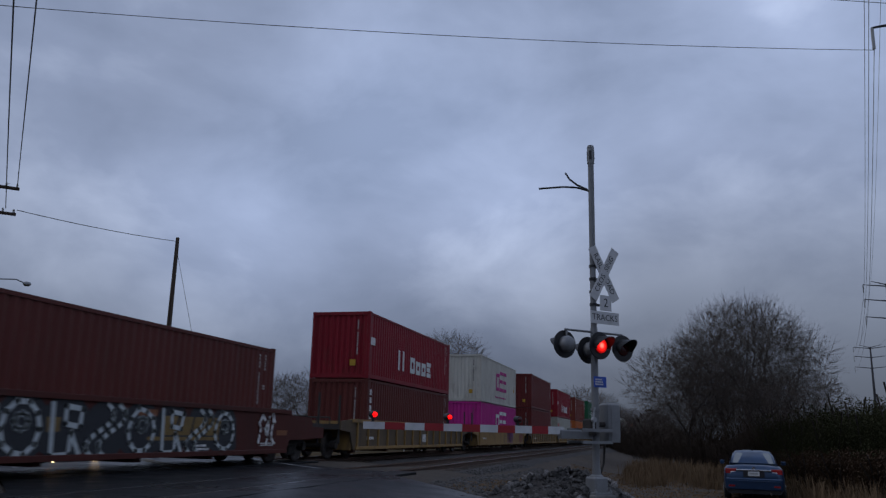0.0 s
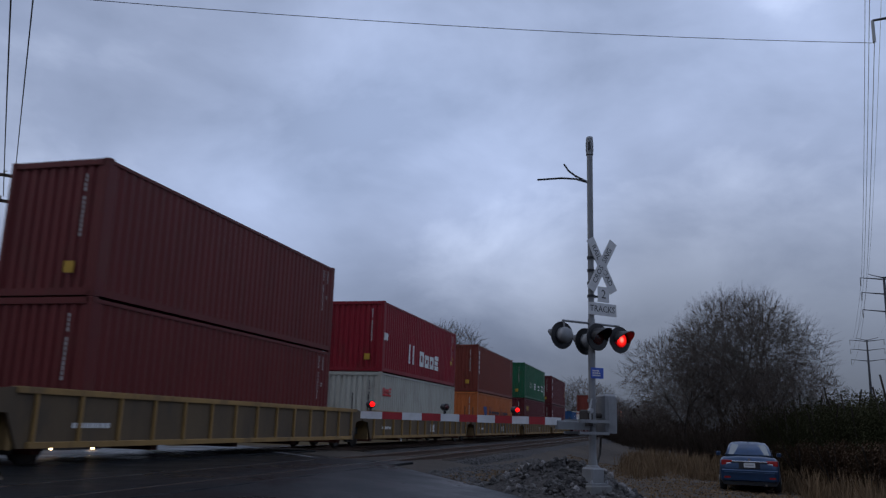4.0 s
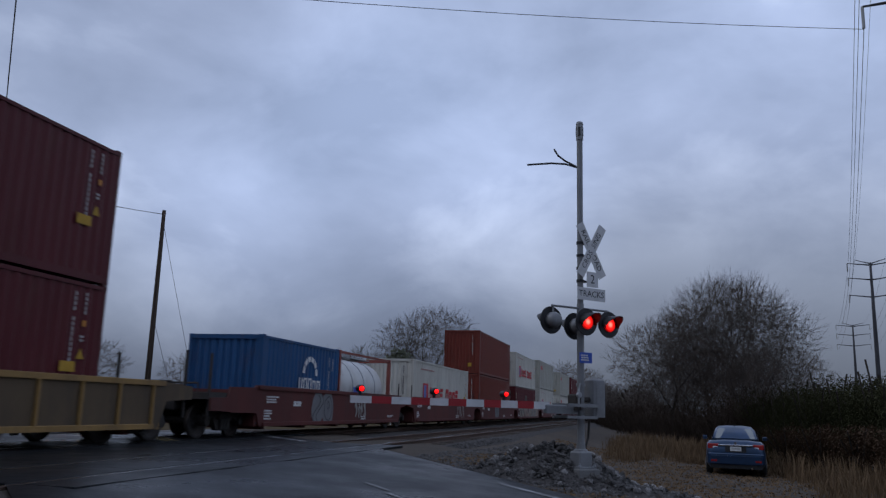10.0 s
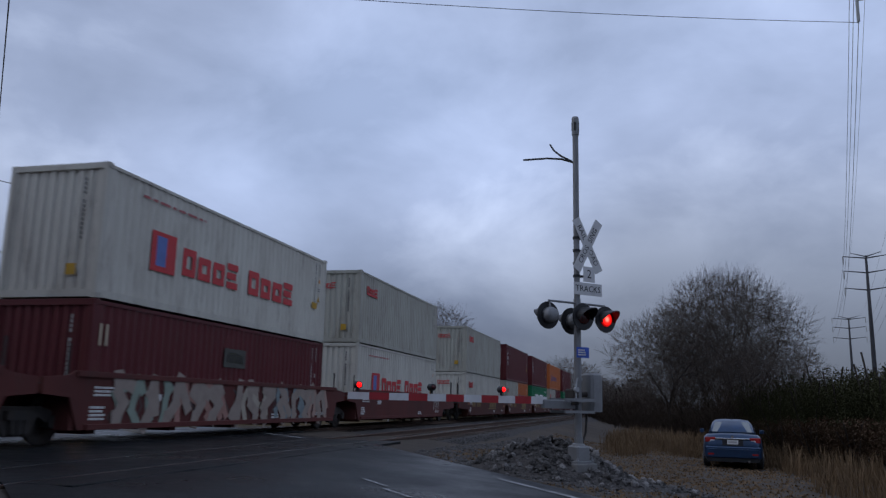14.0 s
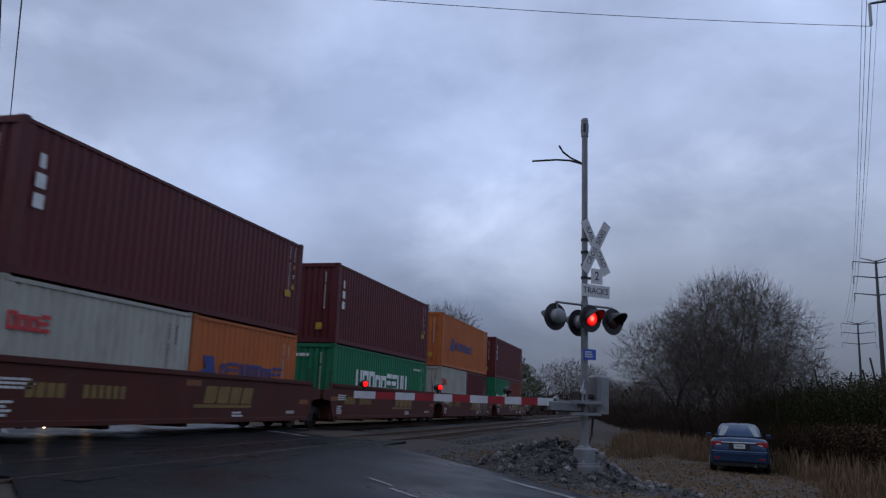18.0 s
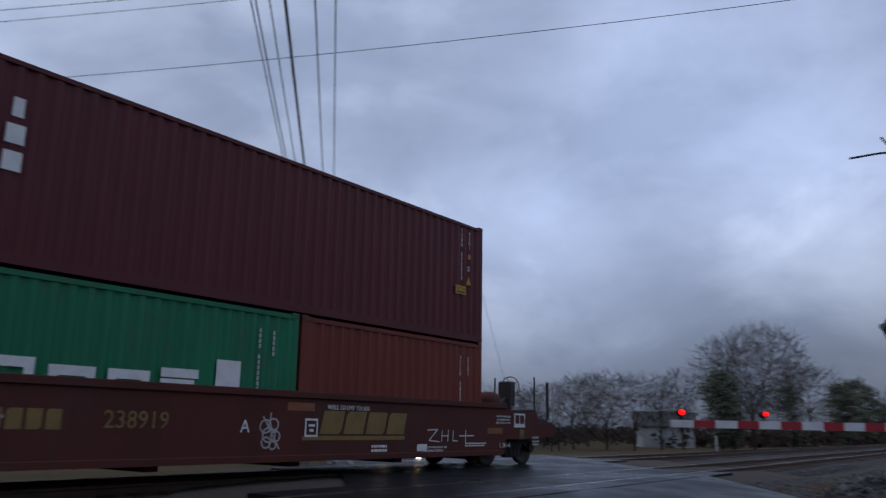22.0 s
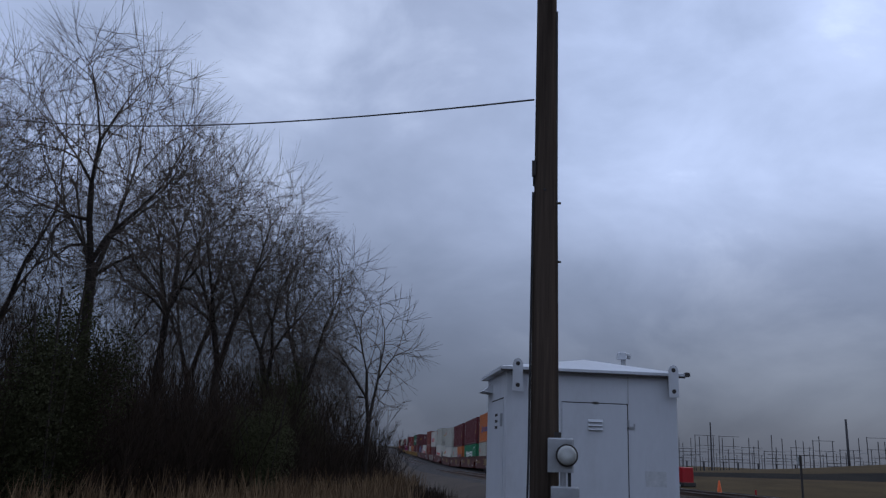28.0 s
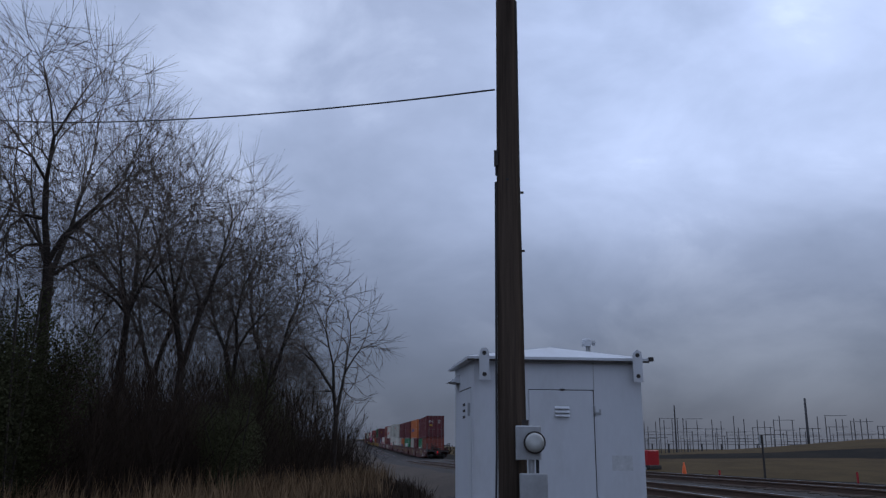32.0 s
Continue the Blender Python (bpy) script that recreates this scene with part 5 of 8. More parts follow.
# ---------------------------------------------------------------- near side: signal mast, gate, bungalow, pole
def lamp_unit(parent, m, face_label, lit=False):
    """A crossing flasher: round black backing, hood, housing and lens; -y is its front."""
    g = Geo().lathe([(0.02, 0.0), (0.255, 0.0), (0.26, 0.012), (0.255, 0.022), (0.02, 0.022)], 28, pose(0, 0, 0, 90, 0, 0))
    back = part("backing_disc", g, BLACK, parent, face_label, m)
    part("housing", Geo().lathe([(0.15, 0.0), (0.15, -0.10), (0.12, -0.17), (0.05, -0.19)], 16, pose(0, 0, 0, 90, 0, 0)), SILVER, back, soft=True)
    part("lens", Geo().lathe([(0.15, 0.018), (0.145, 0.032), (0.10, 0.046), (0.02, 0.052)], 20, pose(0, 0, 0, 90, 0, 0)), LENS_OFF, back, soft=True)
    hood = Geo()
    k = 14
    for i in range(k + 1):
        a = math.pi * (-0.08 + 1.16 * i / k)
        c, s = math.cos(a), math.sin(a)
        d = 0.10 + 0.24 * max(0, s)
        hood.v += [(0.175 * c, -0.02, 0.175 * s), (0.175 * c, -0.02 - d, 0.175 * s - 0.03), (0.168 * c, -0.02, 0.168 * s), (0.168 * c, -0.02 - d, 0.168 * s - 0.03)]
    hood.f = [f for i in range(k) for f in ((4 * i, 4 * i + 1, 4 * i + 5, 4 * i + 4), (4 * i + 2, 4 * i + 6, 4 * i + 7, 4 * i + 3), (4 * i + 1, 4 * i + 3, 4 * i + 7, 4 * i + 5))]
    part("hood", hood, BLACK, back)
    if lit:
        glow = part("lit_lens", Geo().lathe([(0.145, 0.0), (0.14, 0.014), (0.09, 0.026), (0.02, 0.03)], 20, pose(0, 0, 0, 90, 0, 0)), LENS_LIT, back, "glowing red lamp", soft=True)
        FLASH.append((glow, lit))
    return back


FLASH = []
PERIOD = 1.208


def key_flashers():
    """The lamp of a unit comes forward to its lens while it is lit and drops back into the housing while it is dark."""
    for ob, phase in FLASH:
        front, rest = pose(0, -0.034, 0), pose(0, 0.06, 0)
        start = 0.88 if phase == "a" else 0.276
        rows, t = [], start - PERIOD * 2
        while t < 33:
            for tt, m in ((t - 0.034, rest), (t, front), (t + 0.66, front), (t + 0.694, rest)):
                if tt >= 0 and tt <= 32 and (not rows or tt - rows[-1][0] > 0.03):
                    rows.append((tt, m))
            t += PERIOD
        inside = lambda q: ((q - start) % PERIOD) < 0.69
        rows = [(0, front if inside(0) else rest)] + [r for r in rows if r[0] > 0.03 and r[0] < 31.97] + [(32, front if inside(32) else rest)]
        walk(ob, rows)


def crossbuck(parent, at, yaw):
    """Two crossed white blades, lettered, with the count plate under them; the front is -y turned by yaw."""
    m = pose(*at, 0, 0, yaw)
    for ang, text in ((-60, "RAIL   ROAD"), (60, "CROS  SING")):
        k = m @ pose(0, -0.012 if ang > 0 else 0.0, 0) @ pose(0, 0, 0, 0, -ang, 0)
        blade = part("blade", Geo().box(-0.58, 0.58, -0.005, 0.005, -0.098, 0.098), SIGNWHITE, parent, m=k)
        words(text, 0.155, BLACK, blade, pose(0, -0.007, 0, 90, 0, 0), extrude=0.001)
    plate = part("count_plate", Geo().box(-0.11, 0.17, -0.005, 0.005, -0.72, -0.42), SIGNWHITE, parent, m=m)
    words("2", 0.24, BLACK, plate, pose(0.03, -0.007, -0.57, 90, 0, 0), extrude=0.001)
    low = part("tracks_plate", Geo().box(-0.35, 0.35, -0.005, 0.005, -0.98, -0.74), SIGNWHITE, parent, m=m)
    words("TRACKS", 0.17, BLACK, low, pose(0, -0.007, -0.86, 90, 0, 0), extrude=0.001)


def build_signal_mast(x, y, z, full=True):
    """The crossing signal: steel mast with crossbuck, flashers, gate mechanism. Front faces the traffic that comes up the road."""
    mast = thing("crossing_signal", "grey steel crossing signal mast with crossbuck and flashing lamps", "crossing signal", "crossing signals", pose(x, y, z, 0, 0, -45 if full else 135))
    part("footing", Geo().box(-0.25, 0.25, -0.25, 0.25, -0.9, 0.05, c=0.02), CONCRETE, mast, "grey concrete footing")
    part("junction_base", Geo().box(-0.155, 0.155, -0.155, 0.155, 0.09, 0.36, c=0.03), SILVER, mast, "bolted grey cast base")
    for bx in (-0.175, 0.175):
        for by in (-0.175, 0.175):
            part("anchor_bolt", Geo().tube((bx, by, 0.0), (bx, by, 0.15), 0.016, n=6).tube((bx, by, 0.09), (bx, by, 0.12), 0.032, n=6), GALV, mast)
    part("base_skirt", Geo().box(-0.20, 0.20, -0.20, 0.20, 0.05, 0.09, c=0.01), SILVER, mast)
    part("base_flange", Geo().lathe([(0.13, 0.35), (0.12, 0.385), (0.085, 0.40), (0.08, 0.5)], 16), SILVER, mast)
    H = 6.75 if full else 5.6
    part("pole", Geo().tube((0, 0, 0.22), (0, 0, 3.1), 0.068, n=16).tube((0, 0, 3.1), (0, 0, H - 0.35), 0.058, n=16), SILVER, mast, soft=False)
    part("pole_cap", Geo().tube((0, 0, H - 0.35), (0, 0, H - 0.02), 0.072, n=12).lathe([(0.075, H - 0.02), (0.06, H + 0.03), (0.02, H + 0.045)], 12), SILVER, mast)
    for a_ in range(4):
        part("cap_slot", Geo().box(0.066, 0.0745, -0.024, 0.024, H - 0.27, H - 0.09), BLACK, mast, m=pose(0, 0, 0, 0, 0, 45 + 90 * a_))
    for z_ in (3.55, 3.8, 4.05, 4.3):
        part("band_clamp", Geo().tube((0, 0, z_ - 0.025), (0, 0, z_ + 0.025), 0.074, n=12).box(0.05, 0.14, -0.03, 0.03, z_ - 0.02, z_ + 0.02), BLACK, mast)
    crossbuck(mast, (0.20, -0.09, 4.16), 0)
    arm = Geo().path([(-0.70, 0, 3.02), (0.70, 0, 3.02)], 0.022, 8)
    part("cross_arm", arm, SILVER, mast)
    for xx in (-0.66, 0.0, 0.66):
        part("hanger", Geo().path([(xx, 0, 3.02), (xx, 0, 2.86)], 0.018, 6), SILVER, mast)
    if full:
        lamp_unit(mast, pose(0.0, -0.16, 2.75), "black round backing", "a")
        lamp_unit(mast, pose(0.66, -0.05, 2.75), "black round backing", "b")
        lamp_unit(mast, pose(-0.66, 0.05, 2.75, 0, 0, 180), "black round backing")
        lamp_unit(mast, pose(0.0, 0.16, 2.69, 0, 0, 180), "black round backing")
    else:
        for xx, ph in ((-0.38, "b"), (0.38, "a")):
            lamp_unit(mast, pose(xx, -0.06, 2.80), "black round backing", ph)
            lamp_unit(mast, pose(xx, 0.06, 2.80, 0, 0, 180), "black round backing", ph)
    plate = part("blue_plate", Geo().box(-0.15, 0.15, -0.005, 0.005, -0.1, 0.1), SIGNBLUE, mast, "small blue emergency notice plate", pose(0.06, -0.08, 2.08))
    tagged(part("plate_text", bars(0.24, 0.13, 3, 2), SIGNWHITE, plate, m=pose(0, -0.007, 0, 90, 0, 0)), kind="stuff")
    if full:
        a = Geo().path([(0, 0, 5.82), (-0.2, 0.2, 5.92), (-0.4, 0.4, 5.95), (-0.74, 0.74, 5.94)], 0.02, 6)
        part("bracket", a, BLACK, mast, "bent black bracket arm")
        part("bracket_spur", Geo().path([(-0.05, 0.05, 5.86), (-0.2, 0.2, 5.98), (-0.3, 0.3, 6.1), (-0.36, 0.36, 6.24)], 0.02, 6), BLACK, mast)
    part("mechanism", Geo().box(0.20, 0.48, -0.17, 0.17, 0.98, 1.70, c=0.04), SILVER, mast, "grey gate mechanism housing")
    part("mechanism_door", Geo().box(0.24, 0.44, -0.182, -0.17, 1.08, 1.6), SILVER, mast)
    part("mechanism_back", Geo().box(-0.22, -0.08, -0.14, 0.14, 1.1, 1.4, c=0.03), STEELDARK, mast)
    part("counterweight_arm", Geo().box(-0.5, 0.28, 0.18, 0.22, 1.16, 1.22).box(-0.5, 0.28, -0.24, -0.20, 1.16, 1.22).box(-0.5, 0.2, -0.24, -0.20, 0.95, 1.0).box(-0.5, 0.2, 0.18, 0.22, 0.95, 1.0), SILVER, mast)
    part("gate_hub", Geo().box(-0.85, -0.1, -0.06, 0.06, 1.03, 1.19, c=0.02), SILVER, mast)
    part("mechanism_shaft", Geo().tube((-0.06, 0, 1.3), (0.22, 0, 1.3), 0.05, n=10), STEELDARK, mast)
    part("conduit", Geo().path([(0.30, 0.1, 1.0), (0.28, 0.12, 0.6), (0.14, 0.1, 0.3), (0.1, 0.08, 0.2)], 0.022, 6), STEELDARK, mast)
    part("latch_link", Geo().path([(-0.16, -0.18, 1.6), (-0.2, -0.18, 1.45), (-0.2, -0.18, 1.2)], 0.02, 6).tube((-0.2, -0.22, 1.38), (-0.2, -0.16, 1.38), 0.05, n=10), GALV, mast)
    for z_ in (1.14, 1.54):
        part("clamp", Geo().tube((0, 0, z_), (0, 0, z_ + 0.06), 0.09, n=12), SILVER, mast)
    return mast


def build_gate(x, y, z, yaw, length, group):
    """A lowered gate arm with red and white bands and three lamps; -x runs out over the road."""
    gate = thing("gate_arm", "lowered gate arm with red and white bands", "crossing gate", group, pose(x, y, z, 0, 0, yaw))
    n = int(round(length / 0.82)) * 2 + 1
    step = length / n
    for i in range(n):
        x1 = -0.75 - i * step
        h = 0.067 - 0.012 * i / n
        part("band", Geo().box(x1 - step, x1, -0.018, 0.018, -h, h), SIGNWHITE if i % 2 == 0 else GATERED, gate, "red band" if i % 2 else "white band")
    for k, (f, ph) in enumerate(((0.985, ""), (0.64, "a"), (0.28, "b"))):
        xx = -0.75 - length * f + 0.1
        lamp = part("gate_lamp", Geo().lathe([(0.055, -0.06), (0.06, -0.05), (0.06, 0.05), (0.055, 0.06)], 14, pose(xx, 0, 0.17) @ pose(0, 0, 0, 90, 0, 0)).box(xx - 0.015, xx + 0.015, -0.02, 0.02, 0.06, 0.12), BLACK, gate)
        part("lens", Geo().lathe([(0.042, 0), (0.036, 0.02), (0.02, 0.03)], 14, pose(xx, -0.06, 0.17) @ pose(0, 0, 0, 90, 0, 0)), LENS_ON if not ph else LENS_OFF, lamp)
        if ph:
            glow = part("lit_lens", Geo().lathe([(0.038, 0), (0.033, 0.02), (0.015, 0.03)], 14, pose(xx, -0.04, 0.17) @ pose(0, 0, 0, 90, 0, 0)), LENS_ON, lamp, "glowing red lamp")
            FLASH.append((glow, ph))
    return gate


def build_bungalow():
    """White steel equipment enclosure beside the track: front wall towards the road, sloping roof, lifting eyes, door, vents."""
    x1, x0, y0, y1, zb, zt = -8.75, -10.3, 1.36, 3.24, -0.75, 1.88
    ob = thing("equipment_bungalow", "white steel railway equipment bungalow with a closed door", "equipment shed", "", pose(0, 0, 0))
    part("enclosure", Geo().box(x0, x1, y0, y1, zb, zt - 0.06), BUNGALOW, ob)
    ym = (y0 + y1) / 2
    lo, hi = zt - 0.085, zt - 0.05
    ax, bx, ay, by = x0 - 0.08, x1 + 0.06, y0 - 0.08, y1 + 0.08
    roof = Geo().add([(ax, ay, lo), (bx, ay, lo), (bx, by, lo), (ax, by, lo), (ax, ay, hi), (bx, ay, hi), (bx, by, hi), (ax, by, hi), (ax + 0.4, ym, zt + 0.10), (bx - 0.4, ym, zt + 0.10)],
                     [(3, 2, 1, 0), (0, 1, 5, 4), (1, 2, 6, 5), (2, 3, 7, 6), (3, 0, 4, 7), (4, 5, 9, 8), (5, 6, 9), (6, 7, 8, 9), (7, 4, 8)])
    part("roof", roof, BUNGALOW, ob)
    # drip edge coloured dark to give the shade under the roof's rim
    part("drip_edge", Geo().box(bx, bx + 0.012, ay, by, lo - 0.016, lo + 0.004), STEELDARK, ob)
    part("roof_hook", Geo().box(bx - 0.05, bx + 0.02, by, by + 0.055, lo + 0.005, lo + 0.05, c=0.01), STEELDARK, ob)
    for y in (y0 + 0.10, y1 - 0.06):
        g = Geo().prism([(-0.055, -0.20), (0.055, -0.20), (0.055, 0.09), (0.04, 0.13), (0.0, 0.15), (-0.04, 0.13), (-0.055, 0.09)], -0.008, 0.008, pose(0, 0, 0, 0, 0, 90))
        lug = part("lifting_eye", g, BUNGALOW, ob, "", pose(x1 + 0.085, y, zt - 0.11))
        for z_ in (0.09, -0.14):
            part("eye_hole", Geo().tube((0.008, 0, z_), (0.011, 0, z_), 0.024, n=12), STEELDARK, lug)
    d0, d1, dt = y0 + 0.60, y0 + 1.32, zt - 0.41
    hood = [(x0 + 0.08, y0, zt - 0.16), (x0 + 0.46, y0, zt - 0.16), (x0 + 0.46, y0 - 0.13, zt - 0.25), (x0 + 0.08, y0 - 0.13, zt - 0.25), (x0 + 0.08, y0, zt - 0.27), (x0 + 0.46, y0, zt - 0.27)]
    part("side_hood", Geo().add(hood, [(0, 1, 2, 3), (0, 3, 4), (1, 5, 2), (3, 2, 5, 4)]), BUNGALOW, ob)
    part("door", Geo().box(x1, x1 + 0.014, d0, d1, zb + 0.12, dt, c=0.005), BUNGALOW, ob)
    part("door_gap", Geo().box(x1, x1 + 0.004, d0, d1 + 0.012, zb + 0.12, dt + 0.012), STEELDARK, ob)
    part("latch", Geo().box(x1 + 0.004, x1 + 0.02, d0 + 0.35, d0 + 0.40, dt - 0.004, dt + 0.02), STEELDARK, ob)
    for z_ in (dt - 0.2, dt - 1.15):
        hg = part("hinge", Geo().tube((x1 + 0.024, d1 + 0.006, z_ - 0.035), (x1 + 0.024, d1 + 0.006, z_ + 0.035), 0.013, n=8), GALV, ob)
        part("hinge_leaf", Geo().box(x1, x1 + 0.01, d1 + 0.02, d1 + 0.085, z_ - 0.055, z_ - 0.03).box(x1, x1 + 0.01, d1 + 0.07, d1 + 0.085, z_ - 0.03, z_ + 0.0), GALV, hg)
    part("seam", Geo().box(x1, x1 + 0.005, d1 + 0.012, d1 + 0.02, dt, zt - 0.09), GREYBOX, ob)
    vent = part("door_vent", Geo().box(x1 + 0.014, x1 + 0.017, d0 + 0.285, d0 + 0.445, dt - 0.285, dt - 0.16), GREYBOX, ob)
    for i in range(3):
        zl = dt - 0.28 + i * 0.042
        part("louvre", Geo().add([(x1 + 0.017, d0 + 0.285, zl), (x1 + 0.017, d0 + 0.445, zl), (x1 + 0.017, d0 + 0.445, zl + 0.032), (x1 + 0.017, d0 + 0.285, zl + 0.032), (x1 + 0.042, d0 + 0.285, zl), (x1 + 0.042, d0 + 0.445, zl)],
                                 [(0, 1, 5, 4), (4, 5, 2, 3), (0, 4, 3), (1, 2, 5)]), BUNGALOW, vent)
    part("painted_plate", Geo().box(x1, x1 + 0.004, d1 + 0.205, d1 + 0.42, 0.78, 1.07), BUNGALOW, ob)
    part("bare_patch", Geo().box(x1, x1 + 0.003, d1 + 0.19, d1 + 0.42, 0.62, 0.78), FADED, ob, "worn patch of grey undercoat")
    for z_ in (1.32, 1.25, 1.18):
        part("side_slot", Geo().box(x1 - 0.78, x1 - 0.62, y0 - 0.016, y0 - 0.008, z_, z_ + 0.03), STEELDARK, ob)
    part("side_hasp", Geo().box(x1 - 0.30, x1 - 0.24, y0 - 0.03, y0, 1.20, 1.34, c=0.006), GALV, ob)
    part("side_handle", Geo().path([(x1 - 0.9, y0 - 0.01, -0.15), (x1 - 0.9, y0 - 0.06, -0.13), (x1 - 0.62, y0 - 0.06, -0.08), (x1 - 0.62, y0 - 0.01, -0.06)], 0.012, 6), GALV, ob)
    part("side_door", Geo().box(x1 - 1.1, x1 - 0.2, y0 - 0.008, y0, zb + 0.12, zt - 0.38, c=0.003), BUNGALOW, ob)
    part("side_door_gap", Geo().box(x1 - 1.1, x1 - 0.2, y0 - 0.01, y0, zt - 0.38, zt - 0.368), STEELDARK, ob)
    vy = ym + 0.53
    vt = part("roof_vent", Geo().tube((x1 - 0.6, vy, zt + 0.02), (x1 - 0.6, vy, zt + 0.15), 0.028, n=8), GALV, ob)
    part("vent_head", Geo().box(x1 - 0.66, x1 - 0.54, vy - 0.065, vy + 0.03, zt + 0.15, zt + 0.235, c=0.012), BUNGALOW, vt)
    part("vent_nozzle", Geo().tube((x1 - 0.6, vy + 0.03, zt + 0.20), (x1 - 0.59, vy + 0.085, zt + 0.185), 0.032, n=8), GALV, vt)
    return ob


def wire(name, a, b, sag, r=0.012, group="overhead wires", label="thin dark overhead wire", n=24):
    a, b = Vector(a), Vector(b)
    pts = [a.lerp(b, i / n) - Vector((0, 0, 4 * sag * (i / n) * (1 - i / n))) for i in range(n + 1)]
    return solid(name, Geo().path(pts, r, 4), WIRE, label, "overhead wire", group)


def build_service_pole():
    """Short wooden pole in front of the bungalow with meter, conduit and a service drop."""
    d, az = 7.75, radians(-78.55)
    x, y = d * math.sin(az), d * math.cos(az)
    pole = thing("utility_pole", "weathered wooden pole carrying an electric meter", "utility pole", "", pose(x, y, -0.85))
    g = Geo()
    prof = [(0.142, 0.0), (0.139, 0.5), (0.132, 2.0), (0.124, 3.4), (0.112, 5.0), (0.102, 6.6), (0.096, 8.0)]
    g.lathe(prof, 14)
    part("shaft", g, POLEWOOD, pole, soft=True)
    toward = Vector((-x, -y, 0)).normalized()
    side = Vector((-toward.y, toward.x, 0))
    yaw = math.degrees(math.atan2(toward.y, toward.x)) + 90
    f = lambda u, w, z: pose(*(side * u + toward * w + Vector((0, 0, z))), 0, 0, yaw)
    part("meter_socket", Geo().box(-0.115, 0.115, -0.11, 0.0, -0.15, 0.15, c=0.012), GALV, pole, "grey meter socket box", f(0.145, 0.13, 1.77))
    part("socket_hub", Geo().tube((0, -0.05, 0.15), (0, -0.05, 0.20), 0.032, n=10), STEELDARK, pole, m=f(0.12, 0.13, 1.77))
    glass = part("meter", Geo().lathe([(0.085, 0), (0.085, 0.09), (0.08, 0.115), (0.055, 0.125), (0.0, 0.127)], 20, pose(0, 0, 0, 90, 0, 0)), METERGLASS, pole, "round glass electric meter", f(0.20, 0.24, 1.77), soft=True)
    part("meter_ring", Geo().lathe([(0.10, 0), (0.10, 0.035), (0.086, 0.035)], 20, pose(0, 0, 0, 90, 0, 0)), STEELDARK, glass)
    part("conduit", Geo().path([tuple(side * 0.17 + toward * 0.19 + Vector((0, 0, z_))) for z_ in (1.64, 1.48)], 0.028, 8), GALV, pole)
    part("conduit", Geo().path([tuple(side * 0.17 + toward * 0.17 + Vector((0, 0, z_))) for z_ in (0.80, 0.0)], 0.028, 8), GALV, pole)
    part("cable", Geo().path([tuple(side * 0.225 + toward * 0.17 + Vector((0, 0, z_))) for z_ in (1.64, 1.56, 1.48)], 0.016, 6), WIRE, pole)
    part("switch_box", Geo().box(-0.125, 0.125, -0.12, 0.0, -0.55, 0.17, c=0.012), GALV, pole, "grey switch box below the meter", f(0.185, 0.13, 1.33))
    part("riser", Geo().path([tuple(side * 0.10 + toward * 0.03 + Vector((0, 0, z_))) for z_ in (1.5, 3.0, 5.0, 6.3)], 0.018, 6), WIRE, pole)
    part("insulator", Geo().box(-0.02, 0.02, -0.02, 0.02, -0.08, 0.08), STEELDARK, pole, m=f(-0.12, 0.05, 4.55))
    for z_ in (3.6, 4.2):
        part("bolt", Geo().tube(tuple(side * 0.1 + Vector((0, 0, z_))), tuple(side * 0.15 + Vector((0, 0, z_))), 0.012, n=6), STEELDARK, pole)
    part("drip_loop", Geo().path([tuple(-side * 0.12 + toward * 0.03 + Vector((0, 0, z_))) for z_ in (4.62, 4.5, 4.38)] + [tuple(toward * 0.12 + Vector((0, 0, 4.3)))], 0.012, 5), WIRE, pole)
    part("ground_cable", Geo().path([tuple(-side * (o + 0.008) + toward * 0.05 + Vector((0, 0, z_))) for z_, o in ((0.0, 0.135), (1.0, 0.15), (1.7, 0.136), (2.6, 0.13), (4.3, 0.118))], 0.011, 5), WIRE, pole)
    return x, y


METERGLASS = material("meter_glass", (0.34, 0.35, 0.33), 0.10, second=(0.20, 0.20, 0.19), spec=0.7, bump=0)
FADED = material("worn_undercoat", (0.40, 0.41, 0.42), 0.6, second=(0.52, 0.53, 0.54), scale=9, fine=30, fine_mix=0.4, bump=0.05)

# ---------------------------------------------------------------- vehicles
def loft(sections):
    """Skin over equal-length rings of points."""
    g = Geo()
    n = len(sections[0])
    for s in sections:
        g.v += [tuple(p) for p in s]
    g.f = [(k * n + i, k * n + (i + 1) % n, (k + 1) * n + (i + 1) % n, (k + 1) * n + i) for k in range(len(sections) - 1) for i in range(n)]
    g.f += [tuple(range(n - 1, -1, -1)), tuple(range((len(sections) - 1) * n, len(sections) * n))]
    return g


def car_ring(x, w, z0, z1, tuck=0.10, crown=0.03):
    """Cross-section of a car body at x: half width w, from z0 up to z1, rounded."""
    return [(x, -w + tuck, z0), (x, -w + 0.02, z0 + 0.12), (x, -w, z0 + (z1 - z0) * 0.5), (x, -w + 0.03, z1 - 0.10), (x, -w + 0.12, z1 - 0.01), (x, -w * 0.4, z1 + crown), (x, w * 0.4, z1 + crown),
            (x, w - 0.12, z1 - 0.01), (x, w - 0.03, z1 - 0.10), (x, w, z0 + (z1 - z0) * 0.5), (x, w - 0.02, z0 + 0.12), (x, w - tuck, z0)]


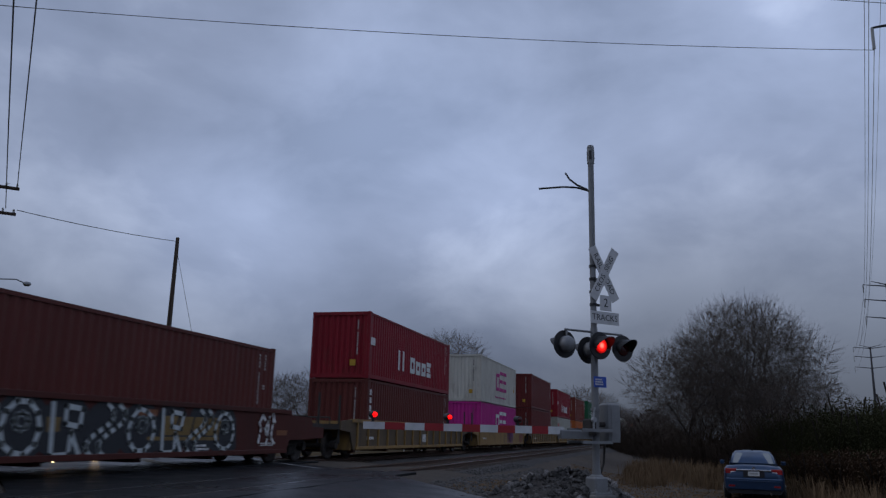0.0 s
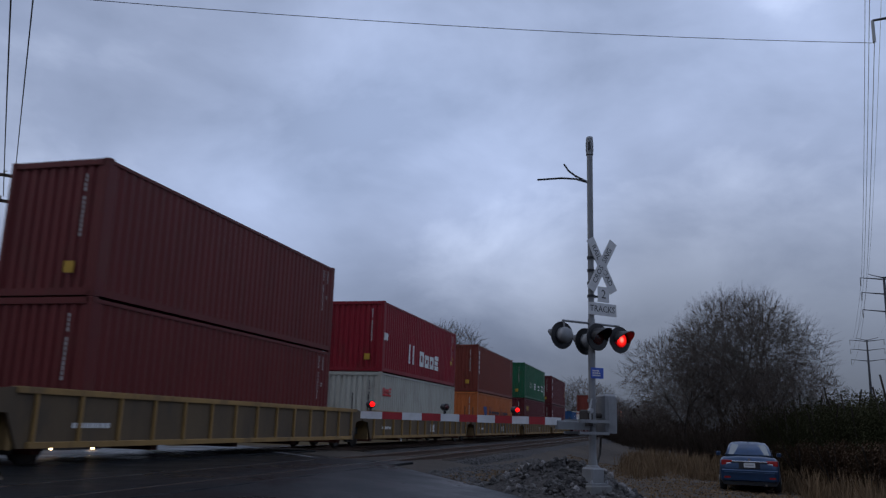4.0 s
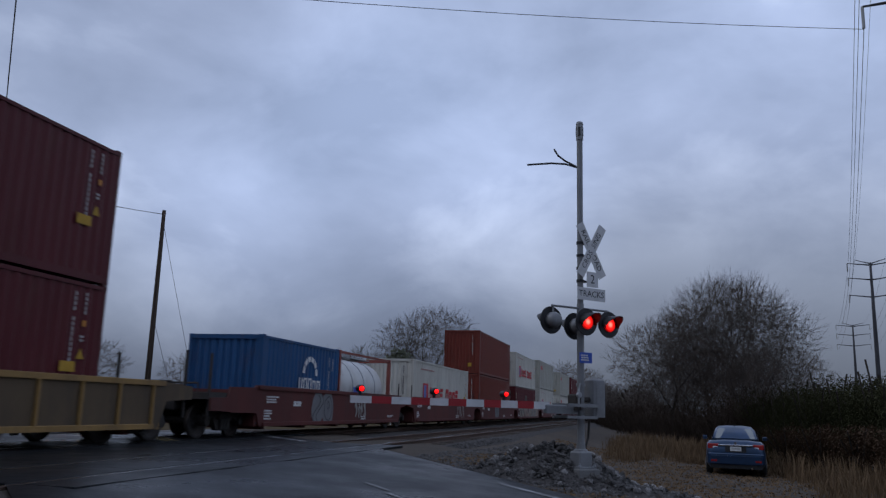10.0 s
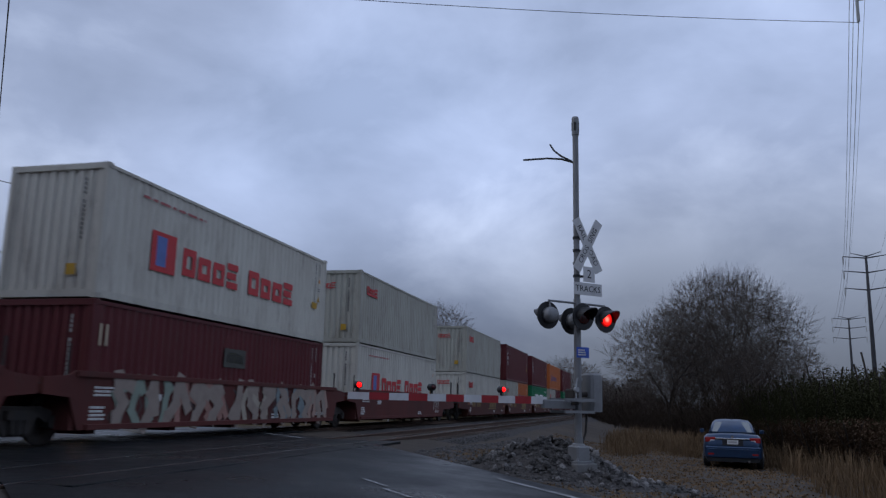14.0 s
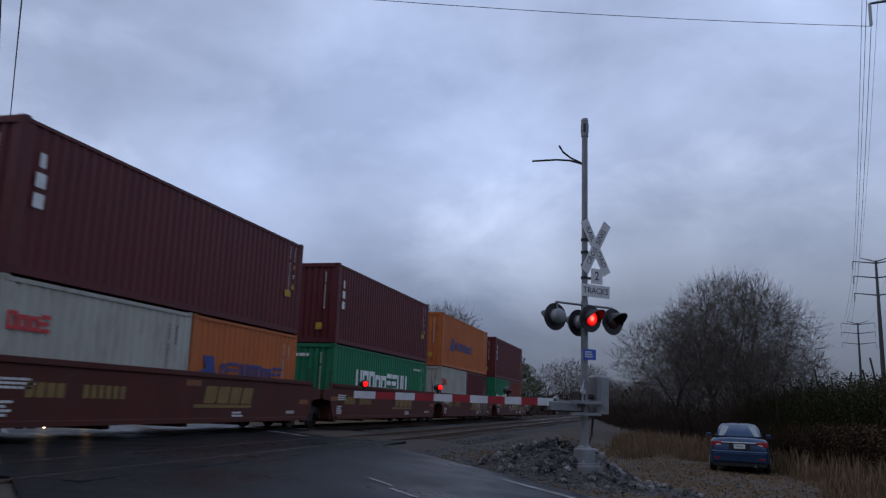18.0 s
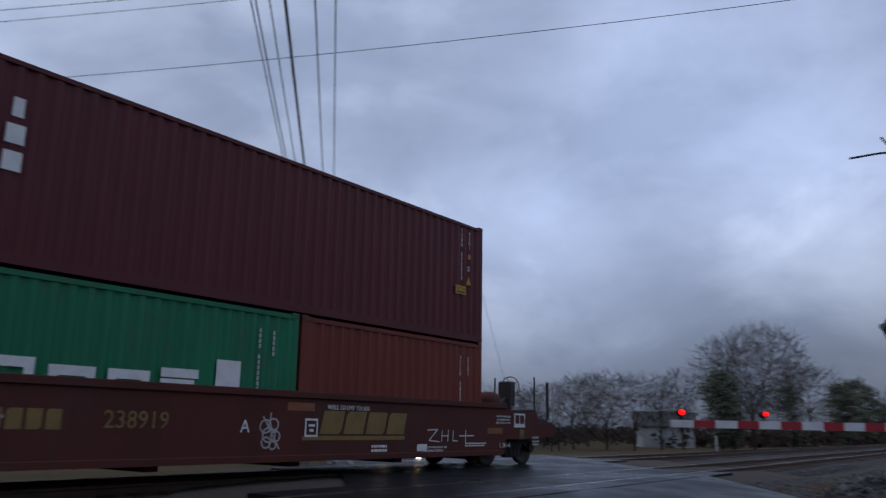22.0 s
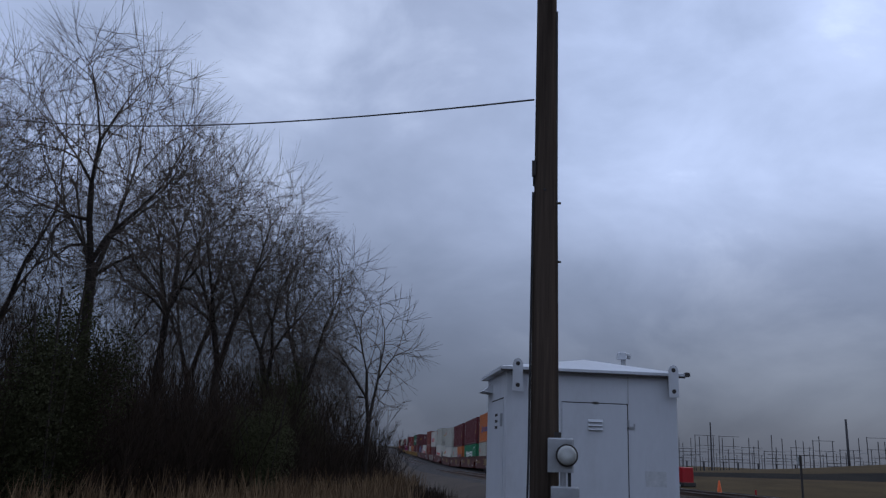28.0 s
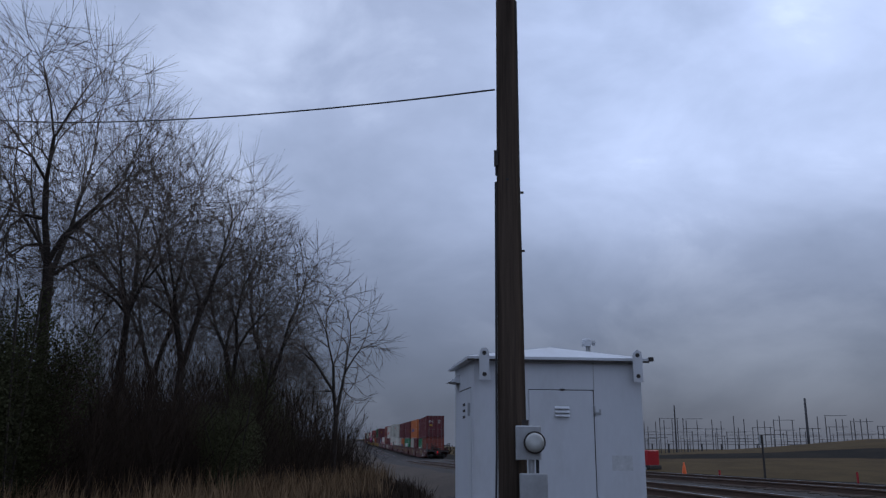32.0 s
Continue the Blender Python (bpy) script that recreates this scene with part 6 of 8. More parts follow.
def road_wheel(parent, x, y, r, w=0.2):
    s = 1 if y > 0 else -1
    ty = part("wheel", Geo().lathe([(r * 0.55, -w / 2), (r * 0.92, -w / 2), (r, -w / 3), (r, w / 3), (r * 0.92, w / 2), (r * 0.55, w / 2)], 20, pose(x, y, r) @ pose(0, 0, 0, 90, 0, 0)), TYRE, parent, soft=True)
    part("rim", Geo().lathe([(0.04, 0.02), (r * 0.3, 0.03), (r * 0.5, 0.0), (r * 0.56, 0.02), (r * 0.56, -0.03), (0.04, -0.03)], 16, pose(x, y + s * w * 0.45, r) @ pose(0, 0, 0, -90 * s, 0, 0)), GALV, ty)
    return ty


def build_sedan(x, y, yaw):
    car = thing("parked_car", "blue sedan parked on a gravel lane, seen from behind", "car", "", pose(x, y, ground_z(x, y) + 0.0, 0, 0, yaw))
    st = [(-2.25, 0.72, 0.42, 0.80), (-2.18, 0.80, 0.30, 0.98), (-1.9, 0.86, 0.24, 1.03), (-1.2, 0.88, 0.20, 1.02), (0.2, 0.88, 0.20, 0.98), (1.3, 0.87, 0.20, 0.93), (1.9, 0.82, 0.24, 0.82), (2.2, 0.70, 0.34, 0.66)]
    part("body", loft([car_ring(*s) for s in st]), CARBLUE, car, soft=True)
    cab = [(-1.75, 0.70, 0.98, 1.06), (-1.15, 0.64, 0.98, 1.40), (-0.6, 0.62, 0.98, 1.46), (0.2, 0.61, 0.96, 1.45), (0.55, 0.64, 0.94, 1.33), (1.25, 0.72, 0.92, 0.97)]
    part("cabin", loft([car_ring(a, b, c, d, 0.0, 0.02) for a, b, c, d in cab]), CARBLUE, car, soft=True)
    part("rear_window", Geo().add([(-1.735, -0.60, 1.07), (-1.735, 0.60, 1.07), (-1.19, 0.50, 1.395), (-1.19, -0.50, 1.395)], [(0, 3, 2, 1)]), GLASSDARK, car, "pale reflecting rear window")
    for s in (-1, 1):
        part("side_window", Geo().add([(-1.2, s * 0.705, 1.06), (0.9, s * 0.715, 1.02), (0.4, s * 0.655, 1.34), (-0.95, s * 0.66, 1.36)], [(0, 1, 2, 3)]), GLASSDARK, car)
        part("tail_lamp", Geo().box(-2.225, -2.12, min(s * 0.48, s * 0.80), max(s * 0.48, s * 0.80), 0.80, 0.945, c=0.015), TAILRED, car, "red tail lamp")
        part("reverse_lamp", Geo().box(-2.232, -2.13, min(s * 0.50, s * 0.66), max(s * 0.50, s * 0.66), 0.805, 0.865, c=0.012), SIGNWHITE, car, "clear reversing lamp")
        part("mirror", Geo().box(0.62, 0.76, min(s * 0.88, s * 1.02), max(s * 0.88, s * 1.02), 1.0, 1.12, c=0.02), CARBLUE, car)
        part("reflector", Geo().box(-2.275, -2.26, min(s * 0.55, s * 0.72), max(s * 0.55, s * 0.72), 0.42, 0.47), TAILRED, car)
        for xx in (-1.35, 1.3):
            road_wheel(car, xx, s * 0.78, 0.315)
    part("bumper", Geo().box(-2.27, -2.05, -0.80, 0.80, 0.36, 0.70, c=0.06), CARBLUE, car)
    part("lower_valance", Geo().box(-2.20, -2.0, -0.74, 0.74, 0.22, 0.36), BLACK, car)
    part("chrome_strip", Geo().box(-2.275, -2.22, -0.50, 0.50, 0.885, 0.925, c=0.008), CHROME, car)
    part("badge", Geo().tube((-2.25, 0, 0.965), (-2.20, 0, 0.965), 0.045, n=14), CHROME, car)
    part("plate_recess", Geo().box(-2.262, -2.2, -0.30, 0.30, 0.70, 0.885), BLACK, car)
    part("bumper_crease", Geo().box(-2.282, -2.2, -0.72, 0.72, 0.575, 0.60, c=0.008), CARBLUE, car)
    part("exhaust", Geo().tube((-2.28, -0.45, 0.24), (-2.0, -0.45, 0.25), 0.035, n=10), CHROME, car)
    plate = part("number_plate", Geo().box(-2.268, -2.25, -0.16, 0.16, 0.74, 0.87), SIGNWHITE, car)
    part("plate_bars", Geo().box(-2.271, -2.268, -0.12, 0.12, 0.785, 0.83), GREYBOX, plate)
    part("aerial", Geo().tube((-1.0, 0, 1.47), (-1.08, 0, 1.53), 0.02, 0.008, 6), BLACK, car)
    return car


def build_pickup(x, y, yaw, paint, label, z=None, head=False, group=""):
    car = thing("pickup_truck", label, "pickup truck", group, pose(x, y, ground_z(x, y) if z is None else z, 0, 0, yaw))
    st = [(-2.75, 0.90, 0.50, 1.05), (-2.70, 0.93, 0.42, 1.12), (-0.6, 0.94, 0.36, 1.12), (0.9, 0.94, 0.36, 1.14), (1.5, 0.93, 0.38, 1.12), (2.4, 0.90, 0.42, 1.05), (2.72, 0.82, 0.48, 0.95)]
    part("body", loft([car_ring(*s) for s in st]), paint, car, soft=True)
    part("bed", Geo().box(-2.6, -0.75, -0.80, 0.80, 1.125, 1.15), BLACK, car)
    cab = [(-0.72, 0.78, 1.08, 1.16), (-0.60, 0.70, 1.08, 1.78), (0.5, 0.70, 1.10, 1.80), (0.95, 0.74, 1.10, 1.55), (1.45, 0.82, 1.10, 1.15)]
    part("cabin", loft([car_ring(a, b, c, d, 0.0, 0.02) for a, b, c, d in cab]), paint, car, soft=True)
    for s in (-1, 1):
        part("side_window", Geo().add([(-0.5, s * 0.775, 1.2), (0.95, s * 0.80, 1.2), (0.45, s * 0.715, 1.66), (-0.45, s * 0.715, 1.66)], [(0, 1, 2, 3)]), GLASSDARK, car)
        part("mirror", Geo().box(0.85, 0.98, min(s * 0.90, s * 1.10), max(s * 0.90, s * 1.10), 1.2, 1.42, c=0.02), BLACK, car)
        part("headlamp", Geo().box(2.66, 2.76, min(s * 0.54, s * 0.72), max(s * 0.54, s * 0.72), 0.78, 0.90, c=0.02), HEADLAMP if head else SIGNWHITE, car, "lit headlamp" if head else "")
        if head:
            part("fog_lamp", Geo().tube((2.80, s * 0.60, 0.36), (2.87, s * 0.60, 0.36), 0.06, n=12), HEADLAMP, car, "lit fog lamp")
        part("tail_lamp", Geo().box(-2.78, -2.70, min(s * 0.74, s * 0.90), max(s * 0.74, s * 0.90), 0.75, 1.05), TAILRED, car)
        for xx in (-1.75, 1.75):
            road_wheel(car, xx, s * 0.84, 0.39, 0.25)
    part("windscreen", Geo().add([(1.40, -0.74, 1.19), (1.40, 0.74, 1.19), (0.93, 0.62, 1.62), (0.93, -0.62, 1.62)], [(0, 1, 2, 3)]), GLASSDARK, car)
    part("front_bumper", Geo().box(2.68, 2.86, -0.88, 0.88, 0.30, 0.66, c=0.04), CHROME if head else BLACK, car)
    part("rear_bumper", Geo().box(-2.92, -2.74, -0.88, 0.88, 0.48, 0.66, c=0.03), CHROME, car)
    part("grille", Geo().box(2.72, 2.78, -0.44, 0.44, 0.72, 0.98), BLACK, car)
    if head:
        for yy in (-0.35, -0.12, 0.12, 0.35):
            part("roof_marker", Geo().box(0.55, 0.62, yy - 0.03, yy + 0.03, 1.81, 1.84), AMBER, car, "lit amber roof marker")
    return car


def build_excavator():
    """Orange wheeled excavator parked across the line, built in a crane's shape: carrier cab, upper works, telescopic
    boom.
    """
    x, y = at(-29.0, 34.5)
    z = ground_z(x, y)
    c = thing("wheeled_excavator", "orange and red wheeled excavator with a telescoping boom parked beside the line", "mobile crane", "", pose(x, y, z, 0, 0, 206) @ Matrix.Diagonal((1.04, -1.1, 1.32, 1)))
    part("chassis", Geo().box(-3.6, 4.3, -1.05, 1.05, 0.75, 1.15, c=0.03), STEELDARK, c)
    part("deck", Geo().box(-3.6, 2.2, -1.2, 1.2, 1.15, 1.28, c=0.02), ORANGE, c)
    cab = part("carrier_cab", Geo().prism([(2.5, 0.75), (4.35, 0.75), (4.45, 1.4), (4.25, 2.45), (2.5, 2.5)], -1.15, 0.35), ORANGE, c)
    part("cab_roof", Geo().box(2.45, 4.2, -1.17, 0.37, 2.5, 2.56, c=0.02), SIGNWHITE, cab)
    for yy in (-1.155, 0.352):
        part("cab_window", Geo().prism([(2.75, 1.6), (3.4, 1.6), (3.4, 2.35), (2.75, 2.35)], yy, yy + 0.004), GLASSDARK, cab)
        part("cab_window", Geo().prism([(3.5, 1.6), (4.25, 1.6), (4.12, 2.35), (3.5, 2.35)], yy, yy + 0.004), GLASSDARK, cab)
    part("front_window", Geo().add([(4.43, -1.0, 1.55), (4.43, 0.25, 1.55), (4.28, 0.25, 2.35), (4.28, -1.0, 2.35)], [(0, 1, 2, 3)]), GLASSDARK, cab)
    part("grille", Geo().box(4.36, 4.40, -0.9, 0.2, 0.85, 1.25), STEELDARK, cab)
    up = part("superstructure", Geo().prism([(-3.7, 1.45), (-0.2, 1.45), (-0.2, 2.1), (-2.3, 2.45), (-3.5, 2.3), (-3.8, 1.9)], -1.15, 0.9), PINKRED, c, "faded red upper body")
    part("counterweight", Geo().box(-4.3, -3.6, -1.2, 1.1, 1.4, 2.2, c=0.06), ORANGE, up)
    part("engine_grille", Geo().box(-2.9, -2.2, -1.16, -1.15, 1.6, 2.0), STEELDARK, up)
    op = part("operator_cab", Geo().prism([(-0.2, 1.45), (1.1, 1.45), (1.15, 2.3), (0.9, 3.1), (-0.2, 3.15)], -1.2, -0.3), STEELDARK, c, "dark operator cab")
    part("cab_window", Geo().prism([(-0.05, 2.0), (0.95, 2.0), (0.8, 2.95), (-0.05, 2.95)], -1.204, -1.2), GLASSDARK, op)
    boom = part("boom", Geo().box(-3.4, 4.9, -0.15, 0.45, 2.35, 2.85, c=0.03), ORANGE, c, "orange telescopic boom")
    part("boom_head", Geo().box(4.9, 5.5, -0.1, 0.4, 2.3, 2.7, c=0.03).tube((5.4, -0.2, 2.3), (5.4, 0.5, 2.3), 0.2, n=12), STEELDARK, boom)
    part("boom_section", Geo().box(4.2, 5.0, -0.08, 0.38, 2.42, 2.78), PINKRED, boom)
    part("winch", Geo().tube((-3.0, -0.2, 2.75), (-3.0, 0.5, 2.75), 0.3, n=14), STEELDARK, c)
    part("hose_loop", Geo().path([(-1.5, -0.4, 2.9), (-1.2, -0.4, 3.25), (-0.8, -0.4, 3.3), (-0.5, -0.4, 3.0)], 0.03, 6), BLACK, c)
    for xx in (-2.9, -1.6, 2.0, 3.4):
        for yy in (-1.0, 1.0):
            road_wheel(c, xx, yy, 0.56, 0.35).matrix_basis = Matrix.Diagonal((1, 1, 1 / 1.32, 1))
    for xx in (-3.5, 1.2):
        part("outrigger", Geo().box(xx - 0.12, xx + 0.12, -1.35, 1.35, 0.8, 1.0).box(xx - 0.1, xx + 0.1, -1.42, -1.25, 0.35, 1.05), ORANGE, c)
    for i in range(4):
        part("step", Geo().box(0.3, 0.8, -1.3, -1.2, 0.45 + i * 0.24, 0.48 + i * 0.24), STEELDARK, c)
    return c


# ---------------------------------------------------------------- poles, wires, far structures
def crossarm(parent, z, half, yaw, mat, pins=(-0.9, -0.5, 0.5, 0.9)):
    arm = part("crossarm", Geo().box(-half, half, -0.05, 0.05, -0.06, 0.06, c=0.01), mat, parent, m=pose(0, 0, z, 0, 0, yaw))
    for p in pins:
        part("insulator", Geo().lathe([(0.02, 0.05), (0.045, 0.08), (0.03, 0.14), (0.05, 0.16), (0.02, 0.22)], 8, pose(p * half, 0, 0)), GREYBOX, arm)
    return arm


def wooden_pole(x, y, h, label, r=0.14, sink=0.0):
    z = ground_z(x, y) - sink
    ob = thing("utility_pole", label, "utility pole", "wooden poles", pose(x, y, z - 0.2))
    part("shaft", Geo().lathe([(r, 0), (r * 0.9, h * 0.4), (r * 0.62, h + 0.2)], 12), POLEWOOD, ob, soft=True)
    return ob, z


def steel_pylon(x, y, h, yaw, arms=(0.80, 0.90, 0.985), half=1.9):
    """Slim steel line pole with three pairs of drooping arms and hanging insulators."""
    z = ground_z(x, y)
    ob = thing("power_pylon", "slim grey steel power pole with three pairs of arms", "power pole", "power line", pose(x, y, z, 0, 0, yaw))
    part("shaft", Geo().lathe([(0.25, -0.5), (0.23, 0.5), (0.17, h * 0.6), (0.10, h)], 12), PYLON, ob, soft=True)
    tips = []
    for f in arms:
        for s in (-1, 1):
            p = (s * half, 0, h * f + 0.25)
            part("arm", Geo().tube((0, 0, h * f), p, 0.07, 0.035, 6), PYLON, ob)
            part("insulator", Geo().tube(p, (p[0], 0, p[2] - 0.75), 0.05, 0.05, 6), GREYBOX, ob)
            tips.append(Vector((x, y, z)) + Matrix.Rotation(radians(yaw), 3, "Z") @ Vector((p[0], 0, p[2] - 0.78)))
    part("top_arm", Geo().tube((-half * 0.65, 0, h + 0.3), (0, 0, h - 0.1), 0.03, 0.06, 6).tube((half * 0.65, 0, h + 0.3), (0, 0, h - 0.1), 0.03, 0.06, 6), PYLON, ob)
    tips += [Vector((x, y, z)) + Matrix.Rotation(radians(yaw), 3, "Z") @ Vector((s * half * 0.65, 0, h + 0.3)) for s in (-1, 1)]
    return tips


PYLON = material("weathered_steel_pole", (0.045, 0.045, 0.05), 0.75, metal=0.1, second=(0.03, 0.028, 0.03), bump=0.05)
TANKDARK = material("dark_tank_wall", (0.025, 0.03, 0.036), 0.7, spec=0.1, bump=0.03)


def build_poles_and_wires():
    # the power line: over the road in front, then away to the east
    p1 = at(-10.0, 55)
    p2 = at(108.6, 27)
    p3 = at(104.0, 82)
    p4 = at(102.75, 132)
    spans = [steel_pylon(*p1, 15.8, 35), steel_pylon(*p2, 18.5, 62, (0.79, 0.89, 0.985)), steel_pylon(*p3, 15.9, 78, half=1.9), steel_pylon(*p4, 15.4, 78, half=2.2)]
    for a, b, sag in ((spans[0], spans[1], 1.6), (spans[1], spans[2], 0.9), (spans[2], spans[3], 0.9)):
        for i in range(8):
            wire("power_line", a[i], b[i], sag * (1.12 if i == 1 and sag > 1 else 1.0), 0.010 if i < 6 else 0.007, "power line wires", "long dark power line wire", 30)
    # road-side pole across the line, with street lamp
    x, y = at(44.35, 37)
    ob, z = wooden_pole(x, y, 12.1, "wooden power pole with crossarms and a street lamp", sink=0.5)
    for k, hh in ((0, 11.75), (1, 10.65)):
        crossarm(ob, hh, 1.0, -45, POLEWOOD)
    lamp = part("lamp_arm", Geo().path([(0, 0, 7.5), (0.5, -0.5, 7.9), (0.95, -0.95, 7.95), (1.15, -1.15, 7.85)], 0.03, 6), GALV, ob)
    part("lamp_head", Geo().lathe([(0.03, 0.10), (0.12, 0.08), (0.17, 0.0), (0.10, -0.08)], 12, pose(1.25, -1.25, 7.8)), GALV, lamp, soft=True)
    part("low_arm", Geo().box(-0.1, 0.9, -0.04, 0.04, 6.6, 6.68), POLEWOOD, ob, m=pose(0, 0, 0, 0, 0, -45))
    part("transformer", Geo().lathe([(0.1, 9.2), (0.22, 9.22), (0.23, 9.95), (0.1, 10.0)], 14, pose(-0.25, 0.25, 0)), GALV, ob, soft=True)
    arms = lambda hh, s: Vector((x, y, z - 0.2 + hh + 0.2)) + RN * s
    nx = Vector((-17.8, -15.4, 9.6))
    for hh, s, e in ((11.75, -0.9, -0.9), (11.75, -0.5, -0.5), (11.75, 0.9, 0.9), (10.65, -0.5, -0.6), (10.65, 0.6, 0.5), (10.1, 0.1, 0.1)):
        wire("road_line", arms(hh, s), nx + RN * e + Vector((0, 0, hh - 11.3)), 0.8, 0.016 if hh > 10.4 else 0.03, "road-side wires", "overhead wire along the road")
    # behind the camera, out of view: the pole that carries the other end
    ob2, z2 = wooden_pole(-17.8, -15.4, 10.6, "wooden power pole with crossarms", 0.15)
    crossarm(ob2, 10.4, 1.0, -45, POLEWOOD)
    # slender pole to the east of it
    tx, ty = at(55.95, 43)
    ob3, z3 = wooden_pole(tx, ty, 11.6, "plain slender wooden pole with guy wires", 0.15, 0.55)
    wire("road_line", arms(10.65, 1.0), (tx, ty, z3 + 11.4), 0.1, 0.016, "road-side wires", "overhead wire along the road")
    for dx in (2.2, 3.4):
        wire("guy_wire", (tx, ty, z3 + (11.0 if dx > 3 else 6.0)), (tx + dx, ty - dx * 0.4, z3), 0.0, 0.012, "guy wires", "thin dark steel guy wire", 2)
    # poles before the pine wood
    fx, fy = at(35.5, 58)
    ob4, z4 = wooden_pole(fx, fy, 10.5, "wooden pole with a crossarm at the wood's edge")
    crossarm(ob4, 10.2, 0.9, 20, POLEWOOD)
    part("lamp_arm", Geo().path([(0, 0, 6.2), (0.9, -0.4, 6.6), (1.5, -0.6, 6.6)], 0.035, 6), GALV, ob4)
    for s in (-0.5, 0.1, 0.6):
        wire("road_line", arms(11.75, s), (fx, fy + s, z4 + 10.2), 0.6, 0.014, "road-side wires", "overhead wire along the road")
    gx, gy = at(39.0, 66)
    wooden_pole(gx, gy, 7.0, "short wooden pole at the wood's edge", 0.12)
    # service drop to the bungalow's pole
    px, py = 7.75 * math.sin(radians(-78.55)), 7.75 * math.cos(radians(-78.55))
    ex, ey = at(-122, 24)
    wire("service_wire", (px - 0.05, py - 0.12, 4.48), (ex, ey, 9.2), 0.5, 0.010, "service wires", "dark service wire to the pole")
    wooden_pole(ex, ey, 11.2, "wooden pole among the trees", 0.13)
    for e in (0.0, 0.12):
        wire("service_wire", (px + 0.02, py + e * 0.5, 6.4 + e), (-4, -6 + e, 9.8 + e), 0.2, 0.012, "service wires", "dark service wire to the pole")


def build_substation():
    """Far lattice of steel posts and beams behind a mown bank."""
    rnd = random.Random(4)
    sub = thing("substation", "distant electrical substation of thin grey steel posts and beams", "substation", "", pose(0, 0, -2.4))
    for i in range(64):
        az = -71.5 + i * 0.36 + rnd.uniform(-.12, .12)
        d = 235 + rnd.uniform(-15, 20)
        x, y = at(az, d)
        h = rnd.choice((6.5, 7.5, 9.5, 9.5, 10.5, 8.0))
        part("post", Geo().box(x - 0.075, x + 0.075, y - 0.075, y + 0.075, -2.6, -1.0 + h), PYLON, sub)
        if i % 2 == 0:
            x2, y2 = at(az + 1.25, d)
            for hh in (h * 0.72, h * 0.98) if i % 4 == 0 else (h * 0.62,):
                part("beam", Geo().tube((x, y, -1 + hh), (x2, y2, -1 + hh), 0.055, n=4), PYLON, sub)
        if i % 3 == 0:
            part("bus_bar", Geo().tube((x, y, 2.2), (*at(az + 1.8, d), 2.2), 0.045, n=4), PYLON, sub)
            part("insulator_column", Geo().tube((x, y + 1, -1), (x, y + 1, 2.2), 0.2, n=6), PYLON, sub)
        if i % 2:
            part("short_post", Geo().tube((*at(az + 0.17, d - 8), -2.6), (*at(az + 0.17, d - 8), rnd.uniform(3.2, 5.2)), 0.07, n=4), PYLON, sub)
    for k, z_ in enumerate((2.9, 3.7, 4.6, 5.6)):
        for a0 in range(-71, -48, 3):
            part("line_bar", Geo().tube((*at(a0 + 0.4 * k, 232), z_), (*at(a0 + 0.4 * k + 2.4, 232), z_ + 0.1), 0.05, n=4), GALV if k % 2 else PYLON, sub)
    for az, h in ((-67.6, 13.4), (-52, 13.0), (-48.6, 15)):
        x, y = at(az, 225)
        part("tall_post", Geo().tube((x, y, -2.6), (x, y, h - 1.2), 0.28, 0.16, n=8), PYLON, sub)
    x, y = at(-43.6, 255)
    tank = thing("storage_tank", "dark round storage tank with a pale domed roof", "storage tank", "", pose(x, y, -4.0))
    part("wall", Geo().lathe([(9.0, 0), (9.0, 7.0), (8.9, 7.1)], 32), TANKDARK, tank)
    part("roof", Geo().lathe([(9.1, 7.1), (6.0, 8.2), (2.0, 8.7), (0.3, 8.8)], 32), SIGNWHITE, tank, soft=True)
    part("roof_vent", Geo().tube((0, 0, 7.7), (0, 0, 10.5), 0.15, n=6), PYLON, tank)
    for az, d, h in ((0.1, 210, 16), (5.5, 230, 15)):
        x, y = at(az, d)
        tw = thing("lattice_tower", "distant grey lattice power tower", "power tower", "far towers", pose(x, y, -1.0, 0, 0, 20))
        for sx in (-1, 1):
            for sy in (-1, 1):
                part("leg", Geo().tube((sx * 1.6, sy * 1.6, 0), (sx * 0.35, sy * 0.35, h), 0.11, 0.07, 4), PYLON, tw)
        for k in range(6):
            f0, f1 = k / 6, (k + 1) / 6
            w0, w1 = 1.6 - 1.25 * f0, 1.6 - 1.25 * f1
            for sy in (-1, 1):
                part("brace", Geo().tube((-w0, sy * w0, h * f0), (w1, sy * w1, h * f1), 0.05, n=3).tube((w0, sy * w0, h * f0), (-w1, sy * w1, h * f1), 0.05, n=3), PYLON, tw)
        for f in (0.75, 0.97):
            part("arm", Geo().tube((-3.2, 0, h * f), (3.2, 0, h * f), 0.09, n=4), PYLON, tw)
    # the ridge of mown land before it: lawn, slope painted dark for shade, pale crest rising to the north
    bank = Geo()
    el_z = lambda el, d: 0.95 + d * math.tan(radians(el))
    for i in range(57):
        az = -78 + i
        crest = float(np.interp(az, (-78, -69.3, -62, -55.6, -50, -42, -30, -22), (-1.0, -0.94, -0.45, 0.14, -0.08, -0.5, -1.25, -1.5)))
        drop = float(np.interp(az, (-78, -69, -56, -40, -22), (0.05, 0.08, 0.56, 0.40, 0.15)))
        foot = float(np.interp(az, (-78, -69, -57, -40, -22), (-1.25, -1.25, -1.06, -1.35, -1.8)))
        for d, z in ((64, ground_z(*at(az, 64)) - 0.5), (70, el_z(-2.0, 70)), (90, el_z(foot, 90)), (95, el_z(crest - drop, 95)), (112, el_z(crest, 112)), (140, el_z(crest, 112) - 0.5), (165, -3.2)):
            bank.v.append((*at(az, d), z))
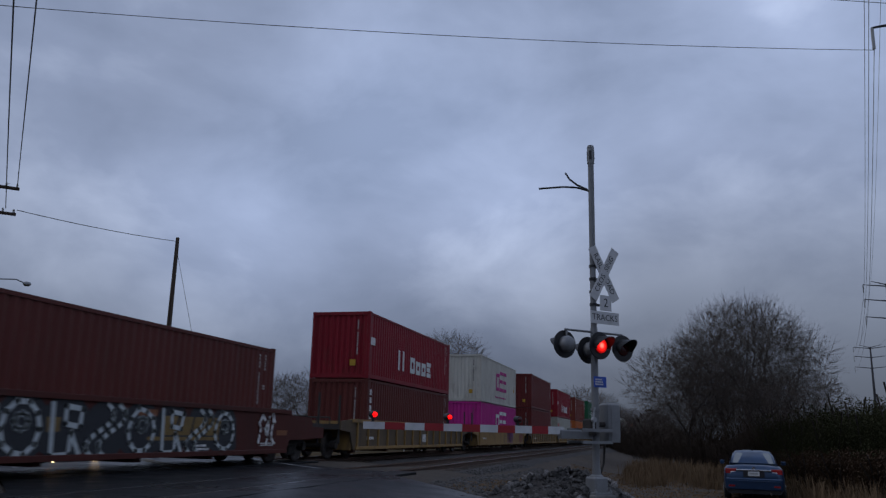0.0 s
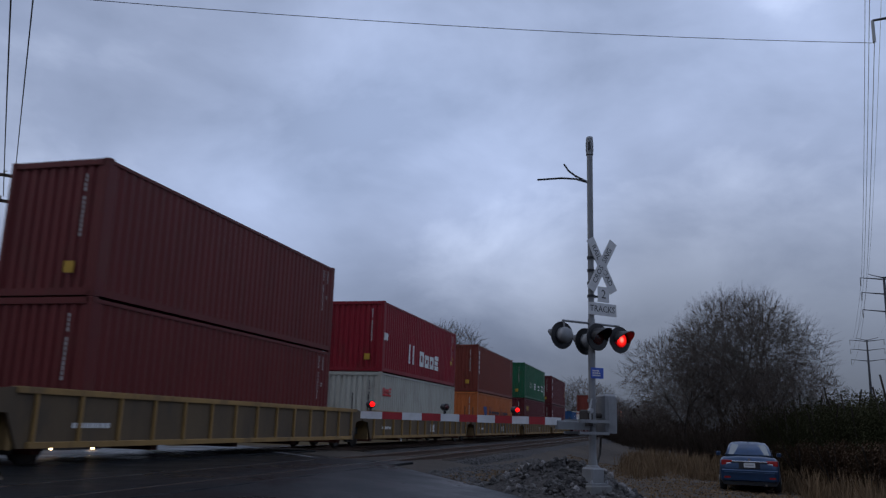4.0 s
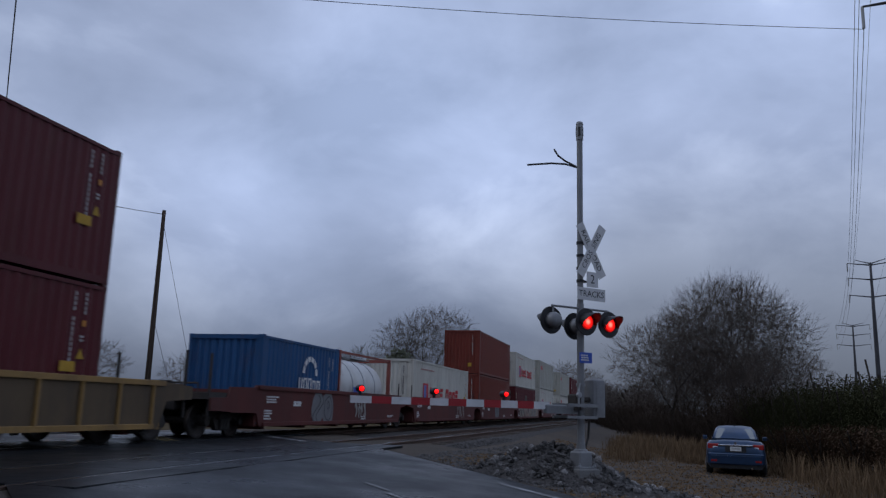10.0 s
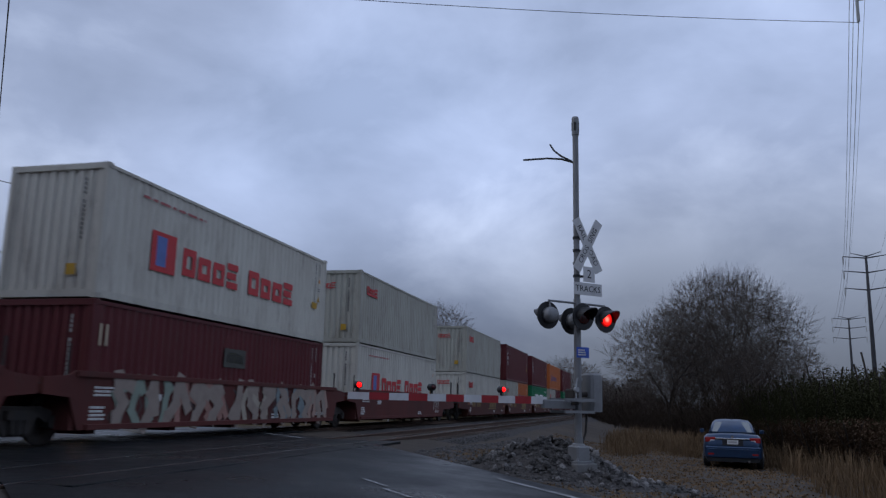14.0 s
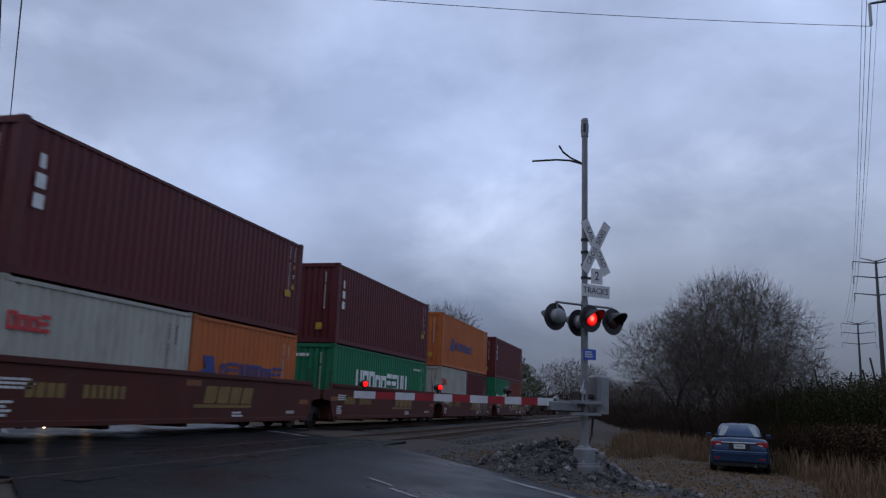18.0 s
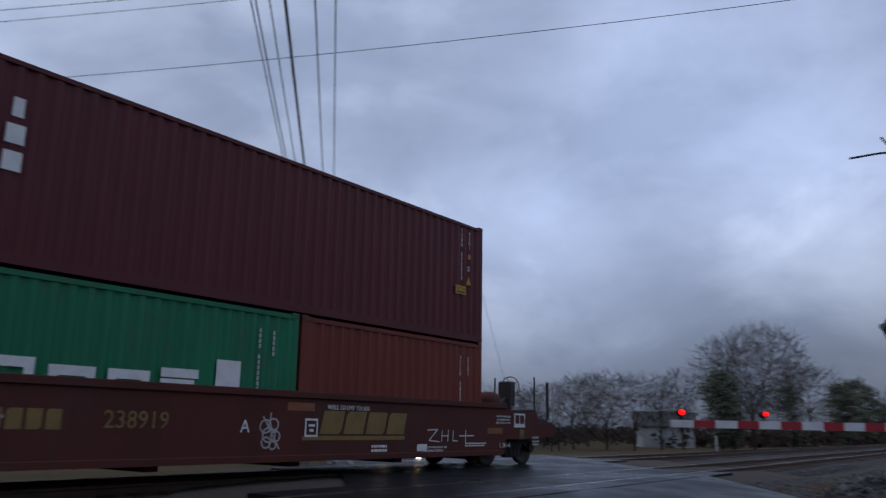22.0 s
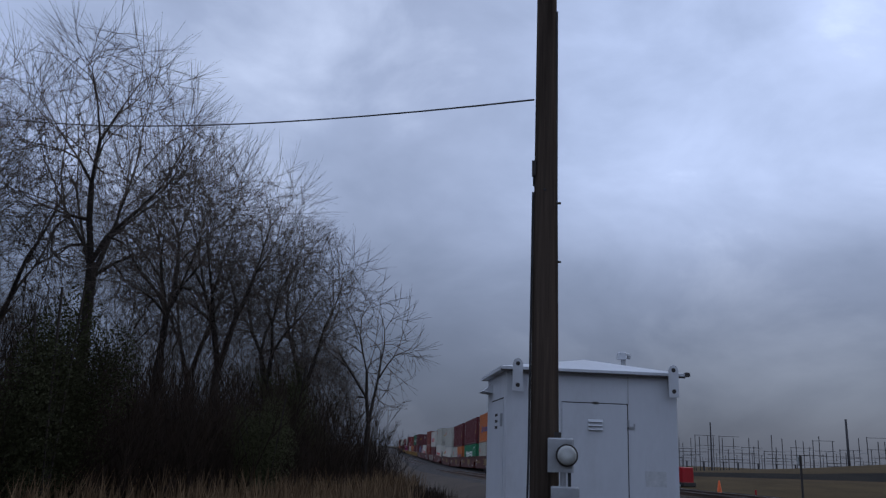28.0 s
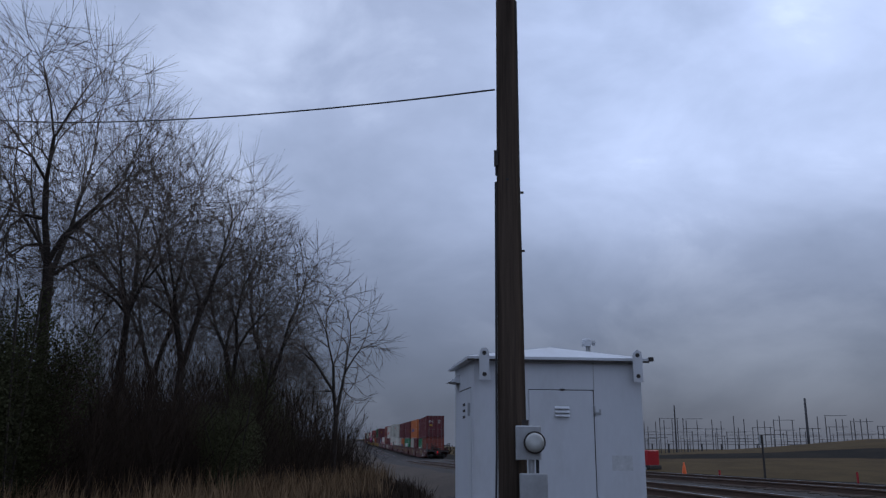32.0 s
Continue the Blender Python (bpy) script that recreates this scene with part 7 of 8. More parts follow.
    bank.f = [(i * 7 + j, (i + 1) * 7 + j, (i + 1) * 7 + j + 1, i * 7 + j + 1) for i in range(56) for j in range(6)]
    ob = solid("grass_bank", bank, LAWN, "low bank of pale winter grass with shade painted along its slope", "bank", kind="structure", soft=True)
    ob.data.materials.append(CINDER_AND_SHADE)
    # the slope's faces get the dark colour in place of real shade
    for i, p in enumerate(ob.data.polygons):
        p.material_index = 1 if i % 6 == 2 else 0


def build_far_side():
    x, y = at(10.9, 21.5)
    z = ground_z(x, y)
    cab = thing("signal_cabinet", "grey metal signal cabinet with a white notice", "cabinet", "", pose(x, y, z, 0, 0, -8))
    part("body", Geo().box(-0.88, 0.88, -0.5, 0.5, 0.05, 1.86, c=0.02), GREYBOX, cab)
    part("base", Geo().box(-0.95, 0.95, -0.55, 0.55, -0.1, 0.06), CONCRETE, cab)
    part("lid", Geo().box(-0.92, 0.92, -0.54, 0.54, 1.86, 1.91), GREYBOX, cab)
    for sx in (-0.44, 0.44):
        part("door", Geo().box(sx - 0.42, sx + 0.42, -0.515, -0.5, 0.12, 1.80), GREYBOX, cab)
    part("notice", Geo().box(0.28, 0.55, -0.522, -0.515, 1.1, 1.35), SIGNWHITE, cab)
    part("handle", Geo().box(0.04, 0.08, -0.545, -0.515, 0.9, 1.05), STEELDARK, cab)
    px, py = at(17.3, 39)
    build_pickup(px, py, 0, CARRED, "red pickup truck waiting on the side road", group="")
    tx, ty = at(50.35, 31)
    build_pickup(tx, ty, 227, CARWHITE, "pale pickup truck with lit headlamps waiting at the gate", head=True)
    # small things on the verge
    bx, by = at(29.2, 60)
    bs = thing("blue_sign", "small blue sign board on two posts", "sign", "", pose(bx, by, ground_z(bx, by), 0, 0, -25))
    part("board", Geo().box(-0.75, 0.75, -0.04, 0.04, 0.45, 1.25), SIGNBLUE, bs)
    part("board_text", bars(1.0, 0.35, 2, 6), SIGNWHITE, bs, m=pose(0, -0.045, 0.85, 90, 0, 0))
    for sx in (-0.6, 0.6):
        part("post", Geo().box(sx - 0.04, sx + 0.04, -0.03, 0.03, -0.1, 0.46), SIGNWHITE, bs)
    cx, cy = at(30.2, 30)
    rs = thing("round_marker", "round red marker on a short post", "marker", "", pose(cx, cy, ground_z(cx, cy)))
    part("disc", Geo().tube((0, -0.02, 0.75), (0, 0.02, 0.75), 0.3, n=20), GATERED, rs)
    part("post", Geo().tube((0, 0.03, -0.1), (0, 0.03, 0.75), 0.025, n=6), STEELDARK, rs)
    for az, d, h in ((-24.4, 27, 0.95), (72.3, 52, 0.95), (31.5, 58, 1.2)):
        x, y = at(az, d)
        mk = thing("marker_post", "white marker post in the ground", "marker post", "marker posts", pose(x, y, ground_z(x, y), 6 if az == -24.4 else 0, 4 if az == -24.4 else 0, 0))
        part("stake", Geo().box(-0.05, 0.05, -0.03, 0.03, -0.2, h, c=0.01), SIGNWHITE, mk)
    for az, d, h in ((-56.95, 62, 0.75), (-65.0, 60, 0.35)):
        x, y = at(az, d)
        mk = thing("marker_post", "short red marker post in the grass", "marker post", "red marker posts", pose(x, y, ground_z(x, y)))
        part("stake", Geo().box(-0.06, 0.06, -0.05, 0.05, -0.2, h, c=0.01), GATERED, mk)
    x, y = at(-62.25, 46)
    sg = thing("track_sign", "small grey sign on a dark post beside the track", "sign", "", pose(x, y, ground_z(x, y), 0, 0, -62))
    part("post", Geo().box(-0.05, 0.05, -0.04, 0.04, -0.2, 2.2, c=0.01), STEELDARK, sg)
    part("board", Geo().box(-0.22, 0.22, -0.06, -0.04, 1.72, 2.16, c=0.01), GREYBOX, sg)
    part("board_text", bars(0.34, 0.26, 3, 4), STEELDARK, sg, m=pose(0, -0.063, 1.94, 90, 0, 0))
    x, y = at(-59.5, 112)
    tp = thing("bare_pole", "thick dark bare pole on a grassy bank", "pole", "", pose(x, y, -0.4))
    part("shaft", Geo().lathe([(0.17, -0.6), (0.16, 2.0), (0.13, 6.45), (0.0, 6.5)], 10), PYLON, tp, soft=True)
    x, y = at(-69.75, 72)
    rm = thing("track_machine", "small red track machine with a dark mast", "vehicle", "", pose(x, y, ground_z(x, y), 0, 0, 205))
    part("chassis", Geo().box(-1.3, 1.3, -0.7, 0.7, 0.25, 0.55, c=0.04), STEELDARK, rm)
    part("engine_hood", Geo().box(-0.2, 1.15, -0.6, 0.6, 0.55, 1.15, c=0.08), CARRED, rm)
    part("cab", Geo().box(-1.15, -0.2, -0.62, 0.62, 0.55, 1.75, c=0.05), CARRED, rm)
    part("cab_window", Geo().box(-1.0, -0.35, -0.64, -0.62, 1.05, 1.6), GLASSDARK, rm)
    part("mast", Geo().box(0.35, 0.47, -0.06, 0.06, 1.1, 2.6), STEELDARK, rm)
    part("mast_head", Geo().box(0.27, 0.55, -0.12, 0.12, 2.25, 2.75, c=0.04), STEELDARK, rm)
    for sx in (-0.9, 0.9):
        for sy in (-0.72, 0.72):
            road_wheel(rm, sx, sy, 0.28, 0.12)
    for az, d in ((-67.2, 46), (-30.5, 27)):
        x, y = at(az, d)
        cn = thing("traffic_cone", "orange traffic cone beside the track", "traffic cone", "traffic cones", pose(x, y, ground_z(x, y)))
        part("cone", Geo().lathe([(0.14, 0.03), (0.11, 0.2), (0.05, 0.62), (0.03, 0.70)], 12), SAFETY, cn, soft=True)
        part("foot", Geo().box(-0.18, 0.18, -0.18, 0.18, 0, 0.035, c=0.01), SAFETY, cn)
    # mown lawn before the woods
    for a0, a1 in ((-24, -5), (24, 43)):
        lawn, ds = Geo(), (49, 51, 60, 70, 80, 90, 98, 101)
        n = a1 - a0 + 1
        for i in range(n):
            for d in ds:
                x, y = at(a0 + i, d)
                lawn.v.append((x, y, ground_z(x, y) + (0.09 if 49 < d < 101 and 0 < i < n - 1 else -0.3)))
        lawn.f = [(i * 8 + j, (i + 1) * 8 + j, (i + 1) * 8 + j + 1, i * 8 + j + 1) for i in range(n - 1) for j in range(7)]
        solid("lawn", lawn, GREENLAWN, "mown green and tan lawn before the trees", "lawn", kind="structure", soft=True)
    # tie stack and a loading edge seen past the tail of the train
    x, y = at(-18, 30)
    st = thing("timber_stack", "stack of dark old sleepers on the verge", "timber stack", "", pose(x, y, ground_z(x, y), 0, 0, -12))
    for i in range(3):
        for j in range(4 - i):
            part("timber", Geo().box(-2.4, 2.4, -0.5 + j * 0.26 + i * 0.13, -0.27 + j * 0.26 + i * 0.13, i * 0.2, 0.19 + i * 0.2, c=0.01), TIE, st)
    # houses and sheds far across, under the trees
    rnd = random.Random(8)
    for az, d, w, h, yaw in ((69.0, 104, 6, 2.5, 30), (-7.0, 120, 8, 2.5, 0)):
        x, y = at(az, d)
        hs = thing("house", "small pale house with a dark shingled roof", "house", "far houses", pose(x, y, ground_z(x, y), 0, 0, yaw))
        part("wall", Geo().box(-w / 2, w / 2, -3, 3, -0.3, h), CLAYROOF, hs)
        part("roof", Geo().prism([(-w / 2 - 0.4, h), (w / 2 + 0.4, h), (w / 2 - 1.2, h + 1.7), (-w / 2 + 1.2, h + 1.7)], -3.4, 3.4), ROOFGREY, hs)
        for k in (-1, 1):
            wn_ = part("window", Geo().box(k * w * 0.25 - 0.5, k * w * 0.25 + 0.5, -3.03, -3.0, 0.9, 2.0), SIGNWHITE, hs)
            part("pane", Geo().box(k * w * 0.25 - 0.43, k * w * 0.25 + 0.43, -3.045, -3.03, 0.97, 1.93), GLASSDARK, wn_)
        part("door", Geo().box(-0.45, 0.45, -3.04, -3.0, 0, 2.05), STEELDARK, hs)
    for az, d, mat in ((54.7, 112, TANKDARK), (56.0, 118, CARBLUE), (57.5, 114, GREYBOX)):
        x, y = at(az, d)
        pc = thing("far_car", "small car parked by houses far across the line", "car", "far cars", pose(x, y, ground_z(x, y), 0, 0, 30))
        part("body", loft([car_ring(*s) for s in ((-2.2, 0.75, 0.35, 0.85), (-1.9, 0.86, 0.25, 0.98), (1.3, 0.87, 0.22, 0.92), (2.2, 0.7, 0.35, 0.7))]), mat, pc, soft=True)
        part("cabin", loft([car_ring(a, b, c_, d_, 0, 0.02) for a, b, c_, d_ in ((-1.6, 0.68, 0.95, 1.05), (-0.9, 0.62, 0.95, 1.45), (0.3, 0.62, 0.93, 1.44), (1.1, 0.7, 0.9, 0.97))]), GLASSDARK, pc, soft=True)
        for sx in (-1.35, 1.3):
            for sy in (-0.78, 0.78):
                road_wheel(pc, sx, sy, 0.31)
    # red vehicle and white tank far down the verge
    x, y = at(-1.5, 95)
    rv = thing("red_machine", "small red machine parked far on the grass", "vehicle", "", pose(x, y, ground_z(x, y)))
    part("body", Geo().box(-1.0, 1.0, -0.7, 0.7, 0.35, 1.1, c=0.08), CARRED, rv)
    part("hood", Geo().box(-0.5, 0.6, -0.5, 0.5, 1.1, 1.7, c=0.08), SAFETY, rv)
    for sx in (-0.7, 0.7):
        for sy in (-0.65, 0.65):
            road_wheel(rv, sx, sy, 0.35, 0.2)


def rock_mesh(seed):
    rnd = random.Random(seed)
    bm = bmesh.new()
    bmesh.ops.create_icosphere(bm, subdivisions=1, radius=1)
    for v in bm.verts:
        v.co *= rnd.uniform(0.65, 1.15)
        v.co.z *= 0.75
    me = bpy.data.meshes.new("rock")
    bm.to_mesh(me)
    bm.free()
    return me


def build_rock_pile():
    """Crushed rock heaped round the mast's footing and strewn along the ballast shoulder."""
    rnd = random.Random(17)
    rocks = [rock_mesh(i) for i in range(6)]
    pile = thing("rock_pile", "heap of crushed grey rock round the signal footing", "rock pile", "", pose(HEAP[0], HEAP[1], 0))
    heap = Geo()
    n = 24
    hz = lambda r, a: -0.62 + 0.90 * math.exp(-(r / (1.4 + 0.2 * math.sin(a))) ** 2) * (1 + 0.05 * math.sin(3 * a + 1)) + 0.04 * math.sin(5 * a + r * 4) + 0.03 * math.sin(9 * a - r * 7)
    heap.v = [(r * math.cos(2 * math.pi * i / n) * 1.0, r * math.sin(2 * math.pi * i / n) * 1.1, hz(r, 2 * math.pi * i / n)) for r in (0.05, 0.4, 0.8, 1.1, 1.4, 1.7, 2.0, 2.4) for i in range(n)]
    heap.f = [(k * n + i, k * n + (i + 1) % n, (k + 1) * n + (i + 1) % n, (k + 1) * n + i) for k in range(7) for i in range(n)] + [tuple(range(n))]
    part("mound", heap, BALLAST, pile, soft=True)
    for i in range(290):
        a, r = rnd.uniform(0, 6.28), 0.2 + 2.3 * rnd.random() ** 0.7
        s = rnd.uniform(0.045, 0.105) * (1.1 if r < 1.6 else 0.8)
        ob = part("rock", rocks[i % 6], STONE, pile, m=pose(r * math.cos(a), r * math.sin(a) * 1.1, hz(r, a) + s * 0.2, rnd.uniform(0, 360), rnd.uniform(0, 360), rnd.uniform(0, 360)) @ Matrix.Diagonal((s, s * rnd.uniform(.7, 1.2), s, 1)))
    # loose stone on the shoulders
    g = Geo()
    base = [rock_mesh(20 + i) for i in range(3)]
    shapes = [([v.co.copy() for v in b.vertices], [tuple(p.vertices) for p in b.polygons]) for b in base]
    for i in range(16000):
        x = rnd.uniform(9, 34) if i % 3 else rnd.uniform(-28, -6)
        y = rnd.choice((rnd.gauss(4.9, 0.55), rnd.uniform(5.2, 6.5), rnd.gauss(9.8, 0.5), rnd.uniform(3.4, 5.0), rnd.uniform(-2.5, 4.0)))
        if i % 4 == 1:
            q, e = rnd.gauss(0, 1.5), rnd.gauss(0, 1.5)
            x, y = HEAP[0] + q * 0.7, HEAP[1] + e * 0.75
        if -1.0 < x * RN.x + y * RN.y < 8.8:
            continue
        s = rnd.uniform(0.018, 0.05)
        v, f = shapes[i % 3]
        z = -0.26 + rail_z(x) if 5.3 < y < 14 else ground_z(x, y)
        rr = math.hypot(x - HEAP[0], (y - HEAP[1]) / 1.1)
        if rr < 2.8:
            z = max(z, hz(rr, math.atan2((y - HEAP[1]) / 1.1, x - HEAP[0])))
        if abs(y - NEAR_Y) < 2.4:
            z = -0.17 - 0.25 * smoothstep(1.5, 2.6, abs(y - NEAR_Y)) + rail_z(x)
        k = len(g.v)
        g.v += [(x + p.x * s, y + p.y * s, z + p.z * s) for p in v]
        g.f += [tuple(q + k for q in p) for p in f]
    litter = Geo()
    for i in range(7000):
        x, y = rnd.uniform(11, 42), rnd.uniform(-4.5, 4.5)
        if -1.0 < x * RN.x + y * RN.y < 8.7 or math.hypot(x - HEAP[0], y - HEAP[1]) < 1.9:
            continue
        leaf_cloud(litter, rnd, (x, y, ground_z(x, y) + 0.012), (0.15, 0.15, 0.008), 3, 0.075)
    solid("leaf_litter", litter, STRAW, "brown leaf litter and straw on gravel", "leaf litter", kind="stuff")
    solid("loose_stones", g, STONE, "loose grey ballast stones beside the rails", "stones", kind="stuff")

# ---------------------------------------------------------------- plants
def bare_tree(seed, height, rx, low, clear, tips, twigs=4, lean=0.25, twig_r=0.0055):
    """Trunk and crown meshes of a leafless tree. Twig ends are strewn over an uneven egg-shaped crown from low to height; limbs run
    to them from the stem, dividing again and again, and each end carries a spray of hair-thin twigs."""
    rng = np.random.default_rng(seed)
    thick, thin = Geo(), Geo()
    zc, rz = (height + low) / 2, (height - low) / 2
    d = rng.normal(size=(tips, 3))
    d /= np.linalg.norm(d, axis=1)[:, None]
    lobes = rng.normal(size=(7, 3))
    lobes /= np.linalg.norm(lobes, axis=1)[:, None]
    reach = 0.80 + 0.26 * np.max(d @ lobes.T, axis=1) ** 3 + rng.normal(0, 0.035, tips)
    pts = d * (reach * (0.30 + 0.70 * rng.random(tips) ** 0.42))[:, None] * np.array([rx, rx, rz])
    pts[:, 2] += zc
    squeeze = np.clip((pts[:, 2] - low) / (0.55 * (height - low)), 0.0, 1.0)
    pts[:, :2] *= (0.45 + 0.55 * np.sqrt(squeeze))[:, None]
    base_r = height * 0.0135

    def bar(p, q, r0, r1):
        (thick if r0 > 0.028 else thin).tube(p, q, max(r0, twig_r), max(r1, twig_r * 0.7), 6 if r0 > 0.06 else 4 if r0 > 0.028 else 3, caps=False)

    def spray(p, q):
        axis = (q - p).normalized()
        step = min(max((q - p).length, 0.085 * height), 0.14 * height)
        for _ in range(twigs):
            w = (axis + Vector(rng.normal(0, 0.19, 3)) + Vector((0, 0, 0.14))).normalized()
            m = p.lerp(q, rng.uniform(0.0, 0.9))
            thin.tube(m, m + w * step * rng.uniform(0.6, 1.25), twig_r, twig_r * 0.4, 3, caps=False)

    def grow(p, heading, group, r):
        n = len(group)
        if n <= 2:
            for k in group:
                q = Vector(k)
                mid = p.lerp(q, 0.5) + heading * (q - p).length * 0.10
                bar(p, mid, r, r * 0.7)
                bar(mid, q, r * 0.7, r * 0.4)
                spray(mid, q)
            return
        c = Vector(group.mean(axis=0))
        to = c - p
        go = (to.normalized() * (1 - lean) + heading * lean + Vector(rng.normal(0, 0.06, 3))).normalized()
        m = p + go * to.length * rng.uniform(0.30, 0.44)
        bar(p, m, r, r * 0.86)
        k = 3 if n > 60 and rng.random() < 0.6 else 2
        seeds = group[rng.choice(n, k, replace=False)]
        rays = group - np.array(m)
        rays = rays / (np.linalg.norm(rays, axis=1)[:, None] + 1e-6)
        for _ in range(3):
            aims = seeds - np.array(m)
            aims = aims / (np.linalg.norm(aims, axis=1)[:, None] + 1e-6)
            own = np.argmax(rays @ aims.T, axis=1)
            seeds = np.array([group[own == j].mean(axis=0) if (own == j).any() else seeds[j] for j in range(k)])
        for j in range(k):
            sub = group[own == j]
            if len(sub) == n:      # no split found: halve it
                grow(m, go, group[: n // 2], r * 0.7)
                sub = group[n // 2:]
            if len(sub):
                grow(m, go, sub, max(r * 0.93 * (len(sub) / n) ** 0.42, 0.007))

    foot = Vector((0, 0, -0.3))
    top = Vector((rng.normal(0, 0.08), rng.normal(0, 0.08), height * clear))
    bar(foot, top, base_r * 1.25, base_r)
    grow(top, Vector((0, 0, 1)), pts, base_r)
    return thick.mesh("trunk"), thin.mesh("crown")


TREES = {}


def tree(kind, x, y, scale=1.0, turn=0.0, label="leafless tree with fine grey-brown twigs", group="bare trees", z=None):
    t, c = TREES[kind]
    ob = thing("tree", label, "tree", group, pose(x, y, ground_z(x, y) if z is None else z, 0, 0, turn) @ Matrix.Diagonal((scale, scale, scale, 1)))
    part("trunk", t, BARK, ob)
    part("crown", c, TWIG, ob)
    return ob


def leaf_cloud(g, rnd, centre, radii, n, size):
    for _ in range(n):
        v = Vector((rnd.gauss(0, 1), rnd.gauss(0, 1), rnd.gauss(0, 1))).normalized() * rnd.random() ** 0.4
        p = Vector(centre) + Vector((v.x * radii[0], v.y * radii[1], v.z * radii[2]))
        a = Vector((rnd.gauss(0, 1), rnd.gauss(0, 1), rnd.gauss(0, 1))).normalized()
        b = a.orthogonal().normalized()
        s = size * rnd.uniform(0.6, 1.4)
        g.add([p - a * s * 0.5, p + b * s * 0.28, p + a * s * 0.5, p - b * s * 0.28], [(0, 1, 2, 3)])


def pine_meshes(seed, h, slim=0.17, bare=0.35, size=0.5, n=46):
    """A tall pine: bare lower stem, uneven clumps of needles above."""
    rnd = random.Random(seed)
    t, c = Geo(), Geo()
    t.tube((0, 0, -0.5), (rnd.uniform(-.2, .2), rnd.uniform(-.2, .2), h * 0.95), h * 0.013, h * 0.003, 7)
    for i in range(n):
        f = bare + (1 - bare) * (i + rnd.random()) / n
        w = h * slim * math.sqrt(max(0.03, 1 - ((f - 0.60) / 0.43) ** 2)) * rnd.uniform(0.35, 1.2) + 0.2
        a = rnd.uniform(0, 2 * math.pi)
        p = Vector((math.cos(a) * w, math.sin(a) * w, h * f + rnd.uniform(-.2, .3)))
        t.tube((0, 0, h * f - 0.3), p, 0.035, 0.012, 3, caps=False)
        leaf_cloud(c, rnd, (p.x * 0.75, p.y * 0.75, p.z), (w * 0.55 + 0.3, w * 0.55 + 0.3, 0.45 + h * 0.012), 48, size)
    return t.mesh("trunk"), c.mesh("crown")


def bush_mesh(seed, r, h, n, size, stems=10):
    rnd = random.Random(seed)
    t, c = Geo(), Geo()
    for i in range(stems):
        a = rnd.uniform(0, 6.28)
        d = rnd.uniform(0.1, 0.8) * r
        t.path([(0, 0, -0.2), (math.cos(a) * d * 0.5, math.sin(a) * d * 0.5, h * 0.4), (math.cos(a) * d, math.sin(a) * d, h * rnd.uniform(0.7, 1.0))], 0.02, 4)
    for i in range(14):
        a = rnd.uniform(0, 6.28)
        d = rnd.uniform(0, 0.75) * r
        leaf_cloud(c, rnd, (math.cos(a) * d, math.sin(a) * d, h * rnd.uniform(0.2, 0.8)), (r * 0.42, r * 0.42, h * 0.24), n // 14, size)
    return t.mesh("stem"), c.mesh("foliage")


BUSHES = {}


def bush(kind, x, y, mat, scale=1.0, turn=0.0, label="dense evergreen bush", group="bushes", tall=1.0):
    t, c = BUSHES[kind]
    ob = thing("bush", label, "bush", group, pose(x, y, ground_z(x, y), 0, 0, turn) @ Matrix.Diagonal((scale, scale, scale * tall, 1)))
    part("stem", t, BARK, ob)
    o = part("foliage", c, mat, ob)
    if o.data.materials[0] is not mat:
        o.material_slots[0].link = "OBJECT"
        o.material_slots[0].material = mat
    return ob


def thicket_mesh(seed, w, d, h, n):
    """A tangle of thin upright stems and side twigs over a patch of ground."""
    rnd = random.Random(seed)
    g = Geo()
    for _ in range(n):
        x, y = rnd.uniform(-w, w), rnd.uniform(-d, d)
        hh = h * rnd.uniform(0.3, 0.75) * (1 + 0.5 * math.sin(x * 1.9 + seed) * math.cos(y * 1.3))
        p = Vector((x, y, -0.2))
        q = Vector((rnd.gauss(0, 0.25), rnd.gauss(0, 0.25), 1)).normalized()
        r = rnd.uniform(0.008, 0.02)
        for i in range(4):
            e = p + q * hh / 4
            g.tube(p, e, r * (1 - i * 0.2), r * (0.8 - i * 0.2), 3, caps=False)
            if i:
                for _ in range(3):
                    s = (q + Vector((rnd.gauss(0, 0.6), rnd.gauss(0, 0.6), 0.2))).normalized()
                    m = p.lerp(e, rnd.random())
                    e2 = m + s * hh * rnd.uniform(0.12, 0.3)
                    g.tube(m, e2, r * 0.5, 0.003, 3, caps=False)
                    e3 = m.lerp(e2, 0.5) + (s + Vector((rnd.gauss(0, 0.5), rnd.gauss(0, 0.5), 0.3))).normalized() * hh * 0.14
                    g.tube(m.lerp(e2, 0.5), e3, r * 0.35, 0.003, 3, caps=False)
            p, q = e, (q + Vector((rnd.gauss(0, 0.22), rnd.gauss(0, 0.22), 0.05))).normalized()
    return g.mesh("brushwood")


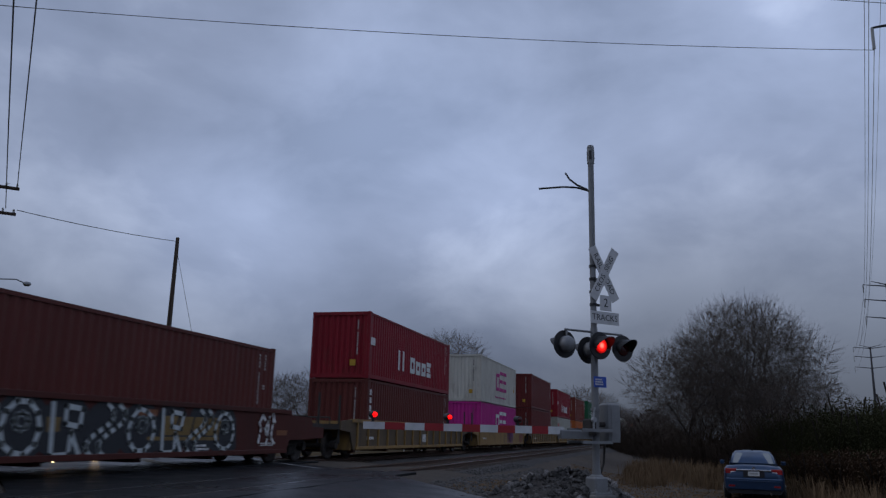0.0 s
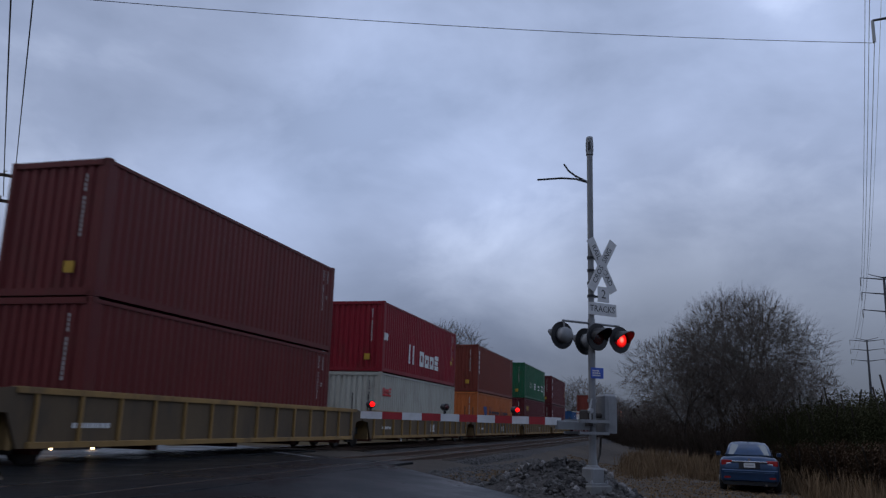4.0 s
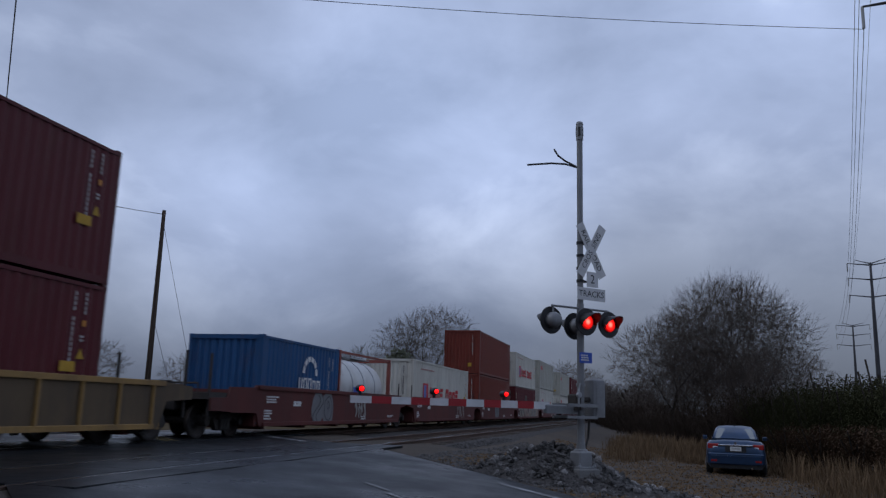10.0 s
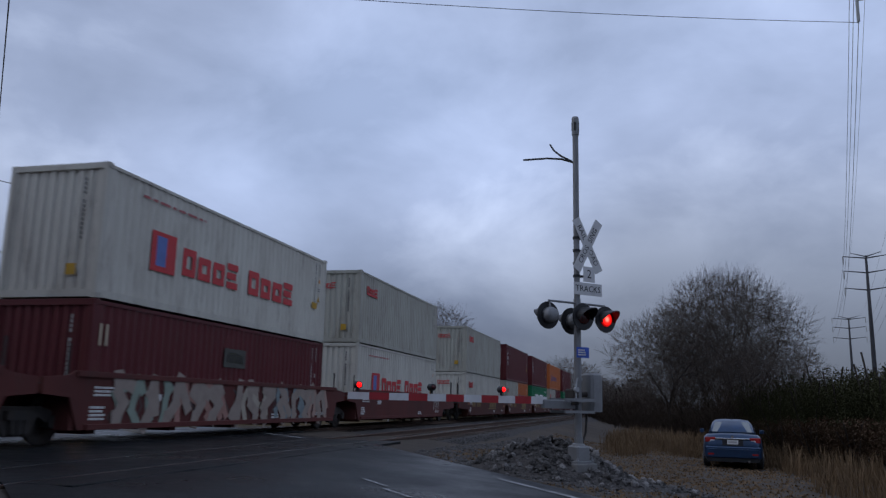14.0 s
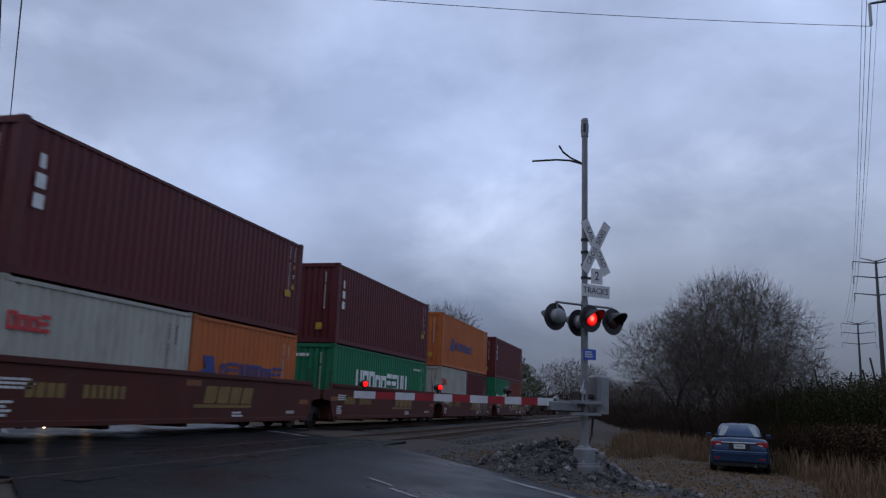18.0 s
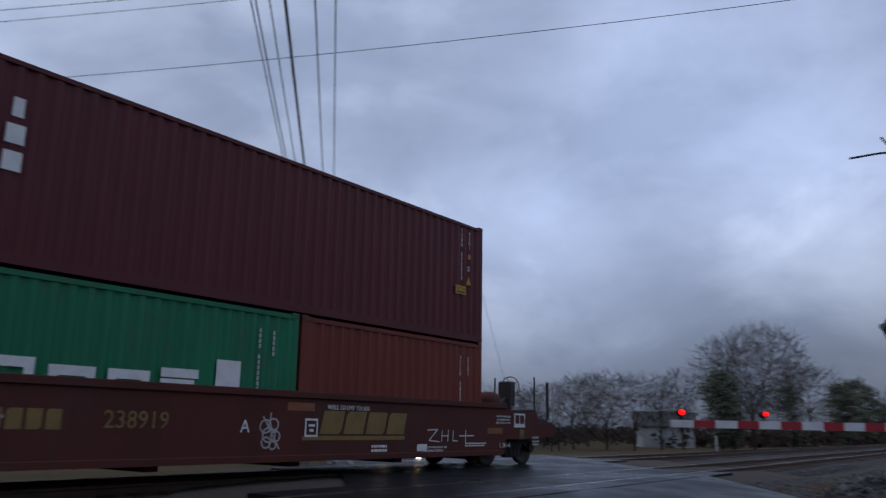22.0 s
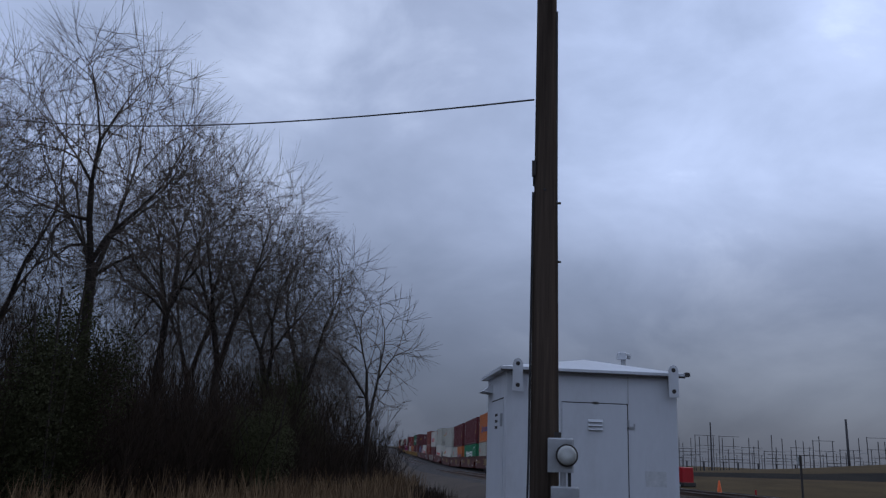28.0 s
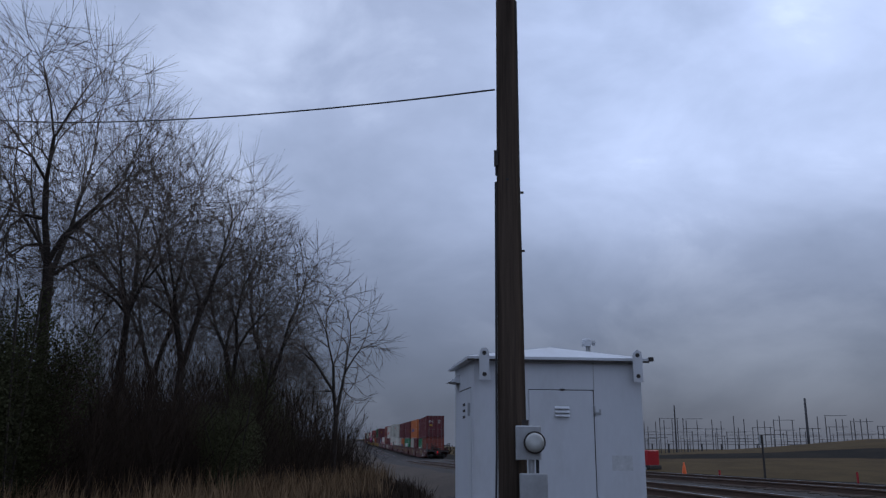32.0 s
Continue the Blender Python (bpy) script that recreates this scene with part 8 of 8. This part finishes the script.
def grass_patch(name, spots, n, h, seed, mat, label):
    """Tufts of dry grass over ellipses (x, y, rx, ry)."""
    rnd = random.Random(seed)
    g = Geo()
    area = sum(s[2] * s[3] for s in spots)
    for sx, sy, rx, ry in spots:
        for _ in range(int(n * rx * ry / area)):
            a, k = rnd.uniform(0, 6.28), math.sqrt(rnd.random())
            x, y = sx + math.cos(a) * k * rx, sy + math.sin(a) * k * ry
            z = ground_z(x, y)
            tuft = 0.35 + 1.1 * rnd.random() ** 1.6
            for _ in range(9):
                b = rnd.uniform(0, 6.28)
                hh = h * rnd.uniform(0.25, 1.25) * tuft
                lean = rnd.uniform(0.05, 0.5) * hh
                bx, by = x + rnd.gauss(0, 0.16), y + rnd.gauss(0, 0.16)
                w = 0.012
                px, py = -math.sin(b) * w, math.cos(b) * w
                mx, my = bx + math.cos(b) * lean * 0.4, by + math.sin(b) * lean * 0.4
                g.add([(bx - px, by - py, z - 0.03), (bx + px, by + py, z - 0.03), (mx + px, my + py, z + hh * 0.6), (mx - px, my - py, z + hh * 0.6), (bx + math.cos(b) * lean, by + math.sin(b) * lean, z + hh)],
                      [(0, 1, 2, 3), (3, 2, 4)])
    return solid(name, g, mat, label, "grass", kind="stuff")


def at(az, d):
    a = radians(az)
    return d * math.sin(a), d * math.cos(a)


def build_plants():
    rnd = random.Random(11)
    TREES["vase"] = bare_tree(3, 11.0, 3.4, 3.6, 0.14, 1250, 3, 0.36, 0.0045)
    TREES["vase2"] = bare_tree(9, 10.0, 2.8, 3.0, 0.16, 1000, 3, 0.36, 0.0045)
    TREES["open"] = bare_tree(71, 7.4, 2.6, 2.0, 0.16, 260, 2, 0.34, 0.0065)
    TREES["round"] = bare_tree(14, 10.0, 4.0, 1.2, 0.07, 1900, 4, 0.25, 0.0045)
    TREES["round2"] = bare_tree(21, 10.0, 3.6, 1.2, 0.08, 1700, 4, 0.25, 0.0045)
    TREES["broad"] = bare_tree(52, 10.0, 5.0, 1.4, 0.09, 2800, 4, 0.25, 0.006)
    TREES["slim"] = bare_tree(33, 8.0, 1.9, 2.0, 0.18, 750, 3, 0.36, 0.0040)
    TREES["far_slim"] = bare_tree(34, 9.0, 2.4, 2.0, 0.2, 380, 4, 0.3, 0.011)
    TREES["far_round"] = bare_tree(35, 10.0, 4.2, 1.4, 0.10, 560, 4, 0.25, 0.011)
    BUSHES["wide"] = bush_mesh(1, 1.6, 2.2, 22000, 0.045)
    BUSHES["small"] = bush_mesh(2, 1.1, 1.5, 5000, 0.07)
    BUSHES["cone"] = bush_mesh(5, 1.2, 4.2, 24000, 0.05, 6)
    pines = [pine_meshes(40 + i, 16 + i * 0.9, 0.17, 0.24, 0.36, 72) for i in range(4)]
    cedar = pine_meshes(60, 7.0, 0.26, 0.06, 0.26, 70)
    # trees that line the track to the west, along the near side
    for k, az, d, s, r in (("vase", -109.6, 21.5, 1.10, 20), ("vase2", -115.5, 24, 1.05, 80), ("vase2", -121, 22, 1.1, 160), ("vase", -105.2, 27, 1.06, 200), ("vase", -101.2, 28, 1.06, 140), ("vase2", -97.8, 32, 1.08, 10), ("vase2", -95.4, 36, 1.14, 60),
                           ("open", -91.0, 30, 1.13, 40), ("vase", -126, 20, 1.0, 300), ("vase2", -96.4, 44, 1.0, 250), ("slim", -93.8, 46, 0.95, 150), ("vase", -131, 27, 1.0, 33), ("vase", -103, 36, 1.05, 99)):
        x, y = at(az, d)
        tree(k, x, y, s, r)
    # young trees and tall brush between them
    for i in range(13):
        az = -94.2 - i * 2.3 + rnd.uniform(-.5, .5)
        x, y = at(az, 38 - i * 1.15 + rnd.uniform(-3, 3))
        tree(("round", "slim", "round2")[i % 3], x, y, rnd.uniform(0.42, 0.68), i * 47, "young leafless tree among brushwood", "young bare trees")
    # brush below them
    brush = [thicket_mesh(70 + i, 2.6, 1.6, 3.2, 240) for i in range(3)]
    for i, (az, d, s) in enumerate(((-92.5, 33, 0.8), (-94.5, 30, 0.9), (-97, 27, 1.0), (-99.5, 25, 1.0), (-102.5, 23, 1.05), (-106, 21.5, 1.1), (-110, 20, 1.1), (-114, 19, 1.1), (-119, 18.5, 1.1), (-124, 19, 1.2), (-96, 36, 1.1), (-100, 31, 1.2), (-105, 27, 1.2), (-111, 26, 1.3), (-117, 25, 1.3), (-91, 42, 0.8), (-123, 25, 1.3), (-94, 40, 1.1), (-98, 40, 1.2))):
        x, y = at(az, d)
        tagged(part("brushwood", brush[i % 3], BRUSH, None, m=pose(x, y, ground_z(x, y), 0, 0, az * 7) @ Matrix.Diagonal((s, s, s * 1.4, 1))), "tangled brown brushwood under bare trees", "brush", "brushwood", "stuff")
    for k, az, d, s, mat, tl in [r for r in (("cone", -97.6, 21, 0.85, EVERGREEN_BUSH, 0.8), ("cone", -96.4, 30, 1.15, EVERGREEN_BUSH, 0.95), ("cone", -110.8, 16.5, 1.1, EVERGREEN_BUSH, 0.95), ("cone", -94.8, 33, 0.9, EVERGREEN_BUSH, 0.8), ("wide", -112.5, 17.5, 1.0, EVERGREEN_BUSH, 1.1), ("wide", -118, 17, 1.2, EVERGREEN_BUSH, 1.2), ("small", -99.5, 23.5, 1.2, BRUSH, 1.0), ("wide", -105, 20.5, 1.0, BRUSH, 1.0),
                                 ("wide", -109, 19.5, 1.0, BRUSH, 1.0), ("small", -94.5, 29, 1.2, BRUSH, 1.0), ("wide", -101.5, 25, 1.1, BRUSH, 1.1), ("wide", -122, 17, 1.2, EVERGREEN_BUSH, 1.1), ("wide", -98.5, 31, 1.3, BRUSH, 1.2), ("wide", -95, 35, 1.3, BRUSH, 1.1)) if r[4] is not BRUSH]:
        x, y = at(az, d)
        bush(k, x, y, mat, s, az * 3, "dense dark evergreen bush" if mat is EVERGREEN_BUSH else "brown leafless winter bush", "bushes", tl)
    grass_patch("dry_grass", [(-22, -2.6, 8, 1.6), (-18, -5.2, 5, 2.0), (-31, -0.8, 7, 1.5), (-13.5, -6.5, 4, 1.8), (-38, 0.9, 6, 1.0), (-17, -1.3, 5, 1.3), (-24, 0.3, 6, 0.9)], 3400, 0.75, 5, STRAW, "pale brown dry grass at the foot of trees")
    grass_patch("brown_weeds", [(-16, 0.5, 5, 0.9), (-21, 1.0, 7, 0.9), (-27, 1.5, 7, 0.9), (-13, -0.8, 4, 1.0)], 2600, 0.5, 15, BRUSH, "dark brown weeds on the verge")
    # cluster east of the road, behind the parked car
    for k, az, d, s, r in (("broad", 91.6, 54, 0.82, 10), ("round2", 93.9, 56, 1.09, 120), ("round", 95.3, 57, 1.20, 200), ("round2", 97.2, 58, 1.09, 260), ("broad", 98.5, 54, 0.62, 40), ("round2", 92.4, 60, 0.80, 170), ("round2", 96.2, 52, 0.60, 330)):
        x, y = at(az, d)
        tree(k, x, y, s, r)
    for i, (az, d, s) in enumerate(((93.4, 50, 1.0), (94.6, 49, 1.1), (96.0, 48, 1.2), (97.2, 47, 1.2), (98.6, 46, 1.2), (100, 44, 1.1), (95.2, 55, 1.2), (97.2, 54, 1.2), (99, 52, 1.1), (94.2, 57, 1.1))):
        x, y = at(az, d)
        tagged(part("brushwood", brush[i % 3], BRUSH, None, m=pose(x, y, ground_z(x, y), 0, 0, az * 11) @ Matrix.Diagonal((s, s, s, 1))), "tangled brown brushwood under bare trees", "brush", "brushwood", "stuff")
    for k, az, d, s, mat in (("wide", 98.2, 36, 1.15, EVERGREEN_BUSH), ("wide", 100, 34, 1.4, EVERGREEN_BUSH), ("wide", 102, 33, 1.5, EVERGREEN_BUSH), ("wide", 104, 32, 1.6, EVERGREEN_BUSH), ("wide", 106.5, 31, 1.6, EVERGREEN_BUSH), ("wide", 109.5, 30, 1.6, EVERGREEN_BUSH), ("wide", 97.2, 44, 1.5, EVERGREEN_BUSH), ("wide", 99.3, 42, 1.7, EVERGREEN_BUSH), ("wide", 101, 40, 1.8, EVERGREEN_BUSH), ("wide", 104.5, 39, 2.0, EVERGREEN_BUSH), ("wide", 108, 38, 2.1, EVERGREEN_BUSH),
                             ("small", 98.6, 31, 1.0, WEEDS), ("small", 100.4, 29, 1.1, WEEDS), ("small", 102.6, 28, 1.1, WEEDS), ("small", 105, 27, 1.1, WEEDS), ("small", 97.2, 38, 1.0, WEEDS), ("small", 107.5, 26, 1.1, WEEDS), ("small", 96.0, 43, 0.6, WEEDS), ("small", 93.0, 46, 0.42, WEEDS), ("small", 94.4, 44, 0.5, WEEDS)):
        x, y = at(az, d)
        bush(k, x, y, mat, s, az * 5, "dense dark evergreen bush" if mat is EVERGREEN_BUSH else "brown leafless winter bush")
    grass_patch("roadside_grass", [(33, -4.6, 7, 1.4), (40, -1.8, 8, 1.6), (26, -5.2, 4, 1.2), (46, 0.5, 8, 1.6), (20.5, -4.8, 3, 1.0), (36, 0.8, 5, 0.8)], 2000, 0.55, 9, STRAW, "pale brown dry weeds beside a gravel lane")
    # trees across the line
    for k, az, d, s, r in (("broad", 74.7, 72, 1.02, 5), ("far_slim", 70.2, 72, 0.75, 90), ("far_slim", 83.0, 150, 1.1, 20), ("far_slim", 84.3, 185, 1.2, 120), ("far_round", 78.2, 84, 0.8, 60), ("far_round", 50.3, 70, 0.75, 10), ("far_round", 52.5, 74, 0.70, 100), ("far_round", 58.5, 90, 0.72, 15), ("far_round", 61.0, 92, 0.74, 45), ("far_round", 63.0, 86, 0.76, 95), ("far_round", 65.2, 88, 0.85, 145), ("far_round", 67.0, 84, 0.8, 195), ("far_slim", 68.8, 82, 0.8, 245), ("far_round", 59.8, 84, 0.62, 295), ("far_round", 64.0, 98, 0.9, 5), ("far_slim", 14.0, 92, 1.05, 10), ("far_slim", 15.8, 96, 1.05, 70), ("far_slim", 12.0, 98, 0.95, 30)):
        x, y = at(az, d)
        tree(k, x, y, s, r)
    for i in range(16):
        az = 86.3 + i * 0.25
        x, y = at(az, 105 + (i * 37 % 60))
        tree(("far_slim", "far_round")[i % 2], x, y, 0.42 + 0.05 * (i % 4) + 0.008 * i, i * 61)
    for i, (az, d, s) in enumerate(((86.6, 96, 0.9), (87.3, 92, 1.0), (88.0, 90, 1.1), (88.7, 86, 1.1), (89.4, 82, 1.2), (90.1, 74, 1.1), (90.8, 68, 1.0))):
        x, y = at(az, d)
        tagged(part("brushwood", brush[i % 3], BRUSH, None, m=pose(x, y, ground_z(x, y), 0, 0, az * 11) @ Matrix.Diagonal((s, s, s, 1))), "tangled brown brushwood under bare trees", "brush", "brushwood", "stuff")
    n = 0
    for az in [13 + (i % 60) * 0.58 for i in range(120)]:
        d = 94 + rnd.uniform(-7, 9) + (14 if n >= 60 else 0)
        t, c = pines[n % 4]
        x, y = at(az + rnd.uniform(-.3, .3), d)
        s = rnd.uniform(0.76, 0.95) * (1.0 if az < 38 else 0.80) * (1.1 if n >= 60 else 1) * (0.62 if az < 16 else 1.0)
        ob = thing("pine_tree", "tall dark green pine with a bare lower trunk", "tree", "pine wood", pose(x, y, ground_z(x, y), 0, 0, rnd.uniform(0, 360)) @ Matrix.Diagonal((s, s, s, 1)))
        part("trunk", t, BARK, ob)
        part("crown", c, PINE, ob)
        n += 1
    for i in range(12):
        x, y = at(-28.5 + i * 1.15, 86 + rnd.uniform(-6, 8))
        bush("wide", x, y, EVERGREEN_BUSH, rnd.uniform(1.1, 1.9), i * 71, "dense dark evergreen bush across the line", "bushes across the line")
    for az, d, s in ((-39.5, 44, 1.2), (-38.0, 43, 1.5), (-36.6, 43, 1.45), (-35.2, 42, 1.2)):
        x, y = at(az, d)
        bush("wide", x, y, EVERGREEN_BUSH, s, az * 9, "dense dark evergreen bush across the line", "bushes across the line")
    wood = Geo()
    for i in range(200):
        az = rnd.uniform(14, 47)
        x, y = at(az, rnd.uniform(84, 112))
        leaf_cloud(wood, rnd, (x, y, rnd.uniform(0.0, 6.0)), (2.4, 2.4, 2.2), 70, 0.65)
    solid("undergrowth", wood, PINE, "dark green undergrowth at the edge of a pine wood", "undergrowth", kind="stuff")
    for az, d, s in ((72.7, 66, 0.84), (73.4, 66, 0.72), (77.0, 76, 0.74), (80.0, 84, 0.80), (81.0, 116, 1.2), (80.2, 108, 1.05), (82.0, 132, 0.95), (-22.8, 80, 1.08), (88.2, 150, 0.7)):
        x, y = at(az, d)
        ob = thing("cedar_tree", "dark conical evergreen tree", "tree", "evergreens across the line", pose(x, y, ground_z(x, y), 0, 0, az * 9) @ Matrix.Diagonal((s, s, s, 1)))
        part("trunk", cedar[0], BARK, ob)
        part("crown", cedar[1], PINE, ob)
    # low far woods to the horizon on every side that is seen
    far = Geo()
    for az0, az1, d0, d1, h, k in ((82.5, 89.2, 110, 420, 5.5, 150), (56, 83, 100, 170, 3.2, 170), (-30, 8, 130, 200, 4.5, 190), (-44, -28, 90, 150, 2.2, 90), (89.2, 92, 300, 700, 7, 60), (-76, -86, 240, 420, 4, 60)):
        for _ in range(k):
            x, y = at(rnd.uniform(az0, az1), rnd.uniform(d0, d1))
            if abs(y - 9.8) < 6.5:
                y = 9.8 + math.copysign(7.5 + rnd.random() * 4, y - 9.8)
            hh = h * rnd.uniform(0.5, 1.1)
            leaf_cloud(far, rnd, (x, y, ground_z(x, y) + hh * 0.45), (2.8, 2.8, hh * 0.5), 60, 0.8)
    solid("far_woods", far, BRUSH, "low brown winter woods in the distance", "woods", kind="stuff")
    for az in [-29 + i * 1.15 for i in range(32)]:
        x, y = at(az, rnd.uniform(120, 150))
        if -14 < az < -5 and rnd.random() < 0.4:
            continue
        tree(("far_slim", "far_round")[int(az * 10) % 2], x, y, rnd.uniform(0.9, 1.2) * (1.5 if -22.5 < az < -9 else 1.0 if az < -8 else 0.75), az * 13, group="far bare trees")
    for i in range(14):
        tree("far_round", 270 + i * 42, 19 + rnd.uniform(0, 7), rnd.uniform(1.5, 2.0), i * 53, group="far bare trees")

# ---------------------------------------------------------------- the place is put together
MAST = (15.55, 1.24, -0.12)
HEAP = (16.2, 1.8)
build_ground()
build_road()
near_track = build_track("track_near", NEAR_Y)
far_track = build_track("track_far", FAR_Y)
build_crossing()
cars = build_train()
tail_end(cars[-1][0], 15.3)
build_signal_mast(*MAST, True)
build_gate(MAST[0], MAST[1], 1.05, -45, 3.97, "gate arms")
build_bungalow()
build_service_pole()
FARMAST = (17.4, 17.8, -0.1)
build_signal_mast(*FARMAST, False)
build_gate(FARMAST[0], FARMAST[1], 1.08, 135, 5.2, "gate arms")
build_sedan(28.8, -2.72, -5)
build_excavator()
build_far_side()
build_poles_and_wires()
build_substation()
build_plants()
build_rock_pile()
build_ties(near_track, NEAR_Y)
build_ties(far_track, FAR_Y)


def motions():
    key_train()
    key_flashers()


motions()
